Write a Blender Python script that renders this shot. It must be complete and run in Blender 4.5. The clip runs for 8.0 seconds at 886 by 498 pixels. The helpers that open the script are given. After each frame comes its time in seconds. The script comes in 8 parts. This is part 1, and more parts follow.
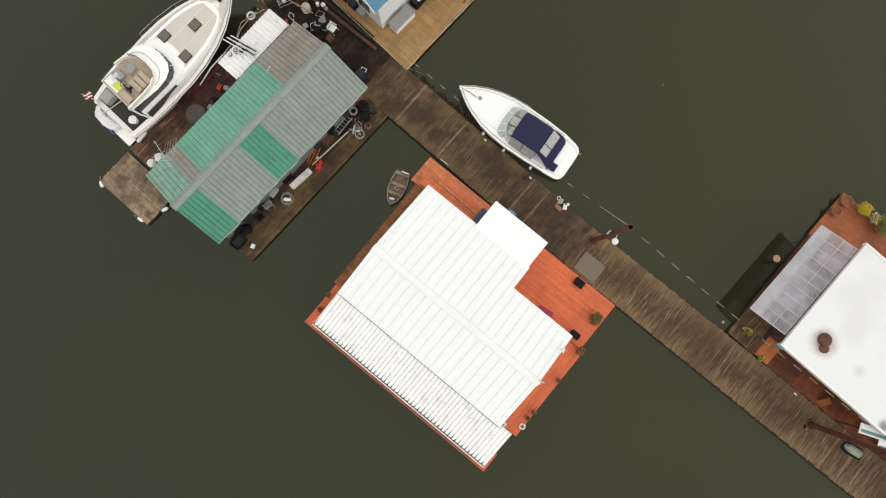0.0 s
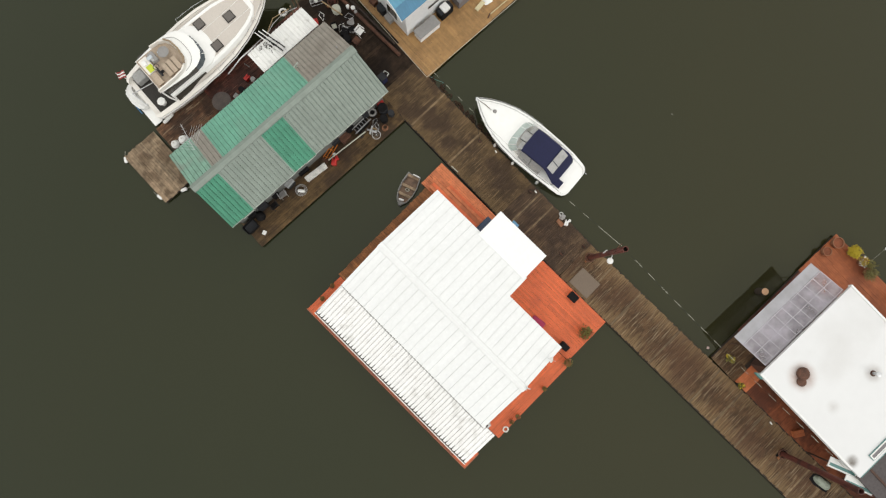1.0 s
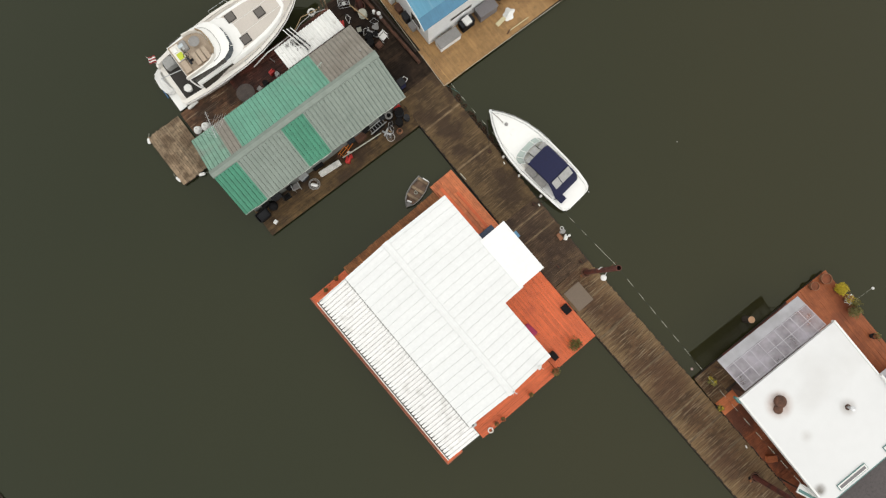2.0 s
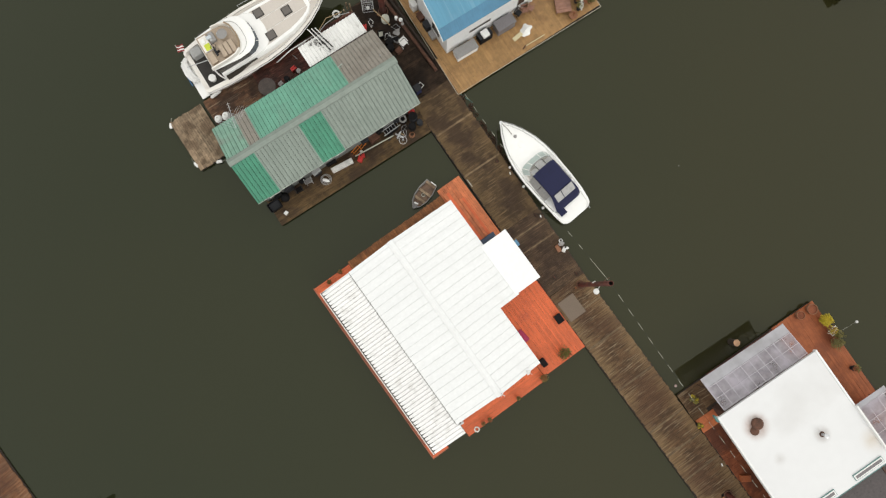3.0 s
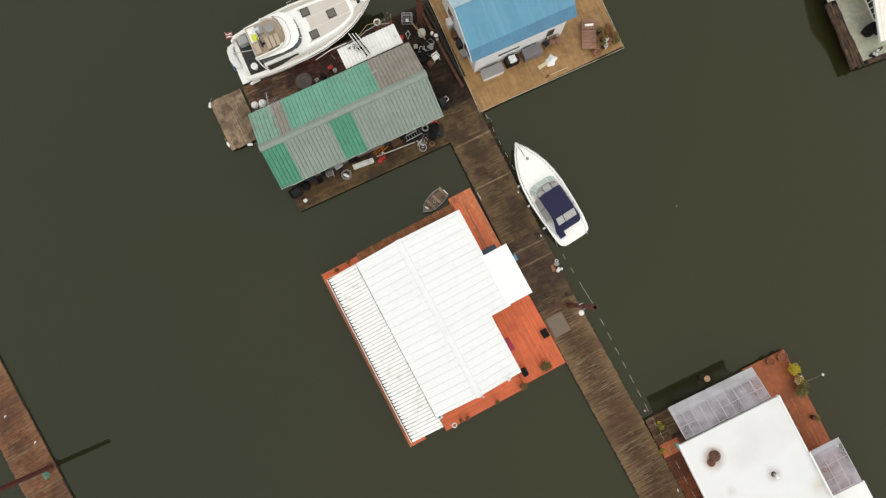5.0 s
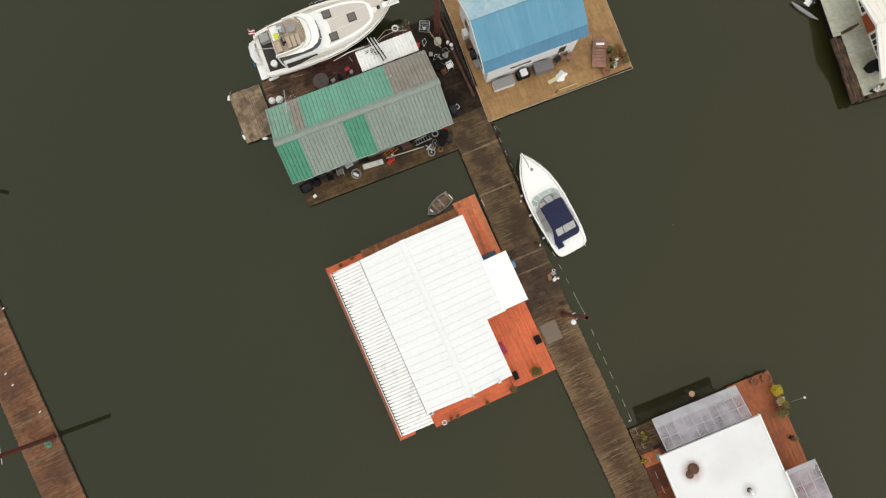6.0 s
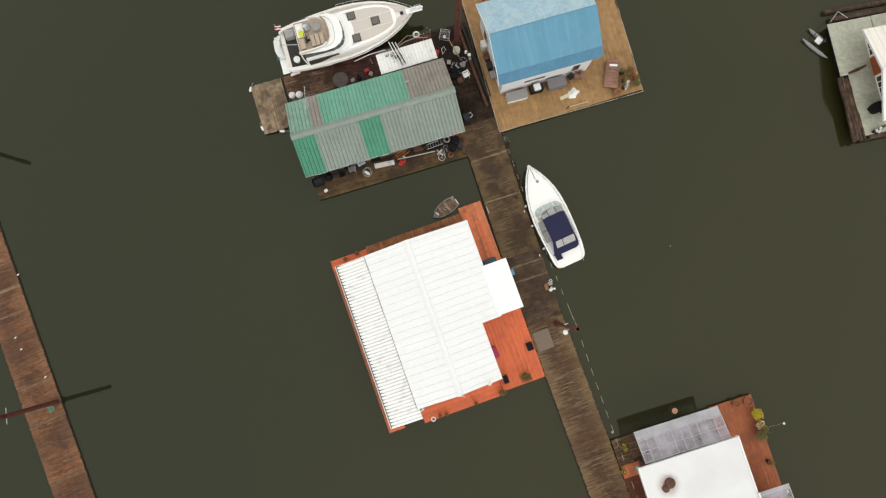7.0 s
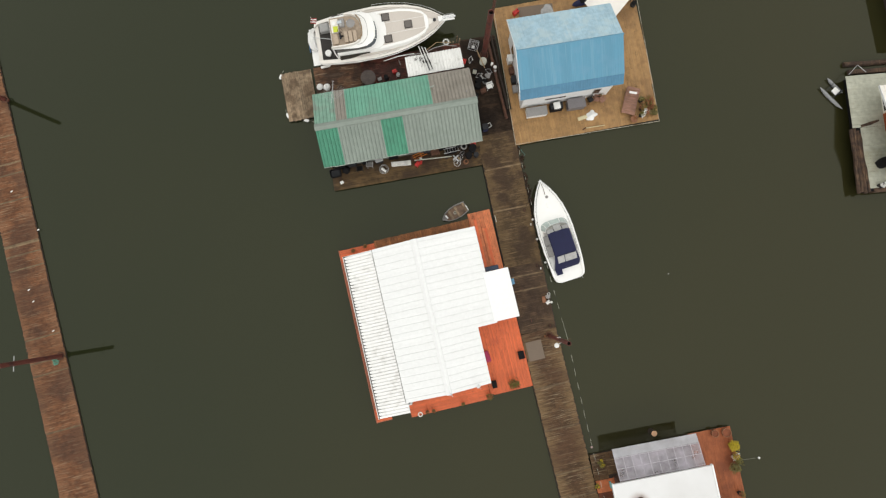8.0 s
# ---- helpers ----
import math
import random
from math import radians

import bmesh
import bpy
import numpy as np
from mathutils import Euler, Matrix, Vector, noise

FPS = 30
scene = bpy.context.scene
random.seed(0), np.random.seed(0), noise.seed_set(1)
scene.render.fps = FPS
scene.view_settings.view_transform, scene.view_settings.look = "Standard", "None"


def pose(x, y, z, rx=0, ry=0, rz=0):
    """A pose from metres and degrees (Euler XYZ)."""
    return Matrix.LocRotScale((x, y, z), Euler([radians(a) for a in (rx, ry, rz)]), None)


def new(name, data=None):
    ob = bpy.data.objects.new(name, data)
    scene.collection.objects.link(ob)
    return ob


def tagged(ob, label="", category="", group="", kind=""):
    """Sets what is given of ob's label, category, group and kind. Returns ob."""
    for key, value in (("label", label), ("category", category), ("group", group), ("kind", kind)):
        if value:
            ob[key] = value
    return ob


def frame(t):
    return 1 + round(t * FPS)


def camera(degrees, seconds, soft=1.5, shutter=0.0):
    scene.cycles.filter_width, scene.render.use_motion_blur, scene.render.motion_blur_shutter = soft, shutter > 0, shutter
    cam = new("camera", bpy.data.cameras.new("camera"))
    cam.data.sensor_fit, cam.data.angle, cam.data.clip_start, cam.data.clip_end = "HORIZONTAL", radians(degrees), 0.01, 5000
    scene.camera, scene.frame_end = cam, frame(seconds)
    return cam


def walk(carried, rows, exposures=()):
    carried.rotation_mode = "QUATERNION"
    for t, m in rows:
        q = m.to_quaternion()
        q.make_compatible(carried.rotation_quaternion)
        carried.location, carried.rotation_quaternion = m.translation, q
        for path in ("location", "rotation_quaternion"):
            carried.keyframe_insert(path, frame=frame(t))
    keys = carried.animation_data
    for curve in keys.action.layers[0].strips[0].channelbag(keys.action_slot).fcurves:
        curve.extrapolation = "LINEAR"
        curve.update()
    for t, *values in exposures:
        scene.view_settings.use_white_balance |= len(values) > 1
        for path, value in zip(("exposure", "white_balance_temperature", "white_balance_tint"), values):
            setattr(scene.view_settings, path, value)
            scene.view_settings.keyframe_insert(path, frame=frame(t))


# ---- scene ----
# the camera: a drone that climbs straight up, turning, its lens tipped a little off straight down
cam = camera(74.0, 8.0, soft=1.25)
TILT, LEAN = 4.157, 0.103
ROWS = [
    (0.0, 0.000, 0.000, 40.380, -48.000),
    (0.5, 0.065, 0.011, 41.191, -45.281),
    (1.0, 0.134, 0.026, 42.002, -42.639),
    (1.5, 0.205, 0.045, 42.814, -40.131),
    (2.0, 0.277, 0.061, 43.622, -37.744),
    (2.5, 0.343, 0.064, 44.424, -35.454),
    (3.0, 0.406, 0.061, 45.216, -33.262),
    (3.5, 0.467, 0.060, 45.993, -31.174),
    (4.0, 0.527, 0.069, 46.755, -29.192),
    (4.5, 0.588, 0.086, 47.514, -27.290),
    (5.0, 0.651, 0.110, 48.283, -25.437),
    (5.5, 0.714, 0.140, 49.072, -23.593),
    (6.0, 0.780, 0.170, 49.873, -21.684),
    (6.5, 0.844, 0.200, 50.675, -19.597),
    (7.0, 0.883, 0.237, 51.475, -17.092),
    (7.5, 0.882, 0.288, 52.272, -14.002),
    (8.0, 0.855, 0.347, 53.066, -10.569),
]
walk(cam, [(t, pose(x, y, z, 0, 0, yaw) @ pose(0, 0, 0, TILT) @ pose(0, 0, 0, 0, LEAN)) for t, x, y, z, yaw in ROWS],
     [(0.0, 0.04), (8.0, 0.04)])

# ---- overcast daylight ----
world = bpy.data.worlds.new("overcast")
scene.world = world
world.use_nodes = True
wn, wl = world.node_tree.nodes, world.node_tree.links
sky = wn.new("ShaderNodeTexSky")
sky.sky_type = "NISHITA"
sky.sun_disc = False
sky.sun_elevation, sky.sun_rotation = radians(34), radians(168)
sky.air_density, sky.dust_density, sky.ozone_density = 1.0, 3.0, 1.0
grey = wn.new("ShaderNodeHueSaturation")
grey.inputs["Saturation"].default_value = 0.15
wl.new(sky.outputs[0], grey.inputs["Color"])
# the cloud layer: an even overcast, brighter overhead than at the horizon
geo, sep = wn.new("ShaderNodeTexCoord"), wn.new("ShaderNodeSeparateXYZ")
wl.new(geo.outputs["Generated"], sep.inputs[0])
cloud = wn.new("ShaderNodeValToRGB")
cloud.color_ramp.elements[0].color, cloud.color_ramp.elements[1].color = (6.0, 5.95, 5.7, 1), (11.05, 10.9, 10.4, 1)
wl.new(sep.outputs["Z"], cloud.inputs["Fac"])
cover = wn.new("ShaderNodeMixRGB")
cover.inputs["Fac"].default_value = 0.85
wl.new(grey.outputs[0], cover.inputs["Color1"])
wl.new(cloud.outputs[0], cover.inputs["Color2"])
wl.new(cover.outputs[0], wn["Background"].inputs["Color"])
wn["Background"].inputs["Strength"].default_value = 0.135
sun_data = bpy.data.lights.new("sun", "SUN")
sun_data.energy, sun_data.angle, sun_data.color = 0.5, radians(20), (1.0, 0.97, 0.92)
sun = new("sun", sun_data)
sun.matrix_basis = pose(0, 0, 60, 56, 0, 12)


# ---- materials ----
def mat(name, col, rough=0.6, metal=0.0, var=0.2, scale=2.0, fine=30.0, bump=0.15, stretch=(1, 1, 1), rand=0.0, big=0.12,
        stain=None, stain_at=0.6, stain_scale=0.6, stain_mix=0.6, spec=0.5, mottle=0.0, fleck=None, fleck_mix=0.5, fleck_scale=2.2, ends=None, ends_mix=0.7):
    """A surface with grain, slow patches, per-piece shift (rand), optional stains, streaks (fleck), silvered board ends
    that fray into the brown trodden middle (ends) and fine relief."""
    m = bpy.data.materials.new(name)
    m.use_nodes = True
    n, l = m.node_tree.nodes, m.node_tree.links
    b = n["Principled BSDF"]
    b.inputs["Roughness"].default_value, b.inputs["Metallic"].default_value = rough, metal
    b.inputs["Specular IOR Level"].default_value = spec
    tc, info = n.new("ShaderNodeTexCoord"), n.new("ShaderNodeObjectInfo")
    off = n.new("ShaderNodeVectorMath")
    off.operation = "MULTIPLY_ADD"
    off.inputs[1].default_value = (37.0, 53.0, 71.0)
    comb = n.new("ShaderNodeCombineXYZ")
    for i in range(3):
        l.new(info.outputs["Random"], comb.inputs[i])
    l.new(comb.outputs[0], off.inputs[0])
    l.new(tc.outputs["Object"], off.inputs[2])
    mp = n.new("ShaderNodeMapping")
    mp.inputs["Scale"].default_value = stretch
    l.new(off.outputs[0], mp.inputs["Vector"])

    def nz(s, detail=6.0, src=mp):
        t = n.new("ShaderNodeTexNoise")
        t.inputs["Scale"].default_value, t.inputs["Detail"].default_value = s, detail
        l.new(src.outputs[0], t.inputs["Vector"])
        return t
    grain, slow, relief = nz(scale * 6), nz(scale * 0.35, 3.0), nz(fine)
    ramp = n.new("ShaderNodeValToRGB")
    c2 = tuple(min(1.0, c * (1 + var)) for c in col)
    ramp.color_ramp.elements[0].color = (*[c * (1 - var) for c in col], 1)
    ramp.color_ramp.elements[1].color = (*c2, 1)
    ramp.color_ramp.elements[0].position, ramp.color_ramp.elements[1].position = 0.3, 0.7
    l.new(grain.outputs["Fac"], ramp.inputs["Fac"])
    hsv = n.new("ShaderNodeHueSaturation")
    l.new(ramp.outputs[0], hsv.inputs["Color"])
    add = n.new("ShaderNodeMath")
    add.operation = "MULTIPLY_ADD"
    add.inputs[1].default_value, add.inputs[2].default_value = 2 * big, 1 - big
    l.new(slow.outputs["Fac"], add.inputs[0])
    add2 = n.new("ShaderNodeMath")
    add2.operation = "MULTIPLY_ADD"
    add2.inputs[1].default_value = rand
    sub = n.new("ShaderNodeMath")
    sub.operation = "SUBTRACT"
    sub.inputs[1].default_value = rand * 0.33
    skew = n.new("ShaderNodeMath")
    skew.operation = "POWER"
    skew.inputs[1].default_value = 2.2
    l.new(info.outputs["Random"], skew.inputs[0])
    l.new(skew.outputs[0], add2.inputs[0])
    l.new(add.outputs[0], add2.inputs[2])
    l.new(add2.outputs[0], sub.inputs[0])
    l.new(sub.outputs[0], hsv.inputs["Value"])
    out = hsv
    if mottle:
        spot = n.new("ShaderNodeNewGeometry")
        blotch = nz(2.6, 9.0, spot)
        rng_map = n.new("ShaderNodeMapRange")
        rng_map.inputs["From Min"].default_value, rng_map.inputs["From Max"].default_value = 0.36, 0.64
        rng_map.inputs["To Min"].default_value, rng_map.inputs["To Max"].default_value = 1 - mottle, 1 + mottle * 0.7
        wide = nz(0.55, 4.0, spot)
        both_sizes = n.new("ShaderNodeMath")
        both_sizes.operation = "MULTIPLY_ADD"
        both_sizes.inputs[1].default_value, both_sizes.inputs[2].default_value = 0.5, -0.25
        l.new(wide.outputs["Fac"], both_sizes.inputs[0])
        sum_up = n.new("ShaderNodeMath")
        sum_up.operation = "ADD"
        l.new(blotch.outputs["Fac"], sum_up.inputs[0])
        l.new(both_sizes.outputs[0], sum_up.inputs[1])
        l.new(sum_up.outputs[0], rng_map.inputs["Value"])
        tone = n.new("ShaderNodeHueSaturation")
        l.new(hsv.outputs[0], tone.inputs["Color"])
        l.new(rng_map.outputs[0], tone.inputs["Value"])
        hsv = out = tone
    if fleck:
        streak = nz(fleck_scale, 8.0)
        fr = n.new("ShaderNodeValToRGB")
        fr.color_ramp.elements[0].position, fr.color_ramp.elements[1].position = 0.56, 0.65
        l.new(streak.outputs["Fac"], fr.inputs["Fac"])
        dose = n.new("ShaderNodeMath")
        dose.operation = "MULTIPLY"
        dose.inputs[1].default_value = fleck_mix
        l.new(fr.outputs[0], dose.inputs[0])
        bleach = n.new("ShaderNodeMixRGB")
        l.new(dose.outputs[0], bleach.inputs["Fac"])
        l.new(hsv.outputs[0], bleach.inputs["Color1"])
        bleach.inputs["Color2"].default_value = (*fleck, 1)
        hsv = out = bleach
    if ends:
        along, reach, frayed, cover, silver = n.new("ShaderNodeSeparateXYZ"), n.new("ShaderNodeMath"), n.new("ShaderNodeMath"), n.new("ShaderNodeMapRange"), n.new("ShaderNodeMixRGB")
        reach.operation, frayed.operation = "ABSOLUTE", "MULTIPLY_ADD"
        l.new(tc.outputs["Object"], along.inputs[0])
        l.new(along.outputs["X"], reach.inputs[0])
        l.new(nz(2.4, 7.0).outputs["Fac"], frayed.inputs[0])
        frayed.inputs[1].default_value = 3.4
        l.new(reach.outputs[0], frayed.inputs[2])
        cover.inputs["From Min"].default_value, cover.inputs["From Max"].default_value = 2.3, 3.3
        cover.inputs["To Max"].default_value = ends_mix
        l.new(frayed.outputs[0], cover.inputs["Value"])
        l.new(cover.outputs[0], silver.inputs["Fac"])
        l.new(hsv.outputs[0], silver.inputs["Color1"])
        silver.inputs["Color2"].default_value = (*ends, 1)
        hsv = out = silver
    if stain:
        where = n.new("ShaderNodeNewGeometry")
        st = nz(stain_scale, 8.0, where)
        sr = n.new("ShaderNodeValToRGB")
        sr.color_ramp.elements[0].position, sr.color_ramp.elements[1].position = stain_at, min(1.0, stain_at + 0.12)
        l.new(st.outputs["Fac"], sr.inputs["Fac"])
        amt = n.new("ShaderNodeMath")
        amt.operation = "MULTIPLY"
        amt.inputs[1].default_value = stain_mix
        l.new(sr.outputs[0], amt.inputs[0])
        mix = n.new("ShaderNodeMixRGB")
        l.new(amt.outputs[0], mix.inputs["Fac"])
        l.new(hsv.outputs[0], mix.inputs["Color1"])
        mix.inputs["Color2"].default_value = (*stain, 1)
        out = mix
    l.new(out.outputs[0], b.inputs["Base Color"])
    if bump:
        bp = n.new("ShaderNodeBump")
        bp.inputs["Strength"].default_value, bp.inputs["Distance"].default_value = bump, 0.02
        l.new(relief.outputs["Fac"], bp.inputs["Height"])
        l.new(bp.outputs[0], b.inputs["Normal"])
    return m


def srgb(r, g, b, k=0.82):
    """A base colour from how it looks in flat daylight."""
    return tuple(k * ((c / 255 + 0.055) / 1.055) ** 2.4 for c in (r, g, b))


GRAIN = (0.25, 4, 4)
LONG = (0.11, 4.5, 4.5)
BOARD = (0.3, 4.5, 4.5)
M = {
    "dock": mat("weathered_dock_wood", srgb(88, 70, 48), 0.8, var=0.2, scale=2.0, stretch=BOARD, rand=0.34, big=0.2, stain=srgb(58, 43, 32), stain_at=0.47, stain_scale=0.7, stain_mix=0.7, spec=0.3, mottle=0.28, fleck=srgb(142, 118, 90), fleck_mix=0.6, fleck_scale=3.0, ends=srgb(114, 92, 62), ends_mix=0.50),
    "dock_dark": mat("damp_dark_wood", srgb(54, 43, 34), 0.85, var=0.2, scale=1.2, stretch=GRAIN, rand=0.16, big=0.25, stain=srgb(32, 26, 23), stain_at=0.46, stain_scale=0.5, stain_mix=0.7, mottle=0.4, fleck=srgb(92, 72, 56), fleck_mix=0.35, spec=0.15),
    "dock_south": mat("silver_brown_dock_wood", srgb(92, 69, 47), 0.8, var=0.2, scale=2.0, stretch=BOARD, rand=0.34, big=0.2, stain=srgb(80, 56, 40), stain_at=0.48, stain_scale=0.4, stain_mix=0.55, spec=0.3, mottle=0.28, fleck=srgb(164, 146, 120), fleck_mix=0.6, fleck_scale=3.0, ends=srgb(136, 112, 80), ends_mix=0.70),
    "dock_mid": mat("stained_dark_dock_wood", srgb(78, 60, 44), 0.75, var=0.2, scale=2.0, stretch=BOARD, rand=0.34, big=0.2, stain=srgb(50, 36, 28), stain_at=0.45, stain_scale=0.5, stain_mix=0.65, spec=0.3, mottle=0.28, fleck=srgb(128, 104, 80), fleck_mix=0.6, fleck_scale=3.0, ends=srgb(100, 80, 58), ends_mix=0.40),
    "dock_red": mat("red_brown_dock_wood", srgb(112, 74, 49), 0.8, var=0.2, scale=2.0, stretch=BOARD, rand=0.34, big=0.2, stain=srgb(74, 53, 42), stain_at=0.48, stain_scale=0.35, stain_mix=0.55, spec=0.3, mottle=0.28, fleck=srgb(162, 138, 112), fleck_mix=0.6, fleck_scale=3.0, ends=srgb(152, 112, 82), ends_mix=0.40),
    "dock_grey": mat("silvered_wood", srgb(146, 126, 103), 0.85, var=0.3, scale=1.6, stretch=LONG, rand=0.3, big=0.25, stain=srgb(76, 58, 42), stain_at=0.5, stain_scale=1.1, stain_mix=0.6, spec=0.3, mottle=0.4, fleck=srgb(176, 160, 134), fleck_mix=0.5),
    "deck_brown": mat("brown_deck_wood", srgb(88, 69, 44), 0.7, var=0.28, scale=1.2, stretch=GRAIN, rand=0.25, big=0.25, stain=srgb(52, 39, 31), stain_at=0.47, stain_scale=0.45, stain_mix=0.7, mottle=0.36, fleck=srgb(132, 108, 78), fleck_mix=0.4, spec=0.25),
    "deck_wine": mat("wine_brown_deck_wood", srgb(98, 54, 43), 0.6, var=0.3, scale=1.2, stretch=GRAIN, rand=0.25, big=0.3, stain=srgb(42, 31, 27), stain_at=0.46, stain_scale=0.5, stain_mix=0.75, mottle=0.45, fleck=srgb(158, 120, 100), fleck_mix=0.6, fleck_scale=3.5, spec=0.2),
    "deck_orange": mat("orange_stained_planks", srgb(220, 105, 57), 0.55, var=0.12, scale=1.0, stretch=GRAIN, rand=0.22, big=0.12, stain=srgb(170, 74, 46), stain_at=0.58, stain_scale=0.5, stain_mix=0.5, mottle=0.08),
    "deck_rust": mat("faded_rust_planks", srgb(164, 94, 58), 0.65, var=0.12, scale=1.0, stretch=GRAIN, rand=0.12, big=0.2, stain=srgb(132, 74, 50), stain_at=0.52, stain_scale=0.45, stain_mix=0.6, mottle=0.14, spec=0.3),
    "deck_rust_dark": mat("worn_dark_rust_planks", srgb(132, 74, 46), 0.65, var=0.25, scale=1.0, stretch=GRAIN, rand=0.14, big=0.25, stain=srgb(88, 52, 38), stain_at=0.5, stain_scale=0.6, stain_mix=0.75, mottle=0.2, spec=0.3),
    "deck_worn": mat("worn_grey_brown_planks", srgb(102, 74, 54), 0.75, var=0.3, scale=1.2, stretch=GRAIN, rand=0.35, big=0.3, stain=srgb(46, 34, 28), stain_at=0.48, stain_scale=0.6, stain_mix=0.7, mottle=0.45, fleck=srgb(168, 146, 122), fleck_mix=0.7, spec=0.25),
    "deck_orange_worn": mat("worn_orange_planks", srgb(206, 118, 72), 0.6, var=0.14, scale=1.0, stretch=GRAIN, rand=0.25, big=0.2, stain=srgb(158, 86, 54), stain_at=0.52, stain_scale=0.7, stain_mix=0.55, mottle=0.16),
    "door_rust": mat("burnt_orange_paint", srgb(158, 78, 38), 0.6, var=0.12, scale=1.0, big=0.12, mottle=0.12),
    "cream_roof": mat("cream_painted_metal", (0.74, 0.71, 0.65), 0.5, var=0.04, scale=0.6, big=0.05, bump=0.03, rand=0.06, stain=(0.60, 0.56, 0.50), stain_at=0.58, stain_scale=0.6, stain_mix=0.4),
    "deck_cedar": mat("red_cedar_planks", srgb(146, 96, 60), 0.7, var=0.25, scale=1.2, stretch=GRAIN, rand=0.4, big=0.2, stain=srgb(84, 54, 36), stain_at=0.5, stain_scale=0.6, stain_mix=0.6, mottle=0.25, spec=0.25),
    "speckled": mat("speckled_grey_roofing", srgb(88, 82, 82), 0.85, var=0.15, scale=1.0, big=0.1, stain=srgb(58, 54, 55), stain_at=0.6, stain_scale=7.0, stain_mix=0.6),
    "table_top": mat("faded_brown_table_top", srgb(76, 66, 61), 0.7, var=0.15, scale=2.0, big=0.15, mottle=0.2),
    "deck_tan": mat("honey_tan_planks", srgb(166, 128, 80), 0.65, var=0.13, scale=1.4, stretch=LONG, rand=0.15, big=0.16, stain=srgb(118, 85, 53), stain_at=0.53, stain_scale=0.7, stain_mix=0.45, mottle=0.16, fleck=srgb(190, 152, 106), fleck_mix=0.3),
    "deck_green": mat("pale_green_deck_paint", srgb(190, 191, 174), 0.7, var=0.06, scale=1.0, stretch=GRAIN, rand=0.08, big=0.12, stain=srgb(150, 142, 112), stain_at=0.54, stain_scale=0.4, stain_mix=0.45, mottle=0.12),
    "beam": mat("old_dark_beam", srgb(52, 42, 34), 0.85, var=0.4, scale=1.5, big=0.3),
    "log": mat("waterlogged_log", srgb(58, 48, 38), 0.8, var=0.5, scale=1.0, big=0.3, bump=0.5),
    "white_roof": mat("white_painted_metal", (0.755, 0.767, 0.767), 0.45, var=0.03, scale=0.6, big=0.03, bump=0.03, rand=0.03, stain=(0.66, 0.67, 0.65), stain_at=0.62, stain_scale=0.5, stain_mix=0.4),
    "white_corr": mat("dirty_white_corrugated_metal", (0.80, 0.80, 0.79), 0.5, var=0.08, scale=1.0, stretch=(0.4, 4, 1), big=0.08, bump=0.05, rand=0.08, stain=(0.50, 0.49, 0.46), stain_at=0.56, stain_scale=1.6, stain_mix=0.4),
    "shed_corr": mat("grimy_white_corrugated_metal", (0.74, 0.74, 0.72), 0.55, var=0.1, scale=1.0, stretch=(0.4, 4, 1), big=0.1, bump=0.05, rand=0.1, stain=(0.36, 0.35, 0.32), stain_at=0.6, stain_scale=1.6, stain_mix=0.6),
    "pontoon": mat("wet_grey_pontoon_skin", srgb(146, 147, 148), 0.25, metal=0.0, var=0.15, scale=2.0, big=0.1),
    "membrane": mat("white_membrane_roofing", (0.76, 0.76, 0.75), 0.6, var=0.03, scale=0.5, big=0.04, bump=0.05, stain=(0.62, 0.59, 0.55), stain_at=0.64, stain_scale=0.25, stain_mix=0.45),
    "plaster": mat("white_porch_membrane", (0.80, 0.81, 0.81), 0.5, var=0.02, scale=0.6, big=0.02, bump=0.03),
    "white_wall": mat("white_painted_boards", (0.72, 0.73, 0.73), 0.6, var=0.05, scale=1.0, big=0.05, bump=0.05),
    "cream_wall": mat("cream_painted_boards", (0.66, 0.63, 0.54), 0.6, var=0.06, scale=1.0, big=0.08, bump=0.05),
    "blue_wall": mat("pale_blue_grey_siding", srgb(196, 205, 212), 0.6, var=0.05, scale=1.0, big=0.05, bump=0.05),
    "brown_wall": mat("dark_brown_siding", srgb(84, 58, 46), 0.75, var=0.2, scale=1.0, big=0.15),
    "grey_wall": mat("grey_board_siding", srgb(120, 122, 118), 0.7, var=0.12, scale=1.0, big=0.1),
    "roof_green": mat("sea_green_metal", srgb(110, 170, 147), 0.5, var=0.06, scale=0.8, stretch=(0.5, 3, 1), rand=0.08, big=0.08, bump=0.05, stain=srgb(126, 158, 142), stain_at=0.54, stain_scale=0.5, stain_mix=0.28, mottle=0.08),
    "roof_green_deep": mat("deep_sea_green_metal", srgb(66, 140, 112), 0.5, var=0.08, scale=0.8, stretch=(0.5, 3, 1), rand=0.12, big=0.1, bump=0.05, stain=srgb(96, 150, 128), stain_at=0.52, stain_scale=0.4, stain_mix=0.4, mottle=0.1),
    "roof_edge": mat("chalky_pale_drip_edge", srgb(176, 184, 174), 0.6, var=0.2, scale=2.0, big=0.2, mottle=0.3),
    "blackish": mat("blackish_brown", srgb(56, 50, 46), 0.9, var=0.4, scale=4.0),
    "edge_paint": mat("flaking_white_edge_paint", srgb(206, 198, 180), 0.7, var=0.15, scale=2.0, big=0.2, stain=srgb(120, 92, 62), stain_at=0.53, stain_scale=0.5, stain_mix=0.9),
    # grey that stands for the shadow line under the upper eave
    "eave_shade": mat("eave_shade_grey", srgb(150, 150, 147), 0.7, var=0.3, scale=3.0, big=0.3),
    "moss": mat("brown_waterline_moss", srgb(70, 50, 34), 0.95, var=0.4, scale=6.0),
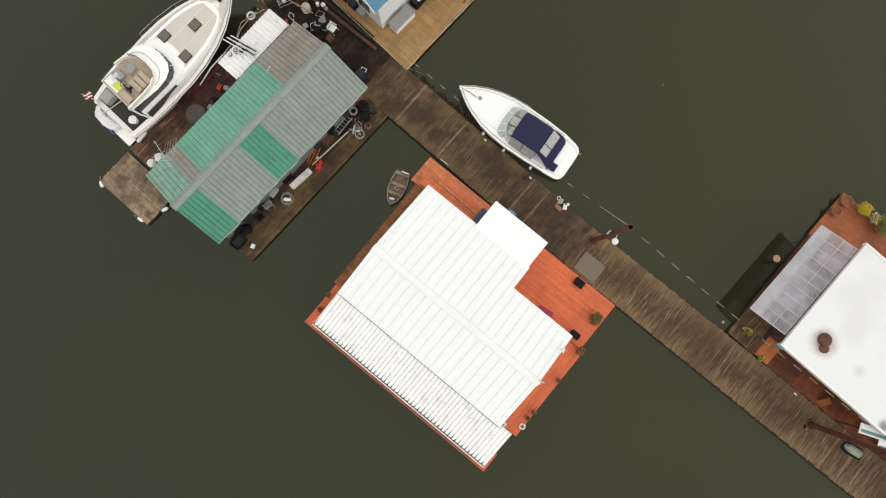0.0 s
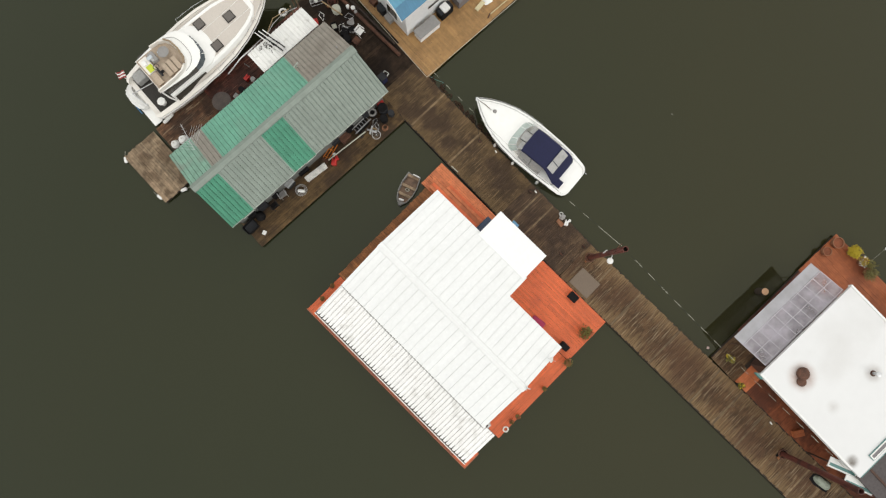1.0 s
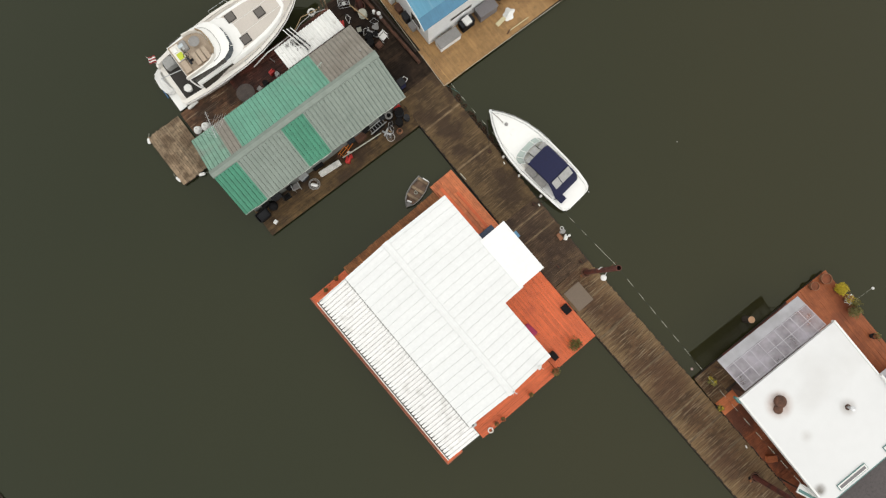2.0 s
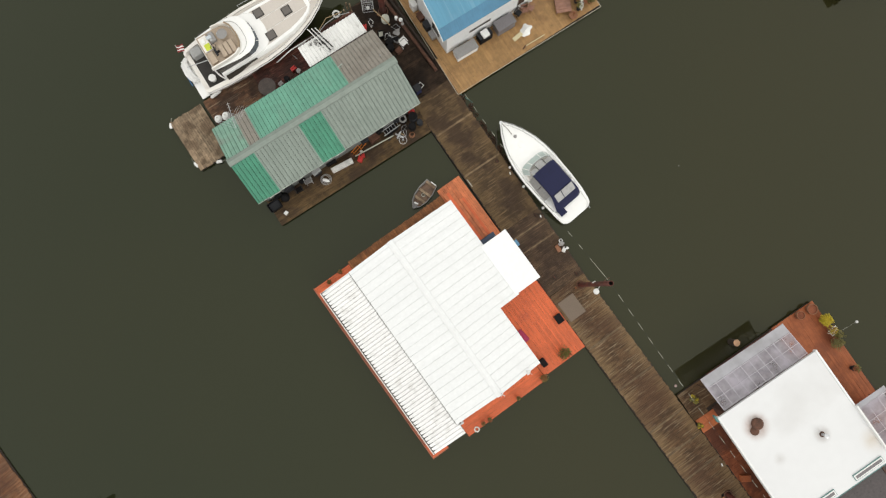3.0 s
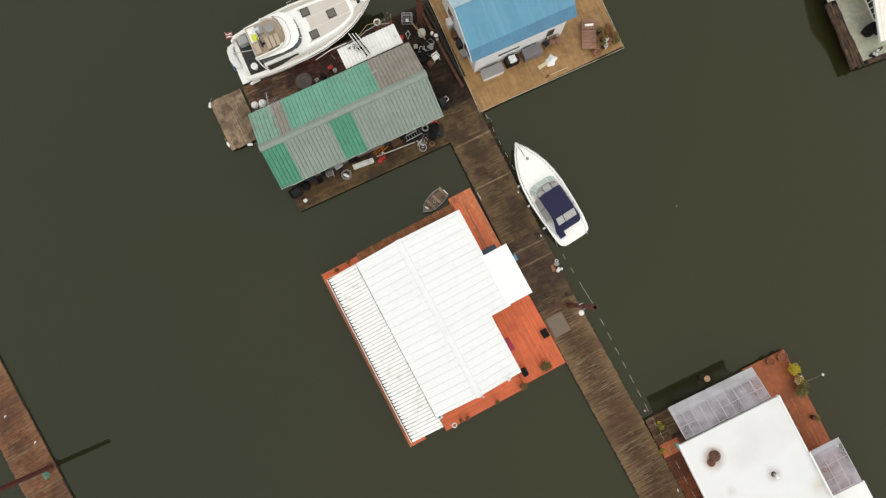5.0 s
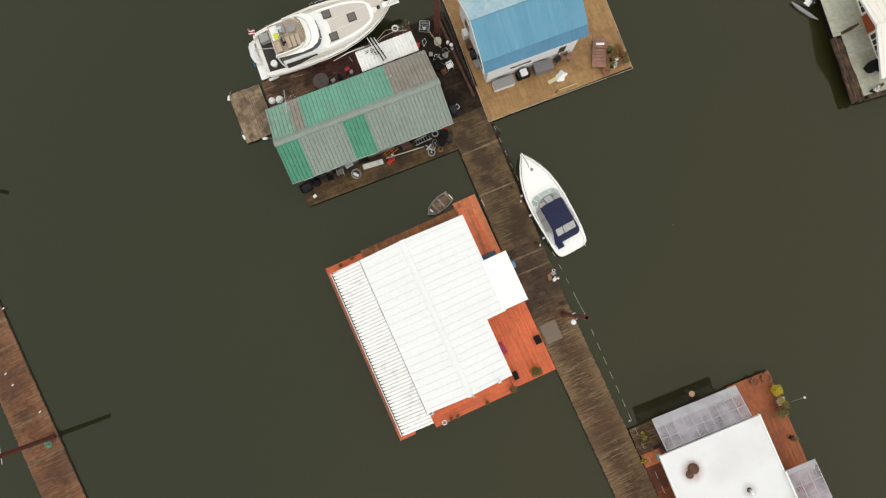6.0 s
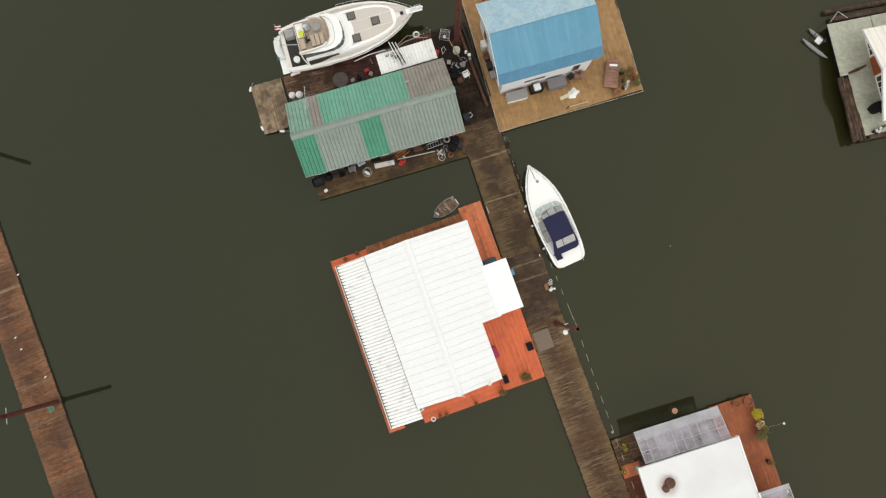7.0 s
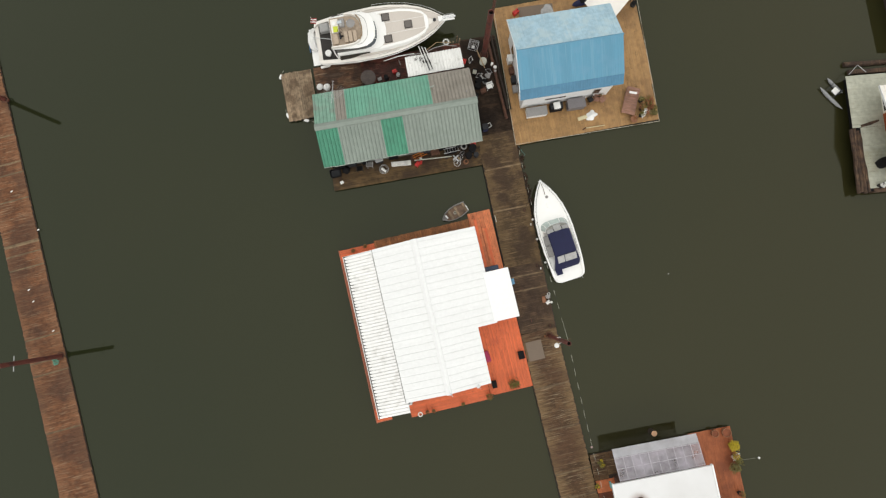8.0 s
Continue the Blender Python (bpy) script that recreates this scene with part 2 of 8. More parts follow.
    "dock_pale": mat("bleached_dock_board", srgb(124, 104, 78), 0.85, var=0.25, scale=2.0, stretch=LONG, rand=0.5, big=0.25, stain=srgb(90, 70, 50), stain_at=0.5, stain_scale=0.9, stain_mix=0.6, mottle=0.3),
    "smoke_blue": mat("blue_grey_smoked_glass", srgb(84, 92, 98), 0.12, var=0.12, scale=1.0, bump=0.0),
    "deck_faded": mat("sun_faded_pinkish_planks", srgb(178, 104, 76), 0.65, var=0.15, scale=1.0, stretch=GRAIN, rand=0.2, big=0.2, stain=srgb(128, 76, 58), stain_at=0.52, stain_scale=0.8, stain_mix=0.5, mottle=0.15),
    "dinghy_sole": mat("wet_brown_boat_boards", srgb(112, 88, 70), 0.7, var=0.3, scale=2.0, stretch=(4, 0.5, 4), big=0.25, mottle=0.35),
    "tender": mat("dirty_pale_green_gelcoat", srgb(158, 166, 150), 0.5, var=0.12, scale=2.0, big=0.2, stain=srgb(96, 104, 92), stain_at=0.5, stain_scale=2.0, stain_mix=0.6),
    "hatch_pane": mat("grey_smoked_hatch", srgb(104, 98, 93), 0.15, var=0.1, scale=2.0, bump=0.0),
    "cowl_tan": mat("tan_flybridge_trim", srgb(150, 130, 104), 0.6, var=0.15, scale=2.0),
    "slate_blue": mat("faded_slate_blue_fabric", srgb(74, 88, 108), 0.85, var=0.15, scale=2.0),
    "roof_grey": mat("faded_grey_green_metal", srgb(136, 147, 138), 0.55, var=0.06, scale=0.8, stretch=(0.5, 3, 1), rand=0.06, big=0.08, bump=0.05, stain=srgb(122, 134, 125), stain_at=0.54, stain_scale=0.5, stain_mix=0.5, mottle=0.07),
    "roof_tan": mat("faded_taupe_metal", srgb(148, 142, 132), 0.55, var=0.06, scale=0.8, stretch=(0.5, 3, 1), rand=0.06, big=0.08, bump=0.05, stain=srgb(128, 120, 110), stain_at=0.54, stain_scale=0.6, stain_mix=0.5, mottle=0.1),
    "roof_pale": mat("faded_pale_green_metal", srgb(124, 162, 144), 0.55, var=0.07, scale=0.8, stretch=(0.5, 3, 1), rand=0.16, big=0.1, bump=0.05, stain=srgb(134, 140, 130), stain_at=0.5, stain_scale=0.7, stain_mix=0.7, mottle=0.12),
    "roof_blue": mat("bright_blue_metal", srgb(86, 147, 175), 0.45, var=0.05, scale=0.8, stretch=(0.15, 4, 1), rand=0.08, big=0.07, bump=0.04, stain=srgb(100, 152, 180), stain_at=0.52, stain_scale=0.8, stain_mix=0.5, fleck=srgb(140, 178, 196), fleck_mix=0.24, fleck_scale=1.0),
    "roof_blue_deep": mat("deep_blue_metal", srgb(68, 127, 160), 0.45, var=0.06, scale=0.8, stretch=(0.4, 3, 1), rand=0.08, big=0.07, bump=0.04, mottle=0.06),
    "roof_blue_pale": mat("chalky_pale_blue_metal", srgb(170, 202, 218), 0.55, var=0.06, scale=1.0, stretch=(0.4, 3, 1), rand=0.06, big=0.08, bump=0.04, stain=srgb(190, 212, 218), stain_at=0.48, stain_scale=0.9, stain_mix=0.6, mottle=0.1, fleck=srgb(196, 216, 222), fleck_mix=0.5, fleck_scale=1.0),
    "grey_cover": mat("grey_vinyl_cover", srgb(124, 120, 122), 0.6, var=0.08, scale=1.0, big=0.08),
    "batten": mat("pale_canopy_batten", srgb(204, 200, 208), 0.6, var=0.08, scale=1.0),
    "snag": mat("rotten_edge_timber", srgb(78, 58, 43), 0.85, var=0.35, scale=1.5, stretch=(4, 0.3, 4), big=0.3, mottle=0.4, stain=srgb(46, 34, 29), stain_at=0.5, stain_scale=0.9, stain_mix=0.7, fleck=srgb(140, 112, 88), fleck_mix=0.5, bump=0.6),
    "gel": mat("white_gelcoat", (0.82, 0.82, 0.80), 0.25, var=0.02, scale=0.5, big=0.02, bump=0.0),
    "gel_cream": mat("cream_gelcoat", (0.75, 0.72, 0.67), 0.3, var=0.03, scale=0.5, big=0.03, bump=0.0),
    "nonskid": mat("beige_nonskid_deck", srgb(212, 204, 195), 0.75, var=0.05, scale=2.0, big=0.06, bump=0.1),
    "teak": mat("beige_vinyl_seating", srgb(184, 166, 146), 0.6, var=0.12, scale=1.5, big=0.1),
    "cockpit": mat("charcoal_cockpit_carpet", srgb(58, 55, 52), 0.9, var=0.25, scale=3.0, big=0.2),
    "navy": mat("navy_canvas", srgb(24, 28, 66), 0.85, var=0.15, scale=2.0, big=0.15, bump=0.2),
    "vinyl": mat("clear_vinyl_window", srgb(168, 168, 166), 0.2, var=0.12, scale=1.0, big=0.15, bump=0.1),
    "dark": mat("black_rubber", srgb(27, 26, 27), 0.85, var=0.3, scale=2.0, spec=0.15),
    "charcoal": mat("charcoal_plastic", srgb(50, 51, 54), 0.7, var=0.25, scale=2.0, spec=0.2),
    "smoke": mat("smoked_acrylic", srgb(62, 58, 52), 0.2, var=0.1, scale=2.0, bump=0.0),
    "steel_rust": mat("rust_red_pile_paint", srgb(98, 50, 40), 0.7, var=0.25, scale=1.5, stretch=(4, 4, 0.5), big=0.2, stain=srgb(60, 36, 32), stain_at=0.52, stain_scale=1.5, stain_mix=0.7),
    "rust": mat("rusted_steel", srgb(92, 60, 44), 0.8, var=0.35, scale=2.0, big=0.2, mottle=0.3),
    "alu": mat("dull_aluminium", (0.55, 0.56, 0.57), 0.4, metal=0.7, var=0.12, scale=2.0),
    "steel": mat("stainless_steel", (0.68, 0.69, 0.70), 0.25, metal=0.9, var=0.05, scale=2.0, bump=0.0),
    "grey": mat("grey_plastic_lid", srgb(150, 148, 146), 0.6, var=0.08, scale=1.0, big=0.08),
    "taupe": mat("taupe_rubber_mat", srgb(122, 107, 93), 0.85, var=0.06, scale=2.0, big=0.06, bump=0.2),
    "white": mat("white_plastic", (0.74, 0.74, 0.72), 0.5, var=0.04, scale=1.0),
    "grey_white": mat("scuffed_grey_white_plastic", (0.56, 0.55, 0.52), 0.6, var=0.15, scale=2.0, big=0.15, mottle=0.2),
    "red": mat("red_plastic", srgb(196, 46, 40), 0.5, var=0.1, scale=1.0),
    "flag_red": mat("dark_red_bunting", srgb(150, 40, 40), 0.85, var=0.2, scale=2.0),
    "orange": mat("orange_paint", srgb(206, 120, 40), 0.5, var=0.12, scale=1.0),
    "blue": mat("blue_plastic", srgb(52, 110, 160), 0.5, var=0.12, scale=1.0),
    "blue_lid": mat("pale_blue_plastic", srgb(96, 150, 186), 0.5, var=0.15, scale=1.0),
    "teal": mat("teal_trim_paint", srgb(96, 140, 136), 0.5, var=0.1, scale=1.0),
    "lime": mat("lime_cloth", srgb(206, 218, 70), 0.8, var=0.1, scale=1.0),
    "pink": mat("magenta_cloth", srgb(168, 52, 88), 0.8, var=0.15, scale=1.0),
    "yellow": mat("pale_yellow_board", srgb(218, 206, 166), 0.7, var=0.08, scale=1.0),
    "terra": mat("terracotta", srgb(150, 104, 76), 0.85, var=0.15, scale=2.0),
    "soil": mat("potting_soil", srgb(52, 40, 32), 0.95, var=0.4, scale=5.0),
    "wood": mat("bare_timber", srgb(172, 148, 112), 0.75, var=0.2, scale=1.2, stretch=GRAIN),
    "patio": mat("weathered_brown_furniture_wood", srgb(150, 110, 92), 0.7, var=0.2, scale=1.2, stretch=GRAIN, rand=0.25, mottle=0.2),
    "faded_pink": mat("sun_bleached_pink_plastic", srgb(206, 176, 172), 0.6, var=0.15, scale=3.0),
    "rope": mat("bleached_rope", srgb(190, 190, 176), 0.9, var=0.2, scale=6.0),
    "peach": mat("peach_pile_cap", srgb(206, 164, 128), 0.7, var=0.1, scale=2.0),
    "leaf_yellow": mat("yellow_autumn_leaf", srgb(204, 182, 40), 0.6, var=0.2, scale=3.0, rand=0.2),
    "leaf_olive": mat("olive_leaf", srgb(112, 104, 44), 0.6, var=0.3, scale=3.0),
    "leaf_red": mat("rust_red_leaf", srgb(146, 88, 52), 0.6, var=0.3, scale=3.0),
    "leaf_green": mat("green_leaf", srgb(112, 104, 60), 0.6, var=0.3, scale=3.0),
}


def glass_material(name, tint, rough=0.08, alpha=0.35):
    """A thin translucent sheet: part see-through, part pale and glossy."""
    m = bpy.data.materials.new(name)
    m.use_nodes = True
    b = m.node_tree.nodes["Principled BSDF"]
    b.inputs["Base Color"].default_value = (*tint, 1)
    b.inputs["Roughness"].default_value = rough
    b.inputs["Alpha"].default_value = alpha
    return m


def sheeting(name, tint, clear, patch):
    """Clouded plastic sheeting: lets some light straight through, scatters the rest both ways, in cloudy patches."""
    m = bpy.data.materials.new(name)
    m.use_nodes = True
    n, l = m.node_tree.nodes, m.node_tree.links
    n.remove(n["Principled BSDF"])
    geom, cloudy, amount = n.new("ShaderNodeNewGeometry"), n.new("ShaderNodeTexNoise"), n.new("ShaderNodeMapRange")
    cloudy.inputs["Scale"].default_value, cloudy.inputs["Detail"].default_value = 0.6, 8.0
    l.new(geom.outputs["Position"], cloudy.inputs["Vector"])
    l.new(cloudy.outputs["Fac"], amount.inputs["Value"])
    amount.inputs["From Min"].default_value, amount.inputs["From Max"].default_value = 0.35, 0.65
    amount.inputs["To Min"].default_value, amount.inputs["To Max"].default_value = 1 - clear - patch, 1 - clear + patch
    diff, trans, both, see, gloss, lot, end = (n.new("ShaderNode" + k) for k in ("BsdfDiffuse", "BsdfTranslucent", "MixShader", "BsdfTransparent", "BsdfGlossy", "MixShader", "MixShader"))
    for node in (diff, trans):
        node.inputs["Color"].default_value = (*tint, 1)
    gloss.inputs["Roughness"].default_value = 0.25
    both.inputs["Fac"].default_value = 0.6
    l.new(diff.outputs[0], both.inputs[1])
    l.new(trans.outputs[0], both.inputs[2])
    l.new(amount.outputs[0], lot.inputs["Fac"])
    l.new(see.outputs[0], lot.inputs[1])
    l.new(both.outputs[0], lot.inputs[2])
    end.inputs["Fac"].default_value = 0.04
    l.new(lot.outputs[0], end.inputs[1])
    l.new(gloss.outputs[0], end.inputs[2])
    l.new(end.outputs[0], n["Material Output"].inputs["Surface"])
    return m


M["poly"] = sheeting("clouded_canopy_sheet", (0.68, 0.645, 0.71), 0.44, 0.34)
M["poly_milky"] = sheeting("milky_canopy_sheet", (0.74, 0.74, 0.77), 0.2, 0.18)
M["shield"] = glass_material("green_tinted_acrylic", (0.60, 0.70, 0.66), 0.1, 0.55)


def water_material():
    m = bpy.data.materials.new("river_water")
    m.use_nodes = True
    n, l = m.node_tree.nodes, m.node_tree.links
    b = n["Principled BSDF"]
    b.inputs["Roughness"].default_value, b.inputs["IOR"].default_value = 0.03, 1.385
    b.inputs["Specular Tint"].default_value = (0.97, 1.0, 0.84, 1)
    tc = n.new("ShaderNodeTexCoord")
    big = n.new("ShaderNodeTexNoise")
    big.inputs["Scale"].default_value, big.inputs["Detail"].default_value = 0.03, 3.0
    l.new(tc.outputs["Object"], big.inputs["Vector"])
    # greener over the shallows to the west, browner in the channel to the east
    reach = n.new("ShaderNodeVectorMath")
    reach.operation = "DOT_PRODUCT"
    reach.inputs[1].default_value = (0.0125, -0.006, 0.0)
    l.new(tc.outputs["Object"], reach.inputs[0])
    lean = n.new("ShaderNodeMath")
    lean.operation = "ADD"
    l.new(reach.outputs["Value"], lean.inputs[0])
    l.new(big.outputs["Fac"], lean.inputs[1])
    ramp = n.new("ShaderNodeValToRGB")
    ramp.color_ramp.elements[0].position, ramp.color_ramp.elements[1].position = 0.15, 0.85
    ramp.color_ramp.elements[0].color = (0.0132, 0.0166, 0.0064, 1)
    ramp.color_ramp.elements[1].color = (0.0212, 0.0202, 0.0072, 1)
    l.new(lean.outputs[0], ramp.inputs["Fac"])
    l.new(ramp.outputs[0], b.inputs["Base Color"])
    rip = n.new("ShaderNodeTexNoise")
    rip.inputs["Scale"].default_value, rip.inputs["Detail"].default_value = 0.9, 4.0
    l.new(tc.outputs["Object"], rip.inputs["Vector"])
    bp = n.new("ShaderNodeBump")
    bp.inputs["Strength"].default_value, bp.inputs["Distance"].default_value = 0.05, 0.05
    l.new(rip.outputs["Fac"], bp.inputs["Height"])
    l.new(bp.outputs[0], b.inputs["Normal"])
    return m


M["water"] = water_material()


def stained_membrane():
    """White roofing with broad grey patches, rusty bleeding round two roof vents, and grey, near-black and tan spots
    elsewhere.
    """
    m = mat("rust_bled_white_membrane", (0.68, 0.685, 0.69), 0.6, var=0.012, scale=0.25, big=0.08, bump=0.05, stain=(0.58, 0.575, 0.57), stain_at=0.52, stain_scale=0.16, stain_mix=0.6)
    n, l = m.node_tree.nodes, m.node_tree.links
    b = n["Principled BSDF"]
    src = b.inputs["Base Color"].links[0].from_socket
    tc = n.new("ShaderNodeTexCoord")
    wob = n.new("ShaderNodeTexNoise")
    wob.inputs["Scale"].default_value, wob.inputs["Detail"].default_value = 1.6, 6.0
    l.new(tc.outputs["Object"], wob.inputs["Vector"])
    for x, y, inner, outer, col, amount in ((-2.35, -2.1, 0.35, 1.15, (0.30, 0.17, 0.12), 0.75), (1.15, -5.05, 0.15, 0.75, (0.30, 0.26, 0.23), 0.6), (-2.26, -4.8, 0.0, 0.6, (0.45, 0.43, 0.41), 0.5), (-3.8, -8.0, 0.1, 0.55, (0.13, 0.11, 0.09), 1.0), (3.9, -7.3, 0.0, 1.2, (0.50, 0.42, 0.32), 0.6)):
        dist = n.new("ShaderNodeVectorMath")
        dist.operation = "DISTANCE"
        dist.inputs[1].default_value = (x, y, 3.7)
        l.new(tc.outputs["Object"], dist.inputs[0])
        fall = n.new("ShaderNodeMapRange")
        fall.interpolation_type = "SMOOTHSTEP"
        fall.inputs["From Min"].default_value, fall.inputs["From Max"].default_value = inner, outer
        fall.inputs["To Min"].default_value, fall.inputs["To Max"].default_value = amount * 1.6, 0.0
        l.new(dist.outputs["Value"], fall.inputs["Value"])
        mul = n.new("ShaderNodeMath")
        mul.operation, mul.use_clamp = "MULTIPLY", True
        l.new(fall.outputs[0], mul.inputs[0])
        l.new(wob.outputs["Fac"], mul.inputs[1])
        mix = n.new("ShaderNodeMixRGB")
        mix.inputs["Color2"].default_value = (*col, 1)
        l.new(mul.outputs[0], mix.inputs["Fac"])
        l.new(src, mix.inputs["Color1"])
        src = mix.outputs[0]
    l.new(src, b.inputs["Base Color"])
    return m


M["membrane_east"] = stained_membrane()


# ---- building blocks ----
def box(bm, x0, y0, z0, x1, y1, z1, bevel=0.0):
    """An upright block between two corners, its edges eased by bevel."""
    vs = [bm.verts.new((x, y, z)) for z in (z0, z1) for x, y in ((x0, y0), (x1, y0), (x1, y1), (x0, y1))]
    fs = [bm.faces.new([vs[i] for i in q]) for q in ((3, 2, 1, 0), (4, 5, 6, 7), (0, 1, 5, 4), (1, 2, 6, 5), (2, 3, 7, 6), (3, 0, 4, 7))]
    if bevel:
        edges = list({e for f in fs for e in f.edges})
        bmesh.ops.bevel(bm, geom=edges, offset=bevel, segments=2, affect="EDGES", profile=0.6)
    return bm


def prism(bm, pts, z0, z1):
    """A flat outline raised from z0 to z1."""
    lo, hi = [bm.verts.new((x, y, z0)) for x, y in pts], [bm.verts.new((x, y, z1)) for x, y in pts]
    bm.faces.new(lo[::-1])
    bm.faces.new(hi)
    for i in range(len(pts)):
        j = (i + 1) % len(pts)
        bm.faces.new((lo[i], lo[j], hi[j], hi[i]))
    bmesh.ops.recalc_face_normals(bm, faces=bm.faces)
    return bm


def loft(bm, rings, closed=True, caps=True):
    """Skin through rings of equal count."""
    rows = [[bm.verts.new(p) for p in r] for r in rings]
    n = len(rows[0])
    for a, b in zip(rows, rows[1:]):
        for i in range(n if closed else n - 1):
            j = (i + 1) % n
            bm.faces.new((a[i], a[j], b[j], b[i]))
    if caps and closed:
        bm.faces.new(rows[0][::-1])
        bm.faces.new(rows[-1])
    bmesh.ops.recalc_face_normals(bm, faces=bm.faces)
    return bm


def lathe(bm, profile, seg=16, cx=0.0, cy=0.0):
    """A turned shape from (radius, height) pairs."""
    return loft(bm, [[(cx + r * math.cos(2 * math.pi * i / seg), cy + r * math.sin(2 * math.pi * i / seg), z) for i in range(seg)] for r, z in profile])


def tube(bm, pts, r=0.02, seg=6, closed=False):
    """A round bar along a line of points."""
    pts = [Vector(p) for p in pts]
    rings = []
    for i, p in enumerate(pts):
        a, b = pts[max(0, i - 1)], pts[min(len(pts) - 1, i + 1)]
        if closed:
            a, b = pts[i - 1], pts[(i + 1) % len(pts)]
        d = (b - a).normalized()
        u = d.cross(Vector((0, 0, 1)) if abs(d.z) < 0.9 else Vector((1, 0, 0))).normalized()
        v = d.cross(u)
        rings.append([p + r * (math.cos(2 * math.pi * k / seg) * u + math.sin(2 * math.pi * k / seg) * v) for k in range(seg)])
    if closed:
        rings.append(rings[0])
    return loft(bm, rings, caps=not closed)


def hoop(bm, cx, cy, z, r, bar=0.03, seg=16):
    return tube(bm, [(cx + r * math.cos(2 * math.pi * k / seg), cy + r * math.sin(2 * math.pi * k / seg), z) for k in range(seg)], bar, 6, True)


def part(name, bm, material, parent, label="", smooth=False, where=None):
    me = bpy.data.meshes.new(name)
    bm.to_mesh(me)
    bm.free()
    me.materials.append(material)
    if smooth:
        me.polygons.foreach_set("use_smooth", [True] * len(me.polygons))
        me.set_sharp_from_angle(angle=radians(40))
    ob = new(name, me)
    ob.parent = parent
    if where is not None:
        ob.matrix_basis = where
    if label:
        ob["label"] = label
    return ob


def thing(name, where, label, category, group="", kind=""):
    return_ob = new(name)
    return_ob.empty_display_size = 0.3
    return_ob.matrix_basis = where
    return tagged(return_ob, label, category, group, kind)


def B():
    return bmesh.new()


def mesh_piece(name, bm, material):
    """Mesh data alone, for pieces that share it."""
    me = bpy.data.meshes.new(name)
    bm.to_mesh(me)
    bm.free()
    me.materials.append(material)
    return me


def place(name, me, parent, where):
    o = bpy.data.objects.new(name, me)
    scene.collection.objects.link(o)
    o.parent, o.matrix_basis = parent, where
    return o


def planks(parent, x0, y0, x1, y1, z, material, width=0.14, along="x", gap=0.012, thick=0.04, name="plank", seed=1, splits=0, overhang=0.0, limit=300, odd=()):
    """A rectangle of boards, each its own piece; past the limit the rest is joined.
    odd: (material, share) of boards renewed or worn differently."""
    rng = random.Random(seed)
    lo, hi, a0, a1 = (y0, y1, x0, x1) if along == "x" else (x0, x1, y0, y1)
    count = max(1, round((hi - lo) / width))
    step = (hi - lo) / count
    made, spare, cache = 0, None, {}
    for i in range(count):
        c = lo + (i + 0.5) * step
        ends = [a0, a1]
        if splits:
            ends = [a0] + sorted(a0 + (a1 - a0) * (k + rng.uniform(0.15, 0.85)) / splits for k in range(splits)) + [a1]
        for s, e in zip(ends, ends[1:]):
            j0, j1 = (rng.uniform(-overhang, overhang) if s == a0 else 0), (rng.uniform(-overhang, overhang) if e == a1 else 0)
            s2, e2 = s + 0.004 + j0, e - 0.004 + j1
            length = round((e2 - s2) / 0.05) * 0.05 if splits else round(e2 - s2, 2)
            mid, dz, skew = (s2 + e2) / 2, rng.uniform(-0.006, 0.006), rng.uniform(-0.25, 0.25)
            made += 1
            where = pose(mid, c, z + dz, 0, 0, skew) if along == "x" else pose(c, mid, z + dz, 0, 0, 90 + skew)
            if made <= limit:
                pick, m = rng.random(), material
                for other, share in odd:
                    if 0 <= pick < share:
                        m = other
                    pick -= share
                if (length, m.name) not in cache:
                    cache[length, m.name] = mesh_piece(name, box(B(), -length / 2, -step / 2 + gap / 2, -thick, length / 2, step / 2 - gap / 2, 0), m)
                place(name, cache[length, m.name], parent, where)
            else:
                spare = spare or B()
                k = len(spare.verts)
                box(spare, -length / 2, -step / 2 + gap / 2, -thick, length / 2, step / 2 - gap / 2, 0)
                spare.verts.ensure_lookup_table()
                bmesh.ops.transform(spare, matrix=where, verts=spare.verts[k:])
    if spare:
        ob = part("boards", spare, material, parent)
        ob["kind"] = "stuff"


def sheet(width, length, ribs, rib_w, rib_h, groove=0.03, depth=0.05):
    """A roofing sheet: x runs down the slope from 0 to length, y across from 0 to width, with ribs along x and a groove
    beside each, added to darken the rib's line.
    """
    prof = [(0.0, 0.0)]
    pitch = width / ribs
    for i in range(ribs):
        c = (i + 0.5) * pitch
        e = c - rib_w / 2
        prof += [(e - groove, 0.0), (e - groove * 0.9, -depth), (e - groove * 0.1, -depth)] if groove else []
        prof += [(e, 0.0), (c - rib_w * 0.28, rib_h), (c + rib_w * 0.28, rib_h), (c + rib_w / 2, 0.0)]
    prof.append((width, 0.0))
    thick = depth + 0.012
    bm = B()
    top = [[bm.verts.new((x, y, z)) for y, z in prof] for x in (0.0, length)]
    for i in range(len(prof) - 1):
        bm.faces.new((top[0][i], top[1][i], top[1][i + 1], top[0][i + 1]))
    low = [[bm.verts.new((x, y, -thick)) for y in (0.0, width)] for x in (0.0, length)]
    bm.faces.new((low[0][0], low[0][1], low[1][1], low[1][0]))
    for e in (0, 1):
        bm.faces.new([*top[e], low[e][1], low[e][0]])
    bm.faces.new((top[0][0], low[0][0], low[1][0], top[1][0]))
    bm.faces.new((top[0][-1], top[1][-1], low[1][1], low[0][1]))
    bmesh.ops.recalc_face_normals(bm, faces=bm.faces)
    return bm


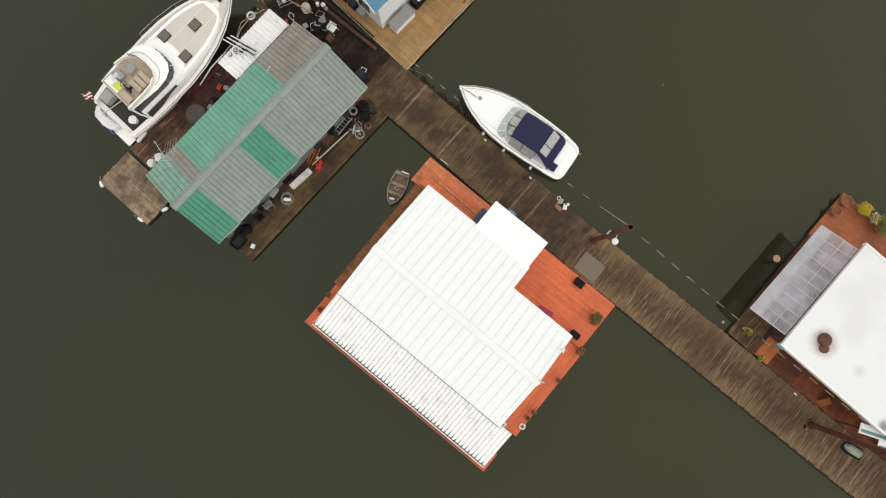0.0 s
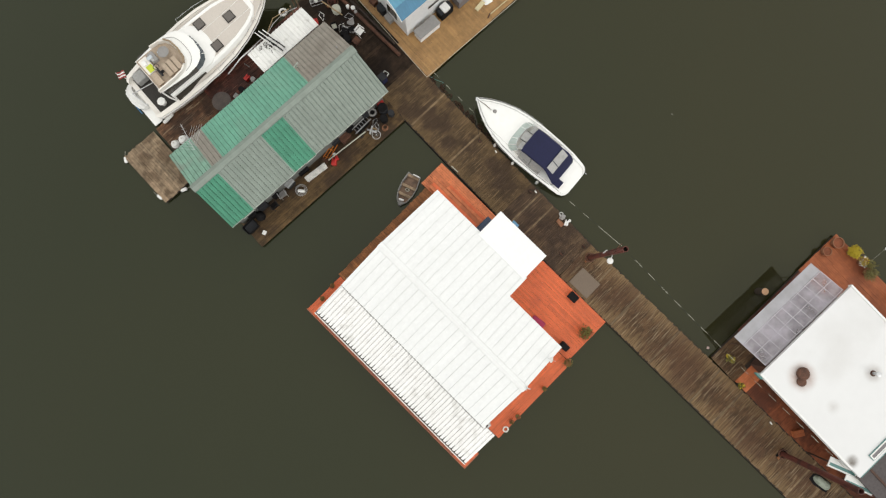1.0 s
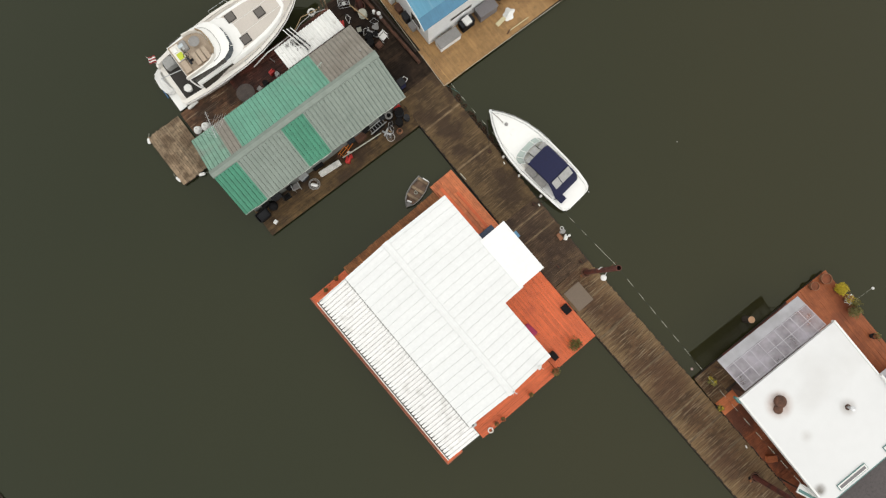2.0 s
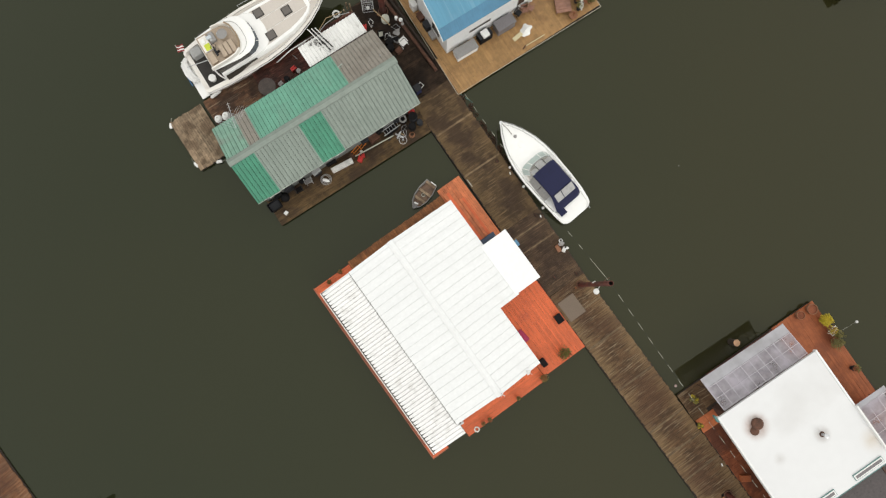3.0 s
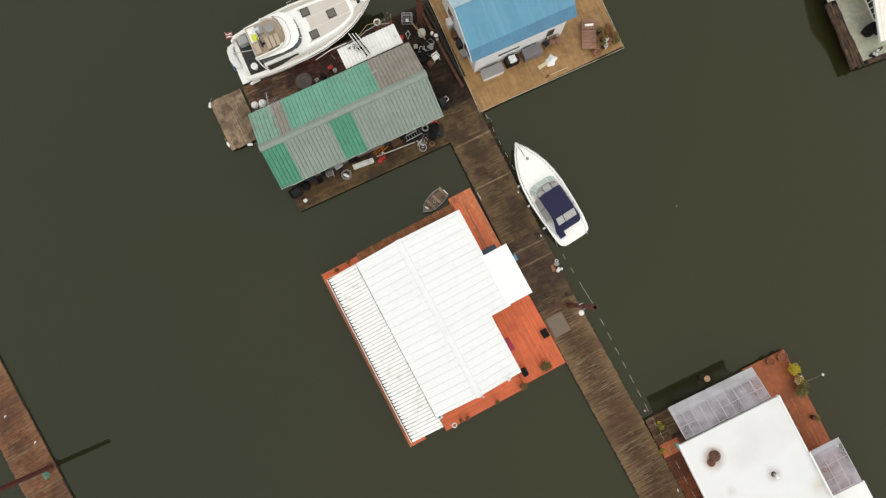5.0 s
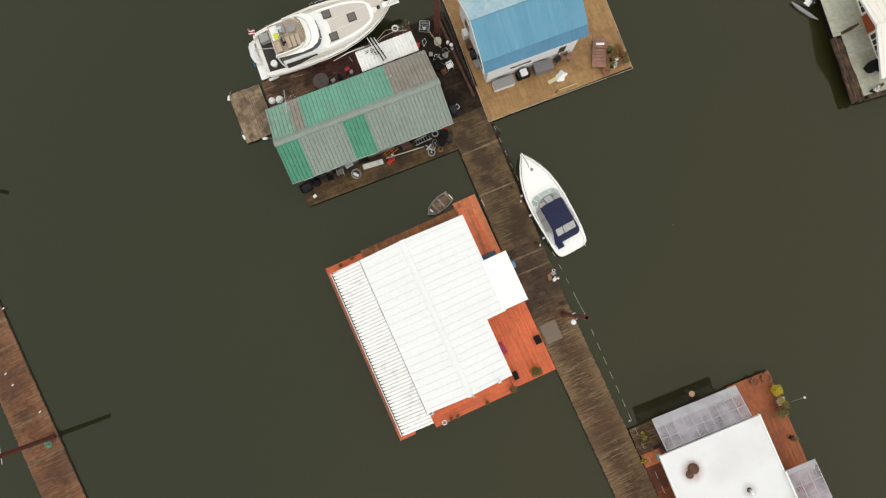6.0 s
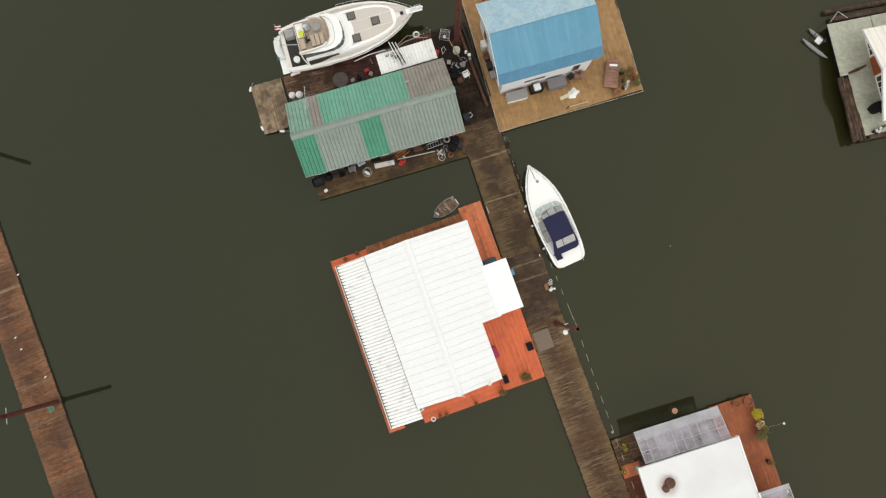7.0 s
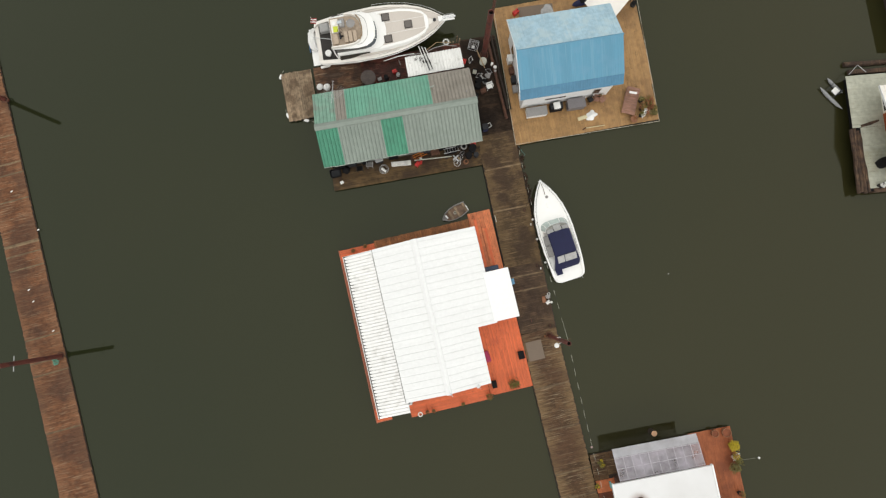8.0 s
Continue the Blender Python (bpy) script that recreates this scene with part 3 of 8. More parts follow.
def slope(parent, ridge, eave_x, eave_z, y0, y1, count, material_of, ribs, rib_w, rib_h, name="roof_panel", turn=0.0, groove=0.03, depth=0.05):
    """Sheets down one slope. In the thing's frame turned by turn degrees: the ridge is at (x, z), the eave at (eave_x, eave_z), from y0 to y1."""
    rx, rz = ridge
    run, drop = eave_x - rx, rz - eave_z
    length = math.hypot(run, drop)
    w = (y1 - y0) / count
    cache = {}
    flip = run < 0
    for i in range(count):
        m = material_of(i)
        if m.name not in cache:
            cache[m.name] = mesh_piece(name, sheet(w, length, ribs, rib_w, rib_h, groove, depth), m)
        pitch = math.degrees(math.atan2(drop, abs(run)))
        y = y0 + (i + 1) * w if flip else y0 + i * w
        place(name, cache[m.name], parent, pose(0, 0, 0, 0, 0, turn) @ pose(rx, y, rz, 0, 0, 180 if flip else 0) @ pose(0, 0, 0, 0, pitch, 0))


def leaves(bm, centre, radius, count, size, rng, flat=0.7):
    """Scattered small leaf blades in an uneven clump."""
    cx, cy, cz = centre
    for _ in range(count):
        d = Vector((rng.gauss(0, 1), rng.gauss(0, 1), rng.gauss(0, 1) * flat)).normalized() * radius * rng.uniform(0.35, 1.0) ** 0.6
        d *= 0.75 + 0.5 * noise.noise(Vector((d.x * 3 + cx, d.y * 3 + cy, d.z * 3)))
        s = size * rng.uniform(0.6, 1.3)
        m = Matrix.Translation((cx + d.x, cy + d.y, cz + d.z)) @ Euler((rng.uniform(-0.9, 0.9), rng.uniform(-0.9, 0.9), rng.uniform(0, 6.3))).to_matrix().to_4x4()
        vs = [bm.verts.new(m @ Vector(p)) for p in ((-s, 0, 0), (0, -s * 0.45, s * 0.15), (s, 0, 0), (0, s * 0.45, s * 0.15))]
        bm.faces.new(vs)
    return bm


# ---- water ----
WATER = 0.32  # the surface, a hand below the beams of the floating walkways
bm = B()
prism(bm, [(-2500, -2500), (2500, -2500), (2500, 2500), (-2500, 2500)], -6.0, WATER)
water = part("water", bm, M["water"], None)
tagged(water, "calm murky olive-green river water", "water", kind="structure")


# ---- docks ----
def dock_section(ax, ay, bx, by, width, material, label, limit, seed, low=0.0):
    """A floating walkway from a to b: cross boards on side beams over log floats."""
    length, ang = math.hypot(bx - ax, by - ay), math.degrees(math.atan2(by - ay, bx - ax)) - 90
    d = thing("floating_dock", pose(ax, ay, -low, 0, 0, ang), label, "dock", kind="structure")
    for s in (-1, 1):
        part("side_beam", box(B(), s * (width / 2 - 0.02) - 0.07, 0.02, 0.22, s * (width / 2 - 0.02) + 0.07, length - 0.02, 0.54, 0.015), M["beam"], d)
        for k in (0.35, 0.8):
            bm = B()
            tube(bm, [(s * k * width / 2, 0.1 + (length - 0.2) * i / 6, 0.06 + 0.04 * math.sin(i * 2.1 + k * 9)) for i in range(7)], 0.28, 8)
            part("float_log", bm, M["log"], d, smooth=True)
    return d, length


DOCKS = []
for a, b, m_key, label, seed in (
        ((8.05, 13.6), (8.25, 1.4), "dock", "weathered brown plank floating walkway beside the cruiser", 3),
        ((8.33, 1.4), (8.45, -4.6), "dock_mid", "damp dark-stained plank floating walkway beside the porch", 7),
        ((8.44, -4.6), (9.83, -34.0), "dock_south", "weathered brown plank floating walkway with silvered edges", 4),
        ((9.83, -34.0), (10.43, -47.0), "dock_south", "weathered brown plank floating walkway", 5),
        ((8.05, 22.7), (8.05, 13.6), "dock_dark", "damp dark plank walkway cluttered with gear", 6)):
    w = 3.32 if a[1] > 2 else 3.17
    d, n = dock_section(*b, *a, w, M[m_key], label, 300, seed)
    DOCKS.append((d, n, w, m_key, seed))

for a, b, label, seed in (((-33.17, -17.5), (-37.57, 33.0), "long red-brown plank floating walkway", 8), ((-32.27, -28.0), (-33.17, -17.5), "red-brown plank floating walkway", 9)):
    d, n = dock_section(*a, *b, 3.2, M["dock_red"], label, 300, seed, 0.12)
    DOCKS.append((d, n, 3.2, "dock_red", seed))
d = thing("side_platform", pose(-39.72, 11.6, -0.12, 0, 0, 5), "red-brown plank platform joined to the long walkway", "dock", kind="structure")
part("frame", box(B(), -2.0, 0, 0.1, 1.9, 16, 0.54, 0.02), M["beam"], d)
PLATFORM = d


def pile(x, y, top, r, label, material, collar=0.34, capped=True):
    """A steel pipe driven into the bed, with a guide hoop at deck level."""
    p = thing("mooring_pile", pose(x, y, 0), label, "pile", "mooring piles")
    bm = B()
    lathe(bm, [(r, -3.0), (r, 1.2), (r * 0.99, top * 0.6), (r, top), (r * 0.8, top), (r * 0.78, top - 0.5)], 20)
    part("pipe", bm, material, p, smooth=True)
    # a black disc set in the pipe for the shade of its hollow
    part("bore", lathe(B(), [(r * 0.76, top - 0.3), (r * 0.76, top - 0.28)], 16), M["dark"], p, "black disc for the shade inside the open pipe")
    bm = B()
    hoop(bm, 0, 0, 0.72, r + 0.12, 0.055, 20)
    part("guide_hoop", bm, M["rust"], p, smooth=True)
    part("guide_block", box(B(), -r - 0.3, -0.09, 0.62, -r - 0.02, 0.09, 0.70, 0.01), M["deck_cedar"], p)
    return p


p = pile(9.30, -5.15, 8.9, 0.17, "tall rust-red steel mooring pile beside the walkway", M["steel_rust"])
bm = B()
tube(bm, [(-0.1, -0.1, 6.4), (-0.48, -0.25, 6.4)], 0.025)
part("bracket", bm, M["alu"], p)
bm = B()
lathe(bm, [(0.02, 6.52), (0.17, 6.48), (0.20, 6.40), (0.17, 6.34), (0.03, 6.30)], 20, -0.50, -0.27)
part("lamp_shade", bm, M["white"], p, "round white lamp head", smooth=True)
part("sign_plate", box(B(), -0.12, 0.14, 4.9, 0.12, 0.19, 5.3, 0.01), M["white"], p, "small white sign plate")
bm = B()
tube(bm, [(-0.45, 0.18, 7.6), (0.45, 0.18, 7.6)], 0.02)
part("cross_bar", bm, M["rust"], p)
p = pile(-33.42, 1.0, 8.0, 0.19, "tall rust-brown steel mooring pile at the far walkway", M["steel_rust"])
part("cross_bar", tube(B(), [(-0.1, -0.6, 6.4), (0.1, 0.6, 6.4)], 0.025), M["alu"], p)
pile(-35.33, 24.9, 7.6, 0.19, "tall rust-brown steel mooring pile at the far walkway", M["steel_rust"])
pile(8.42, 20.95, 8.9, 0.24, "thick rust-red steel mooring pile among the gear", M["steel_rust"])
pile(9.05, 22.3, 9.6, 0.13, "slim dark steel mooring pile", M["rust"])
stub = thing("timber_pile", pose(16.45, -14.98, 0), "short timber pile with a pale cut top beside the canopy", "pile", "mooring piles")
part("trunk", lathe(B(), [(0.25, -3.0), (0.25, 1.28)], 16), M["log"], stub, smooth=True)
part("cut_top", lathe(B(), [(0.25, 1.281), (0.235, 1.31), (0.02, 1.315)], 16), M["peach"], stub, "pale peach sawn top")
p = pile(9.72, -23.9, 8.3, 0.18, "rust-red steel mooring pile beside the walkway", M["steel_rust"])
# a flat black plate on the boards stands for a shaded opening
part("deck_slot", box(B(), -0.42, -0.2, 0.604, 0.3, 0.24, 0.618), M["dark"], p, "dark plate for the shade in a cut-out of the boards")


# brown moss hanging over the walkway's edge by the cruiser
rng = random.Random(77)
bm = B()
for k in range(64):
    f = rng.uniform(0.0, 8.6)
    leaves(bm, (1.68 + 0.34 * rng.random() ** 2, 3.4 + f, 0.40), rng.uniform(0.12, 0.3), 70, 0.045, rng, 0.3)
moss = part("edge_moss", bm, M["moss"], DOCKS[0][0], "ragged brown moss on the board ends")
moss["kind"] = "stuff"


# ---- home with the white roof ----
def ring_walls(parent, pts, z0, z1, material, t=0.14):
    """Upright walls along an outline, each a slab of its own."""
    for (ax, ay), (bx, by) in zip(pts, pts[1:] + pts[:1]):
        length, ang = math.hypot(bx - ax, by - ay), math.degrees(math.atan2(by - ay, bx - ax))
        part("wall", box(B(), 0.001, 0.0, z0, length - t - 0.002, t, z1), material, parent, where=pose(ax, ay, 0, 0, 0, ang))


HA = pose(-0.58, -1.33, 0, 0, 0, 2.63)
DECK_A = thing("wooden_deck", HA, "bright orange stained plank deck round the white-roofed home", "deck", kind="structure")
part("float", prism(B(), [(-6.75, -8.1), (-5.5, -8.1), (-5.5, -7.3), (-3.75, -7.3), (-3.75, -8.3), (3.6, -8.4), (3.6, -8.0), (7.05, -8.0), (7.05, 7.8), (5.9, 7.8), (5.7, 7.35), (-3.6, 7.35), (-6.75, 7.2)], 0.05, 0.545), M["beam"], DECK_A)
for s in ((-6.87, -8.24, -6.80, 7.32), (-6.795, -8.24, -5.45, -8.17), (3.72, -8.20, 7.16, -8.125), (7.175, -8.2, 7.24, -2.1)):
    part("fascia", box(B(), s[0], s[1], 0.22, s[2], s[3], 0.59, 0.01), M["deck_faded"] if s[0] < -6 else M["deck_orange"], DECK_A)
# a two-tier plank bench along the wall
for x0, x1, y1, z, boards in ((5.25, 6.02, 7.3, 1.0, 3), (6.06, 6.5, 6.35, 0.80, 2)):
    bench = part("bench_tier", box(B(), x0 + 0.03, 2.95, 0.605, x1 - 0.05, y1 - 0.05, z - 0.045, 0.01), M["deck_orange_worn"], DECK_A, "orange plank bench")
    wide = (x1 - x0) / boards
    for k in range(boards):
        part("bench_board", box(B(), x0 + k * wide + 0.008, 2.9, z - 0.04, x0 + (k + 1) * wide - 0.008, y1 - 0.06 * (k % 2), z + 0.008 * (k % 2), 0.006), M["deck_orange"] if k % 2 else M["deck_orange_worn"], bench)

home = thing("floating_home", HA, "single-storey floating home with a white ribbed metal roof", "house")
ring_walls(home, [(-5.9, -7.1), (-3.3, -7.1), (-3.3, -6.35), (3.3, -6.35), (3.3, -1.8), (5.0, -1.8), (5.0, 6.15), (-5.9, 6.15)], 0.6, 2.36, M["white_wall"])
white = lambda i: M["white_roof"]
slope(home, (0.0, 3.7), -3.70, 2.9, -6.76, 6.50, 22, white, 1, 0.045, 0.024, groove=0.007, depth=0.014)
slope(home, (0.0, 3.7), 5.36, 2.55, -1.98, 6.50, 14, white, 1, 0.045, 0.024, groove=0.007, depth=0.014)
slope(home, (0.0, 3.7), 3.64, 2.92, -6.76, -1.98, 8, white, 1, 0.045, 0.024, groove=0.007, depth=0.014)
slope(home, (-3.55, 2.83), -6.22, 2.39, -7.62, 6.50, 17, lambda i: M["white_corr"], 3, 0.12, 0.05, "corrugated_panel", groove=0.045, depth=0.05)
bm = B()
loft(bm, [[(-0.24, y, 3.60), (-0.22, y, 3.74), (0.0, y, 3.82), (0.22, y, 3.74), (0.24, y, 3.60), (0.0, y, 3.58)] for y in (-6.80, 6.51)])
part("ridge_cap", bm, M["white_roof"], home)
part("gutter", box(B(), -6.37, -7.65, 2.20, -6.31, 6.52, 2.34, 0.01), M["white"], home)
# a charcoal strip along the gutter's floor
part("gutter_channel", box(B(), -6.30, -7.64, 2.20, -6.23, 6.51, 2.24), M["charcoal"], home, "dark gutter channel")
# uneven grey strips drawing the shadow line where the upper roof steps down
rng = random.Random(41)
for i in range(22):
    y = -6.76 + 13.26 * i / 22
    dx = rng.uniform(-0.02, 0.012)
    part("step_flashing", box(B(), -3.765 + dx, y, 2.81, -3.715, y + 0.598, 2.85, 0.006), M["eave_shade"], home)
# dark wedges in the furrows at the low eave: dirt, with the furrows' shade drawn in
bm = B()
for i in range(51):
    y, n = -7.62 + 14.12 * (i + 0.5) / 51 + 0.085, rng.uniform(0.08, 0.42)
    for half, reach, lift in ((0.028, n, 0.010), (0.045, 0.2, 0.014)):
        down = lambda x: 2.83 - (-3.55 - x) * 0.44 / 2.67 + lift
        vs = [bm.verts.new((x, y + h, down(x))) for x, h in ((-6.22, -half), (-6.22, half), (-6.22 + reach, 0.006), (-6.22 + reach, -0.006))]
        bm.faces.new(vs)
part("eave_grime", bm, M["blackish"], home, "dark wedges in the furrows, dirt and shade together")["kind"] = "stuff"
part("gable_wall", loft(B(), [[(-3.6, y, 2.34), (0, y, 3.60), (5.1, y, 2.34)] for y in (6.02, 6.15)]), M["white_wall"], home)
part("gable_wall", loft(B(), [[(-3.5, y, 2.34), (0, y, 3.60), (3.4, y, 2.34)] for y in (-6.35, -6.22)]), M["white_wall"], home)
porch = part("porch_roof", box(B(), 5.12, -1.88, 2.5, 7.32, 2.42, 2.64, 0.015), M["plaster"], home)
for x, y in ((7.1, -1.7), (7.1, 2.2)):
    part("post", box(B(), x - 0.06, y - 0.06, 0.6, x + 0.06, y + 0.06, 2.498, 0.008), M["white"], home)


# ---- home with the green roof ----
DECK_G = thing("wooden_deck", pose(-0.3, 16.5, 0, 0, 0, -0.4), "worn wine-brown plank deck round the green-roofed home", "deck", kind="structure")
part("float", prism(B(), [(-6.75, -5.45), (6.6, -5.45), (6.6, 6.0), (4.2, 6.0), (4.2, 5.6), (-6.9, 6.0)], 0.0, 0.545), M["beam"], DECK_G)
PLAT_G = thing("side_platform", pose(-8.8, 20.35, 0, 0, 0, 0.5), "silvered grey plank platform at the stern of the yacht", "dock", kind="structure")
part("float", box(B(), -1.33, -2.25, 0.0, 1.33, 2.2, 0.545, 0.02), M["beam"], PLAT_G)

green = thing("floating_home", pose(-0.38, 15.83, 0, 0, 0, -0.5), "floating home with a patchwork green and grey ribbed metal roof", "house")
ring_walls(green, [(-6.6, -2.75), (6.6, -2.75), (6.6, 2.85), (-6.6, 2.85)], 0.6, 3.0, M["grey_wall"])


def south_colour(i):
    return M["roof_green_deep"] if i in (0, 1, 6, 7) else M["roof_grey"]


def north_colour(i):
    return M["roof_pale"] if i < 2 else M["roof_tan"] if i == 2 or i > 10 else M["roof_green"]


G_RIDGE = 4.5
slope(green, (0.0, G_RIDGE), 3.22, 3.15, -6.93, 6.93, 15, lambda i: south_colour(i), 3, 0.05, 0.045, turn=-90, groove=0.012, depth=0.026)
slope(green, (0.0, G_RIDGE), -3.32, 3.15, -6.93, 6.93, 15, lambda i: north_colour(i), 3, 0.05, 0.045, turn=-90, groove=0.012, depth=0.026)
bm = B()
loft(bm, [[(x, -0.30, G_RIDGE - 0.09), (x, -0.26, G_RIDGE - 0.03), (x, 0.0, G_RIDGE + 0.08), (x, 0.26, G_RIDGE - 0.03), (x, 0.30, G_RIDGE - 0.09), (x, 0, G_RIDGE - 0.1)] for x in (-6.98, 6.98)])
part("ridge_cap", bm, M["roof_grey"], green)
rng = random.Random(52)
for i in range(15):
    x, dy = -6.93 + 13.86 * i / 15, rng.uniform(-0.02, 0.025)
    part("drip_edge", box(B(), x, -3.265 + dy, 3.10 + dy, x + 0.922, -3.215 + dy, 3.148 + dy, 0.008), M["roof_edge"], green)
for x in (-6.6, 6.46):
    part("gable_wall", loft(B(), [[(x + dx, -2.75, 2.98), (x + dx, 0, 4.34), (x + dx, 2.85, 2.98)] for dx in (0, 0.14)]), M["grey_wall"], green)
bm = B()
tube(bm, [(3.4, 1.9, 3.3), (3.4, 1.9, 4.08)], 0.05, 10)
tube(bm, [(3.2, 1.87, 4.08), (3.62, 1.93, 4.08)], 0.055, 10)
part("flue_pipe", bm, M["roof_edge"], green, "short pale roof flue with a tee cap", smooth=True)
bm = B()
lathe(bm, [(0.04, 3.4), (0.04, 4.35), (0.06, 4.36), (0.01, 4.4)], 12, 6.2, 0.9)
part("flue_pipe", bm, M["grey"], green, smooth=True)

shed = thing("lean_to_shed", pose(3.72, 20.35, 0), "lean-to shed with a white corrugated roof beside the green home", "shed")
slope(shed, (-0.92, 2.65), 0.98, 2.35, -2.5, 2.5, 6, lambda i: M["shed_corr"], 3, 0.14, 0.035, "corrugated_panel", turn=90, groove=0.04, depth=0.035)
for x in (-2.3, 2.3):
    for y in (-0.7, 0.75):
        part("post", box(B(), x - 0.05, y - 0.05, 0.6, x + 0.05, y + 0.05, 2.3), M["beam"], shed)
# dead leaves and twigs gathered round the poles on the roof
rng = random.Random(63)
bm = B()
for k in range(48):
    y = rng.uniform(-0.75, 0.6)
    leaves(bm, (-0.9 - 0.18 * y + rng.gauss(0, 0.3), y, 2.52 + 0.158 * y), rng.uniform(0.08, 0.22), 12, 0.055, rng, 0.2)
part("leaf_litter", bm, M["blackish"], shed, "dark dead leaves on the corrugated roof")["kind"] = "stuff"
bm = B()
tube(bm, [(-2.4, 0.95, 2.45), (-1.5, 1.0, 2.62), (-0.5, 1.02, 2.6), (0.2, 1.2, 2.75), (1.2, 1.25, 2.8), (2.2, 1.05, 2.6)], 0.03)
part("edge_pipe", bm, M["grey"], shed, "bent grey pipe along the roof edge", smooth=True)

antenna = thing("roof_antenna", pose(-5.45, 18.3, 3.25), "silver multi-rod television antenna on the green roof", "antenna")
bm = B()
tube(bm, [(0, 0, 0), (0, 0, 1.5)], 0.025)
part("mast", bm, M["alu"], antenna)
bm = B()
tube(bm, [(-0.1, -0.6, 1.3), (0.35, 1.3, 1.3)], 0.02)
part("boom", bm, M["alu"], antenna)
for k in range(5):
    f = 0.42 + 0.13 * k
    x, y, h = -0.1 + 0.45 * f, -0.6 + 1.9 * f, 0.2 - 0.02 * k
    part("rod", tube(B(), [(x - h, y + 0.22 * h, 1.32), (x, y, 1.32), (x + h, y - 0.22 * h, 1.32)], 0.006, 5), M["alu"], antenna)
for k in range(5):
    f = 0.11 * k
    x, y, q = -0.1 + 0.45 * f, -0.6 + 1.9 * f, 1.0 - 0.13 * k
    for dx, dy in ((-0.85, 1.0), (1.5, 0.95)):
        part("swept_rod", tube(B(), [(x, y, 1.31), (x + dx * q, y + dy * q, 1.35)], 0.006, 5), M["alu"], antenna)


# ---- home with the blue roof ----
HB = pose(14.7, 18.65, 0, 0, 0, -1.2)
DECK_B = thing("wooden_deck", pose(0, 0, 0), "honey-tan plank deck with white edging round the blue home", "deck", kind="structure")
part("float", prism(B(), [(9.8, 12.35), (22.8, 12.1), (23.2, 25.0), (10.2, 25.1)], 0.0, 0.545), M["beam"], DECK_B)
for a, b in (((9.68, 12.22), (22.92, 11.97)), ((22.92, 11.97), (23.35, 25.2)), ((9.68, 12.22), (10.1, 25.2))):
    ang = math.degrees(math.atan2(b[1] - a[1], b[0] - a[0]))
    part("edge_board", box(B(), 0.0, -0.015, 0.575, math.hypot(b[0] - a[0], b[1] - a[1]), 0.015, 0.615, 0.005), M["edge_paint"], DECK_B, where=pose(*a, 0, 0, 0, ang))
blue = thing("floating_home", HB, "white floating home with a blue ribbed metal roof", "house")
ring_walls(blue, [(-3.9, -3.3), (4.0, -3.3), (4.0, 3.2), (-3.9, 3.2)], 0.6, 4.55, M["white_wall"])
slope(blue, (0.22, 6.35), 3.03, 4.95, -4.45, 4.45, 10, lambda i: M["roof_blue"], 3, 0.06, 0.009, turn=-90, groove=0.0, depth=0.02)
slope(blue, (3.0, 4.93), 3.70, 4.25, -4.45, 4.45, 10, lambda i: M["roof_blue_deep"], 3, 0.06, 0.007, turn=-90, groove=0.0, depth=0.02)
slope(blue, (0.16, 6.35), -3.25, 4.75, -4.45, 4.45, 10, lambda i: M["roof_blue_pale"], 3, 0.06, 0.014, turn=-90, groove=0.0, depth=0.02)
bm = B()
loft(bm, [[(x, -0.28, 6.28), (x, -0.26, 6.35), (x, -0.19, 6.40), (x, -0.09, 6.31)] for x in (-4.5, 4.5)])
part("ridge_cap", bm, M["roof_blue"], blue)
for y in (1.15, 2.25):
    za = lambda v: 6.35 - (v + 0.16) * 1.60 / 3.41 + 0.011
    part("lap_seam", loft(B(), [[(x, y - 0.03, za(y - 0.03)), (x, y + 0.03, za(y + 0.03)), (x, y + 0.03, za(y + 0.03) + 0.004), (x, y - 0.03, za(y - 0.03) + 0.004)] for x in (-4.42, 4.42)]), M["roof_blue_pale"], blue)
for x in (-4.50,):
    for (ya, za), (yb, zb) in (((-0.19, 6.39), (-3.0, 4.97)), ((-3.0, 4.97), (-3.7, 4.27)), ((-0.19, 6.39), (3.25, 4.79))):
        part("rake_trim", loft(B(), [[(x, y, z - 0.16), (x + 0.04, y, z - 0.16), (x + 0.04, y, z + 0.03), (x, y, z + 0.03)] for y, z in ((ya, za), (yb, zb))]), M["white_wall"], blue)
for x in (-3.9, 3.86):
    part("gable_wall", loft(B(), [[(x + dx, -3.3, 4.5), (x + dx, -0.19, 6.12), (x + dx, 3.2, 4.5)] for dx in (0, 0.14)]), M["white_wall"], blue)
for x, w, z0, z1 in ((-0.95, 0.95, 1.95, 2.25), (2.75, 0.32, 1.6, 2.7)):
    win = part("window", box(B(), x - w, -3.335, z0, x + w, -3.302, z1, 0.005), M["grey"], blue, "narrow grey-framed window")
    part("pane", box(B(), x - w + 0.06, -3.350, z0 + 0.06, x + w - 0.06, -3.338, z1 - 0.06), M["smoke"], win)
for y0, y1, z0, z1 in ((-2.4, -1.2, 1.4, 2.6), (0.8, 2.0, 1.4, 2.6)):
    win = part("window", box(B(), -3.935, y0, z0, -3.902, y1, z1, 0.005), M["white"], blue)
    part("pane", box(B(), -3.95, y0 + 0.08, z0 + 0.08, -3.938, y1 - 0.08, z1 - 0.08), M["smoke"], win)

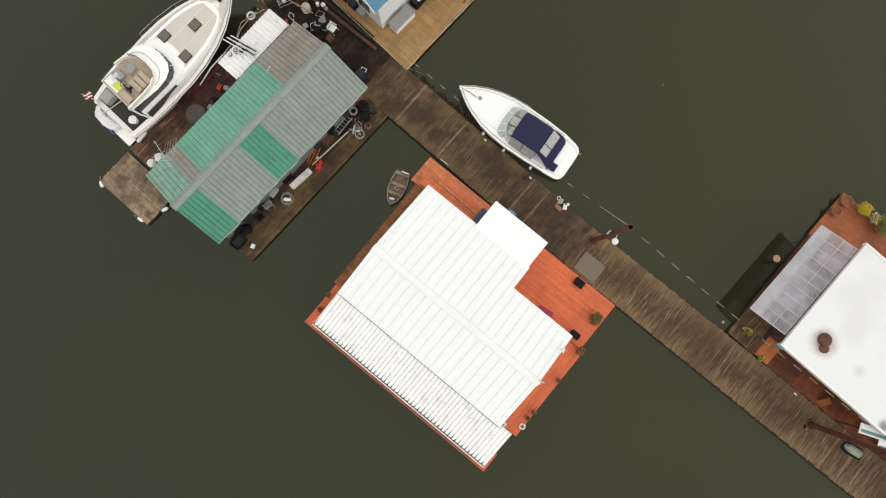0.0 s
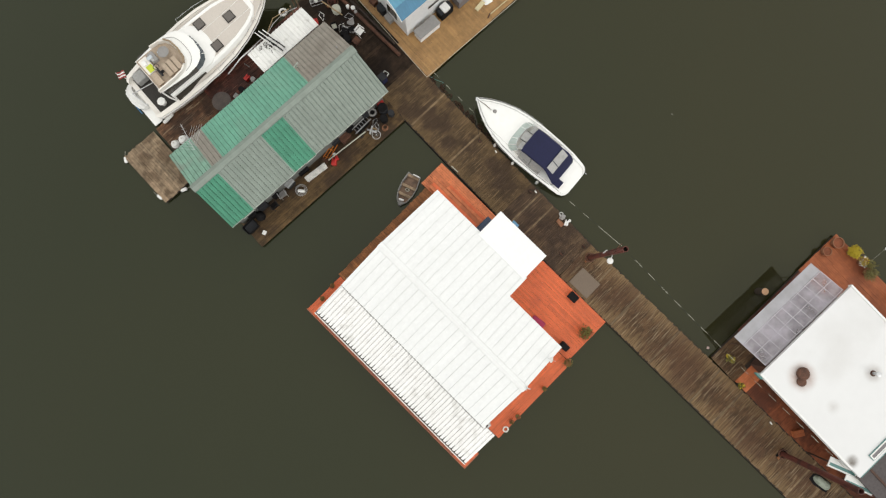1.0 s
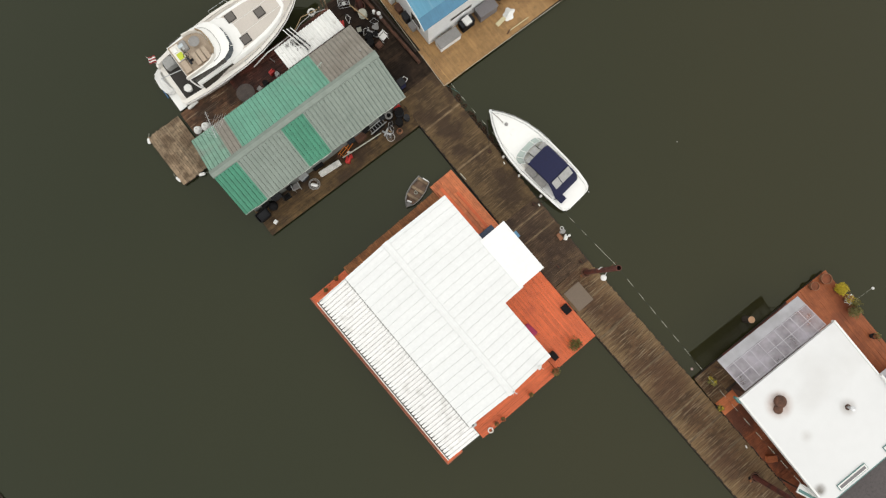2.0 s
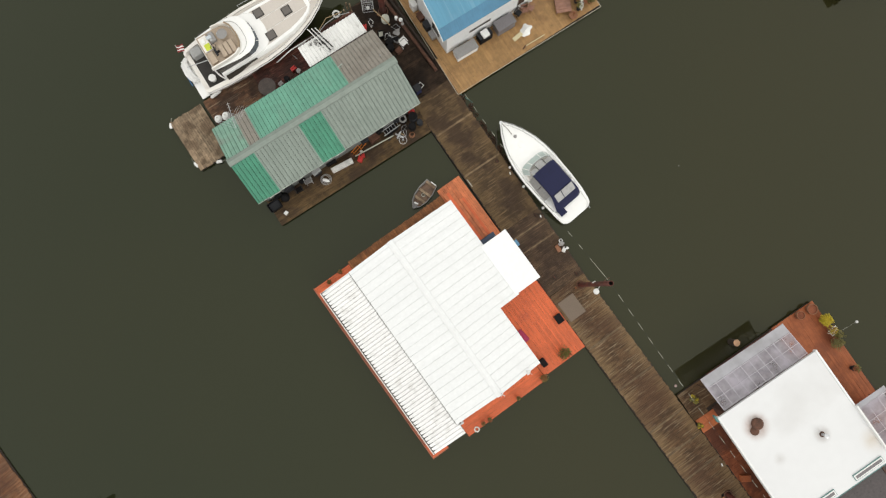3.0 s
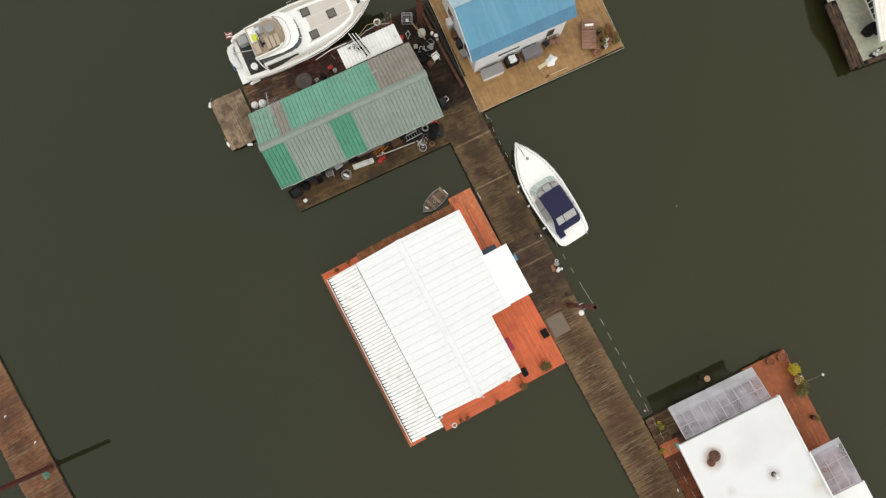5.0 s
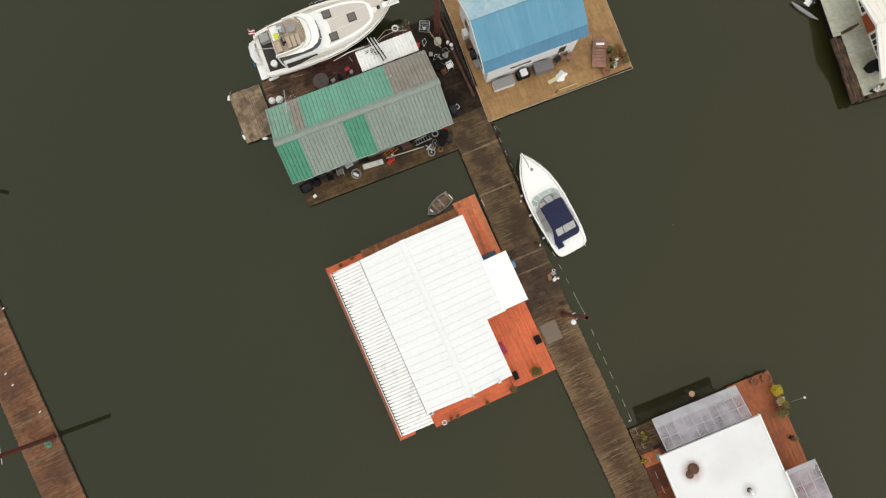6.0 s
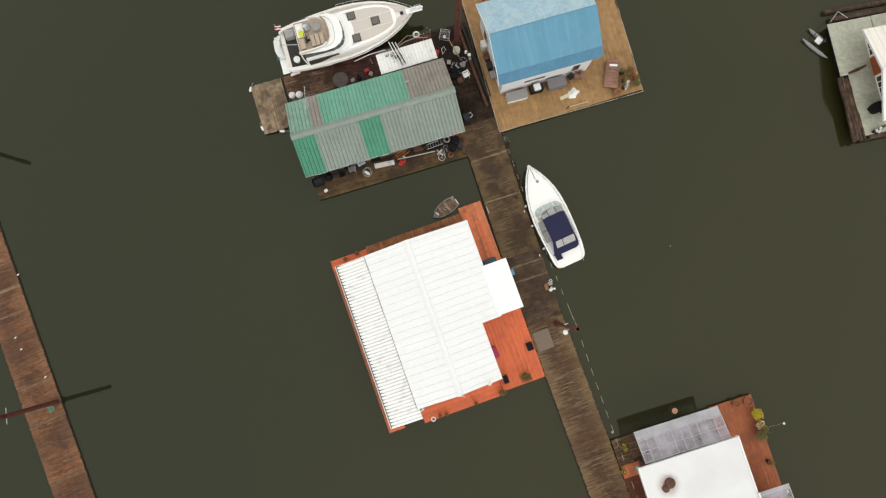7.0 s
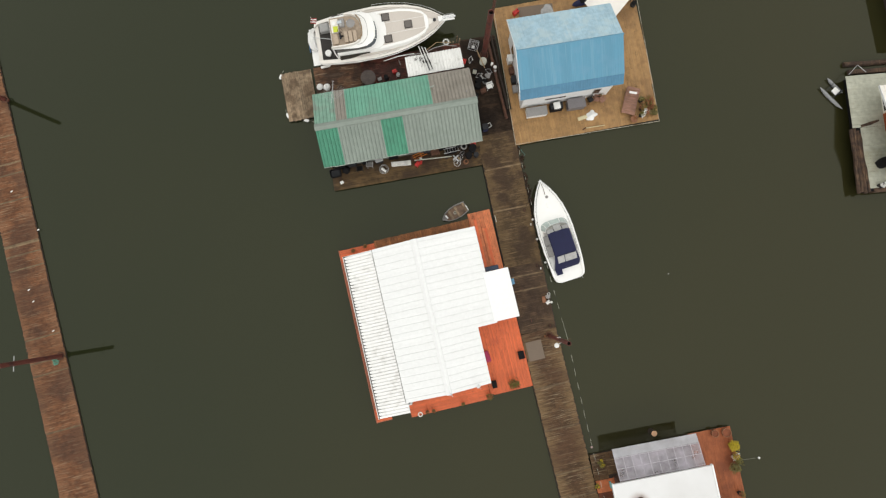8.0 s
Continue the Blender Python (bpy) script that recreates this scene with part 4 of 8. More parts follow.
# ---- home with the flat white roof ----
DECK_E = thing("wooden_deck", pose(0, 0, 0), "faded rust-red plank deck round the flat-roofed home", "deck", kind="structure")
part("float", prism(B(), [(10.75, -40.0), (24.2, -40.0), (23.6, -27.0), (23.0, -15.75), (10.8, -15.95)], 0.0, 0.545), M["beam"], DECK_E)
east = thing("floating_home", pose(15.7, -17.45, 0, 0, 0, 0.3), "floating home with a stained flat white membrane roof", "house")
ring_walls(east, [(-3.3, -16.0), (3.5, -16.0), (3.5, -0.6), (-3.3, -0.6)], 0.6, 3.45, M["brown_wall"])
part("roof", prism(B(), [(-4.18, -9.05), (4.7, -9.05), (4.7, -8.35), (4.18, -8.35), (4.18, -0.2), (-4.18, -0.2)], 3.47, 3.70), M["membrane_east"], east)
for s in ((-4.24, -8.3, -4.10, -0.14), (4.10, -4.7, 4.24, -0.14)):
    part("roof_edge", box(B(), s[0], s[1], 3.42, s[2], s[3], 3.76, 0.02), M["membrane"], east)
part("parapet", box(B(), 4.14, -8.3, 3.42, 4.26, -4.72, 3.98, 0.02), M["membrane"], east, "raised white parapet beside the canopy")
part("edge_trim", box(B(), -4.1, -9.10, 3.60, 4.72, -9.055, 3.72, 0.006), M["teal"], east, "thin teal roof edge trim")
bm = B()
lathe(bm, [(0.40, 3.72), (0.42, 3.86), (0.36, 3.94), (0.10, 3.98), (0.02, 3.98)], 20, -2.2, -1.95)
lathe(bm, [(0.30, 3.705), (0.30, 3.80), (0.05, 3.83)], 16, -2.62, -2.28)
part("turbine_vent", bm, M["rust"], east, "squat rusted roof vent", smooth=True)
bm = B()
lathe(bm, [(0.10, 3.70), (0.10, 4.15), (0.17, 4.17), (0.17, 4.24), (0.02, 4.28)], 14, 1.15, -5.05)
part("flue_pipe", bm, M["alu"], east, "grey flue pipe", smooth=True)
part("flue_flashing", lathe(B(), [(0.2, 3.703), (0.12, 3.73)], 16, 1.15, -5.05), M["rust"], east)
part("rear_roof", box(B(), -4.2, -15.9, 3.2, 4.6, -9.12, 3.38, 0.02), M["speckled"], east, "speckled grey flat roof section")
for x in (-1.6, 2.42):
    sk = part("skylight", box(B(), x - 1.2, -8.86, 3.702, x + 1.2, -8.43, 3.78, 0.012), M["teal"], east, "long slim skylight with a teal and white frame")
    part("frame", box(B(), x - 1.165, -8.825, 3.781, x + 1.165, -8.465, 3.80, 0.006), M["white"], sk)
    part("pane", box(B(), x - 1.08, -8.745, 3.801, x + 1.08, -8.545, 3.81), M["grey_cover"], sk)


def canopy(x0, y0, x1, y1, z0, z1, nx, ny, label, base, strip=0.58):
    """A clouded sheeting canopy on a light grid: posts, rafters, battens, sheets and a milky strip along the eave."""
    c = thing("patio_canopy", pose(0, 0, 0), label, "canopy")
    zz = lambda y: z0 + (z1 - z0) * (y - y0) / (y1 - y0)
    for i in range(nx + 1):
        x = x0 + (x1 - x0) * i / nx
        if i % 3 == 0 or i == nx:
            bm = B()
            loft(bm, [[(x - 0.018, y, zz(y) - 0.07), (x + 0.018, y, zz(y) - 0.07), (x + 0.018, y, zz(y) - 0.01), (x - 0.018, y, zz(y) - 0.01)] for y in (y0, y1)])
            part("rafter", bm, M["batten"], c)
        bm = B()
        loft(bm, [[(x - 0.024, y, zz(y) + 0.014), (x + 0.024, y, zz(y) + 0.014), (x + 0.02, y, zz(y) + 0.03), (x - 0.02, y, zz(y) + 0.03)] for y in (y0, y1 - strip)])
        part("batten", bm, M["batten"], c)
    for j in range(ny):
        y = y0 + 0.05 + (y1 - strip - y0 - 0.1) * j / (ny - 1)
        part("cross_batten", box(B(), x0, y - 0.02, zz(y) + 0.031, x1, y + 0.02, zz(y) + 0.043), M["batten"], c)
    part("eave_beam", box(B(), x0, y1 - 0.05, zz(y1) - 0.16, x1, y1 + 0.01, zz(y1) - 0.075, 0.006), M["brown_wall"], c)
    bm = B()
    loft(bm, [[(x0 - 0.02, y, zz(y) + 0.016), (x1 + 0.02, y, zz(y) + 0.016), (x1 + 0.02, y, zz(y) + 0.03), (x0 - 0.02, y, zz(y) + 0.03)] for y in (y1 - strip, y1 + 0.1)])
    part("milky_strip", bm, M["poly_milky"], c, "milky pale eave strip")
    for i in range(0, nx, 2):
        xa, xb = x0 + (x1 - x0) * i / nx, x0 + (x1 - x0) * min(nx, i + 2) / nx
        bm = B()
        loft(bm, [[(xa - 0.03, y, zz(y)), (xb + 0.02, y, zz(y)), (xb + 0.02, y, zz(y) + 0.012), (xa - 0.03, y, zz(y) + 0.012)] for y in (y0 - 0.05, y1 + 0.1)])
        part("clear_sheet", bm, M["poly"], c)
    for x in base:
        part("post", box(B(), x - 0.02, y1 - 0.93, 0.6, x + 0.02, y1 - 0.89, zz(y1 - 0.9) - 0.01), M["brown_wall"], c)
    return c


canopy(12.28, -17.62, 19.45, -15.28, 3.3, 2.7, 10, 3, "lean-to patio canopy of hazy clear sheeting on a pale grid", (12.45, 14.8, 17.2, 19.3))
canopy(20.35, -26.2, 22.95, -22.8, 2.8, 2.65, 3, 4, "small patio canopy of hazy clear sheeting", (20.6, 22.7), 0.25)
part("roof_shelf", box(B(), 20.35, -31.0, 2.55, 23.2, -26.35, 2.7, 0.02), M["membrane"], None)
tagged(bpy.data.objects["roof_shelf"], "low white flat roof beside the canopy", "roof", kind="structure")


# ---- barge with the cream cabin ----
HF = pose(39.91, 12.79, WATER, 0, 0, -5.5)
DECK_F = thing("wooden_deck", HF, "pale green painted plank deck of the far barge", "deck", kind="structure")
# float coloured black to carry the dark reflection along the deck's edge
part("float", box(B(), 0.5, -10.6, 0.0, 16, -0.1, 0.875, 0.02), M["dark"], DECK_F, "black float, the dark reflection put in its colour")
for k, (x0, x1, ya, yb, r) in enumerate(((0.0, -0.05, -4.9, -10.7, 0.16), (0.24, 0.2, -4.8, -10.6, 0.18), (0.50, 0.5, -5.05, -10.75, 0.17), (0.68, 0.82, -5.3, -10.65, 0.15))):
    rng = random.Random(60 + k)
    bm = B()
    tube(bm, [(x0 + (x1 - x0) * i / 8 + rng.uniform(-0.05, 0.05), ya + (yb - ya) * i / 8, 0.80 + rng.uniform(-0.04, 0.05)) for i in range(9)], r, 9)
    part("edge_log", bm, M["snag"], DECK_F, "rotten red-brown edge log", smooth=True)
part("edge_log", box(B(), 1.2, -10.7, 0.15, 16, -10.35, 0.96, 0.05), M["snag"], DECK_F)
far = thing("floating_home", HF, "cream floating home with orange siding on the far barge", "house")
ring_walls(far, [(3.0, -9.2), (12, -9.2), (12, -1.9), (3.0, -1.9)], 0.92, 2.45, M["cream_wall"])
for x in (3.0, 11.86):
    part("gable_wall", loft(B(), [[(x + dx, -9.2, 2.43), (x + dx, -5.55, 3.68), (x + dx, -1.9, 2.75)] for dx in (0, 0.14)]), M["cream_wall"], far)
slope(far, (5.55, 3.85), 1.70, 2.92, 1.5, 12.4, 18, lambda i: M["cream_roof"], 1, 0.05, 0.03, turn=-90, groove=0.0, depth=0.02)
slope(far, (5.55, 3.85), 9.62, 2.56, 1.5, 12.4, 18, lambda i: M["cream_roof"], 1, 0.05, 0.03, turn=-90, groove=0.0, depth=0.02)
part("ridge_cap", loft(B(), [[(x, -5.75, 3.82), (x, -5.55, 3.91), (x, -5.35, 3.82)] for x in (1.45, 12.45)]), M["cream_roof"], far)
for y0, z0, y1, z1 in ((-5.55, 3.83, -1.68, 2.90), (-5.55, 3.83, -9.64, 2.54)):
    part("rake_trim", loft(B(), [[(1.44, y, z - 0.15), (1.49, y, z - 0.15), (1.49, y, z + 0.04), (1.44, y, z + 0.04)] for y, z in ((y0, z0), (y1, z1))]), M["white_wall"], far)
part("siding_panel", box(B(), 2.95, -5.35, 0.95, 2.998, -3.75, 2.9), M["door_rust"], far, "burnt-orange siding panel")
for y0, y1, n in ((-3.62, -2.42, 2), (-7.55, -5.5, 4)):
    win = part("window", box(B(), 2.96, y0, 1.05, 2.997, y1, 2.3), M["white"], far, "white-framed window")
    w_pane = (y1 - y0 - 0.08) / n
    for k in range(n):
        part("pane", box(B(), 2.94, y0 + 0.08 + k * w_pane, 1.15, 2.957, y0 + (k + 1) * w_pane, 2.2), M["smoke"], win)
boathouse = thing("boathouse", pose(45.45, 20.6, WATER, 0, 0, -2), "low dark timber boathouse beyond the barge", "house")
part("wall", box(B(), 0.4, -5.2, 0.0, 14, 12, 1.9, 0.02), M["beam"], boathouse)
part("roof", loft(B(), [[(0.35, y, 1.92), (7.2, y, 4.4), (14.2, y, 1.92), (14.2, y, 1.905), (0.35, y, 1.905)] for y in (-5.5, 12.3)]), M["rust"], boathouse)
boom = thing("boom_log", pose(40.66, 14.03, WATER, 0, 0, -6.5), "long dark weathered boom log moored beside the barge", "log")
bm = B()
tube(bm, [(0.8 * i, 0.02 * math.sin(i * 1.7), 0.12) for i in range(16)], 0.24, 10)
part("trunk", bm, M["snag"], boom, smooth=True)
part("low_beam", box(B(), 0.3, -0.95, 0.0, 12, -0.55, 0.3, 0.04), M["snag"], boom)


# ---- boats ----
def hull(stations, draft=0.45, flare=lambda y: 0.86, rake=lambda y: 0.0):
    """A boat's shell with its deck: stations of (y, half beam, sheer height, inner deck height, rim width, crown).
    flare: the waterline's beam as a share of the deck's; rake: how far the stem falls back for each metre down."""
    rings = []
    for y, hb, sheer, zin, rim, crown in stations:
        rim = min(rim, hb * 0.5)
        f = flare(y)
        right = [(hb * f * 0.52, -draft * 0.8), (hb * f, 0.1), (hb * (0.3 + 0.7 * f) if f < 0.8 else hb * 0.97, sheer * 0.6), (hb, sheer), (hb - rim * 0.35, sheer + 0.05), (hb - rim, sheer + 0.03),
                 (max(0.005, hb - rim - 0.03), zin), (max(0.002, (hb - rim) * 0.5), zin + crown * 0.75)]
        pts = [(0, -draft), *right, (0, zin + crown), *[(-x, z) for x, z in right[::-1]]]
        rings.append([(x, y - rake(y) * max(0.0, sheer - 0.1 - z), z) for x, z in pts])
    return loft(B(), rings)


def outline(stations, inset, y0, y1, n=14):
    """Points round the deck's edge, set in by inset, from y0 to y1 and back."""
    ys = [st[0] for st in stations]
    hs = [st[1] for st in stations]
    a = [(max(0.01, float(np.interp(y0 + (y1 - y0) * i / n, ys, hs)) - inset), y0 + (y1 - y0) * i / n) for i in range(n + 1)]
    return a + [(-x, y) for x, y in a[::-1]]


def smooth_box(bm, x0, y0, z0, x1, y1, z1, r=0.08):
    return box(bm, x0, y0, z0, x1, y1, z1, r)


def cruiser():
    b = thing("motor_boat", pose(12.13, -0.41, 0, 0, 0, 7.4), "white sports cruiser with a navy canvas cover beside the walkway", "boat")
    st = [(-0.28, 0.85, 0.72, 0.70, 0.2, 0.02), (-0.22, 1.10, 0.74, 0.71, 0.2, 0.02), (-0.05, 1.32, 0.76, 0.73, 0.2, 0.02), (0.25, 1.43, 0.80, 0.75, 0.2, 0.02), (1.0, 1.52, 0.95, 0.80, 0.22, 0.02), (1.15, 1.52, 1.05, 1.02, 0.25, 0.02), (2.5, 1.60, 1.12, 1.10, 0.3, 0.03),
          (4.2, 1.62, 1.18, 1.17, 0.3, 0.10), (5.4, 1.52, 1.26, 1.27, 0.2, 0.20), (6.4, 1.33, 1.33, 1.34, 0.2, 0.20), (7.3, 1.02, 1.40, 1.41, 0.15, 0.16), (8.1, 0.62, 1.46, 1.47, 0.1, 0.10), (8.6, 0.28, 1.50, 1.51, 0.06, 0.05), (8.85, 0.08, 1.52, 1.53, 0.02, 0.02)]
    part("hull", hull(st, 0.4, rake=lambda y: float(np.interp(y, [5.5, 8.85], [0.0, 0.7]))), M["gel"], b, "glossy white hull and foredeck", smooth=True)
    for s in (-1, 1):
        bm = B()
        tube(bm, [(s * (h + 0.01), y, z - 0.07) for y, h, z, *_ in st[1:]], 0.018)
        part("rub_rail", bm, M["charcoal"], b)
        bm = B()
        tube(bm, [(s * max(0.02, h - 0.09), y, z + 0.42) for y, h, z, *_ in st[7:]] + [(0, 8.9, 1.92)], 0.014)
        for y, h, z, *_ in st[7:13]:
            tube(bm, [(s * (h - 0.09), y, z), (s * (h - 0.09), y, z + 0.42)], 0.012, 5)
        part("bow_rail", bm, M["steel"], b)
        # dark inset line, thicker to port, where the shade is drawn in
        bm = B()
        tube(bm, [(s * (h - 0.17), y, z + 0.055) for y, h, z, *_ in st[5:13]], 0.016 if s < 0 else 0.008, 5)
        part("gunwale_line", bm, M["charcoal"], b, "thin dark gunwale line, port shade drawn in")
    part("bow_pulpit", smooth_box(B(), -0.13, 8.5, 1.52, 0.13, 8.92, 1.58, 0.025), M["gel"], b)
    part("anchor_roller", box(B(), -0.04, 8.65, 1.585, 0.04, 8.98, 1.66, 0.01), M["steel"], b)
    bm = B()
    tube(bm, [(0.0, 8.7, 1.62), (0.05, 8.1, 1.63), (0.02, 7.6, 1.62)], 0.022)
    part("anchor_chain", bm, M["taupe"], b)
    bm = B()
    lathe(bm, [(0.13, 1.55), (0.13, 1.62), (0.09, 1.66), (0.02, 1.67)], 18, 0.12, 7.35)
    part("windlass", bm, M["grey"], b, smooth=True)
    part("deck_hatch", lathe(B(), [(0.27, 1.50), (0.27, 1.555), (0.22, 1.57), (0.02, 1.57)], 24, 0.1, 6.6), M["gel"], b, "round white deck hatch", smooth=True)
    # windshield, and the clear cover behind it
    arc = [radians(a) for a in range(-80, 81, 16)]
    bow_of = lambda a, half, y, reach: (half * math.copysign(abs(math.sin(a)) ** 0.7, a), y + reach * math.cos(a) ** 0.55)
    lo = [(*bow_of(a, 1.26, 4.2, 1.25), 1.27) for a in arc]
    hi = [(*bow_of(a, 1.06, 4.0, 0.85), 1.95) for a in arc]
    for i in range(0, len(arc) - 1, 2):
        q = B()
        loft(q, [[lo[i], lo[i + 1], lo[i + 2], (lo[i + 2][0] * 0.985, lo[i + 2][1] - 0.02, lo[i + 2][2]), (lo[i][0] * 0.985, lo[i][1] - 0.02, lo[i][2])],
                 [hi[i], hi[i + 1], hi[i + 2], (hi[i + 2][0] * 0.985, hi[i + 2][1] - 0.02, hi[i + 2][2]), (hi[i][0] * 0.985, hi[i][1] - 0.02, hi[i][2])]])
        part("windshield_pane", q, M["shield"], b, "green-tinted windshield pane")
        bm = B()
        tube(bm, [lo[i], hi[i]], 0.022, 5)
        part("windshield_post", bm, M["gel"], b)
    bm = B()
    tube(bm, hi, 0.03)
    part("windshield_frame", bm, M["alu"], b)
    dash = B()
    loft(dash, [[(x, y, z) for x in (-w, w) for z in (1.15, zt)][0:1] + [(w, y, 1.15), (w, y, zt), (-w, y, zt)] for y, w, zt in ((3.9, 1.25, 1.35), (4.6, 1.15, 1.42), (5.1, 0.7, 1.36))])
    part("dashboard", dash, M["gel_cream"], b)
    for x0, x1 in ((-0.96, -0.36), (-0.32, 0.32), (0.36, 0.96)):
        bm = B()
        loft(bm, [[(x0, y, z), (x1, y, z), (x1, y, z + 0.015), (x0, y, z + 0.015)] for y, z in ((4.15, 2.2), (4.4 + (0.35 if x0 < 0 < x1 else 0.12), 1.99))])
        part("front_window", bm, M["vinyl"], b, "grey clear-vinyl front window")
    for x in (-0.36, 0.36):
        bm = B()
        tube(bm, [(x, 4.1, 2.24), (x, 4.72, 2.0)], 0.024)
        part("zip_seam", bm, M["dark"], b)
    # navy cover
    bm = B()
    prof = [(-1.0, -0.12), (-0.95, 0.0), (-0.55, 0.09), (0, 0.12), (0.55, 0.09), (0.95, 0.0), (1.0, -0.12)]
    loft(bm, [[(x, y, z + dz) for x, dz in prof] + [(x * 0.97, y, z + dz - 0.03) for x, dz in prof[::-1]] for y, z in ((4.2, 2.16), (3.6, 2.25), (3.0, 2.22), (2.5, 2.25), (2.1, 2.18))])
    part("canopy", bm, M["navy"], b, "taut navy canvas canopy", smooth=True)
    bm = B()
    loft(bm, [[(-w, y, z - 0.1), (-w * 0.9, y, z), (0, y, z + 0.06), (w * 0.9, y, z), (w, y, z - 0.1)] + [(w * 0.95, y, z - 0.14), (-w * 0.95, y, z - 0.14)] for y, w, z in ((2.12, 1.0, 2.17), (1.7, 1.08, 1.95), (1.3, 1.16, 1.6), (1.0, 1.16, 1.15), (0.86, 1.0, 1.0))])
    part("aft_curtain", bm, M["navy"], b, "navy canvas aft curtain", smooth=True)
    for x0, x1 in ((-0.82, -0.22), (-0.16, 0.88)):
        bm = B()
        loft(bm, [[(x0, y, z), (x1, y, z), (x1, y, z + 0.02), (x0, y, z + 0.02)] for y, z in ((2.02, 2.245), (1.44, 1.86))])
        part("aft_window", bm, M["vinyl"], b, "grey clear-vinyl aft window")
    part("cover_flap", smooth_box(B(), -1.12, 0.45, 0.98, -0.55, 1.05, 1.04, 0.015), M["navy"], b)
    for s in (-1, 1):
        for y0, y1 in ((4.1, 3.2), (3.14, 2.2)):
            bm = B()
            loft(bm, [[(s * 1.0, y, 2.06), (s * (1.36 if y < 3.9 else 1.28), y, 1.24), (s * (1.33 if y < 3.9 else 1.25), y, 1.22), (s * 0.97, y, 2.04)] for y in (y0, y1)])
            part("side_window", bm, M["vinyl"], b, "grey clear-vinyl side window")
    bm = B()
    tube(bm, [(1.0, -0.1, 0.8), (1.05, -0.42, 0.7), (1.05, -0.42, 0.3)], 0.02)
    part("swim_ladder", bm, M["steel"], b)
    for y in (1.9, 4.1, 5.9):
        bm = B()
        h = float(np.interp(y, [q[0] for q in st], [q[1] for q in st]))
        lathe(bm, [(0.02, 0.28), (0.08, 0.34), (0.095, 0.5), (0.095, 0.8), (0.07, 0.92), (0.03, 0.98)], 12, -h - 0.11, y)
        f = part("fender", bm, M["white"], b, "white hanging fender", smooth=True)
        bm = B()
        tube(bm, [(-h - 0.13, y, 0.97), (-h + 0.05, y, 1.2)], 0.012, 5)
        part("lanyard", bm, M["rope"], f)
    return b


cruiser()


def round_front(half, y0, y1, y2, n=9):
    """An outline square at the back and rounded at the front."""
    arc = [math.pi * i / (n - 1) for i in range(n)]
    return [(-half, y0), (half, y0)] + [(half * math.copysign(abs(math.cos(a)) ** 0.7, math.cos(a)), y1 + (y2 - y1) * math.sin(a) ** 0.8) for a in arc]


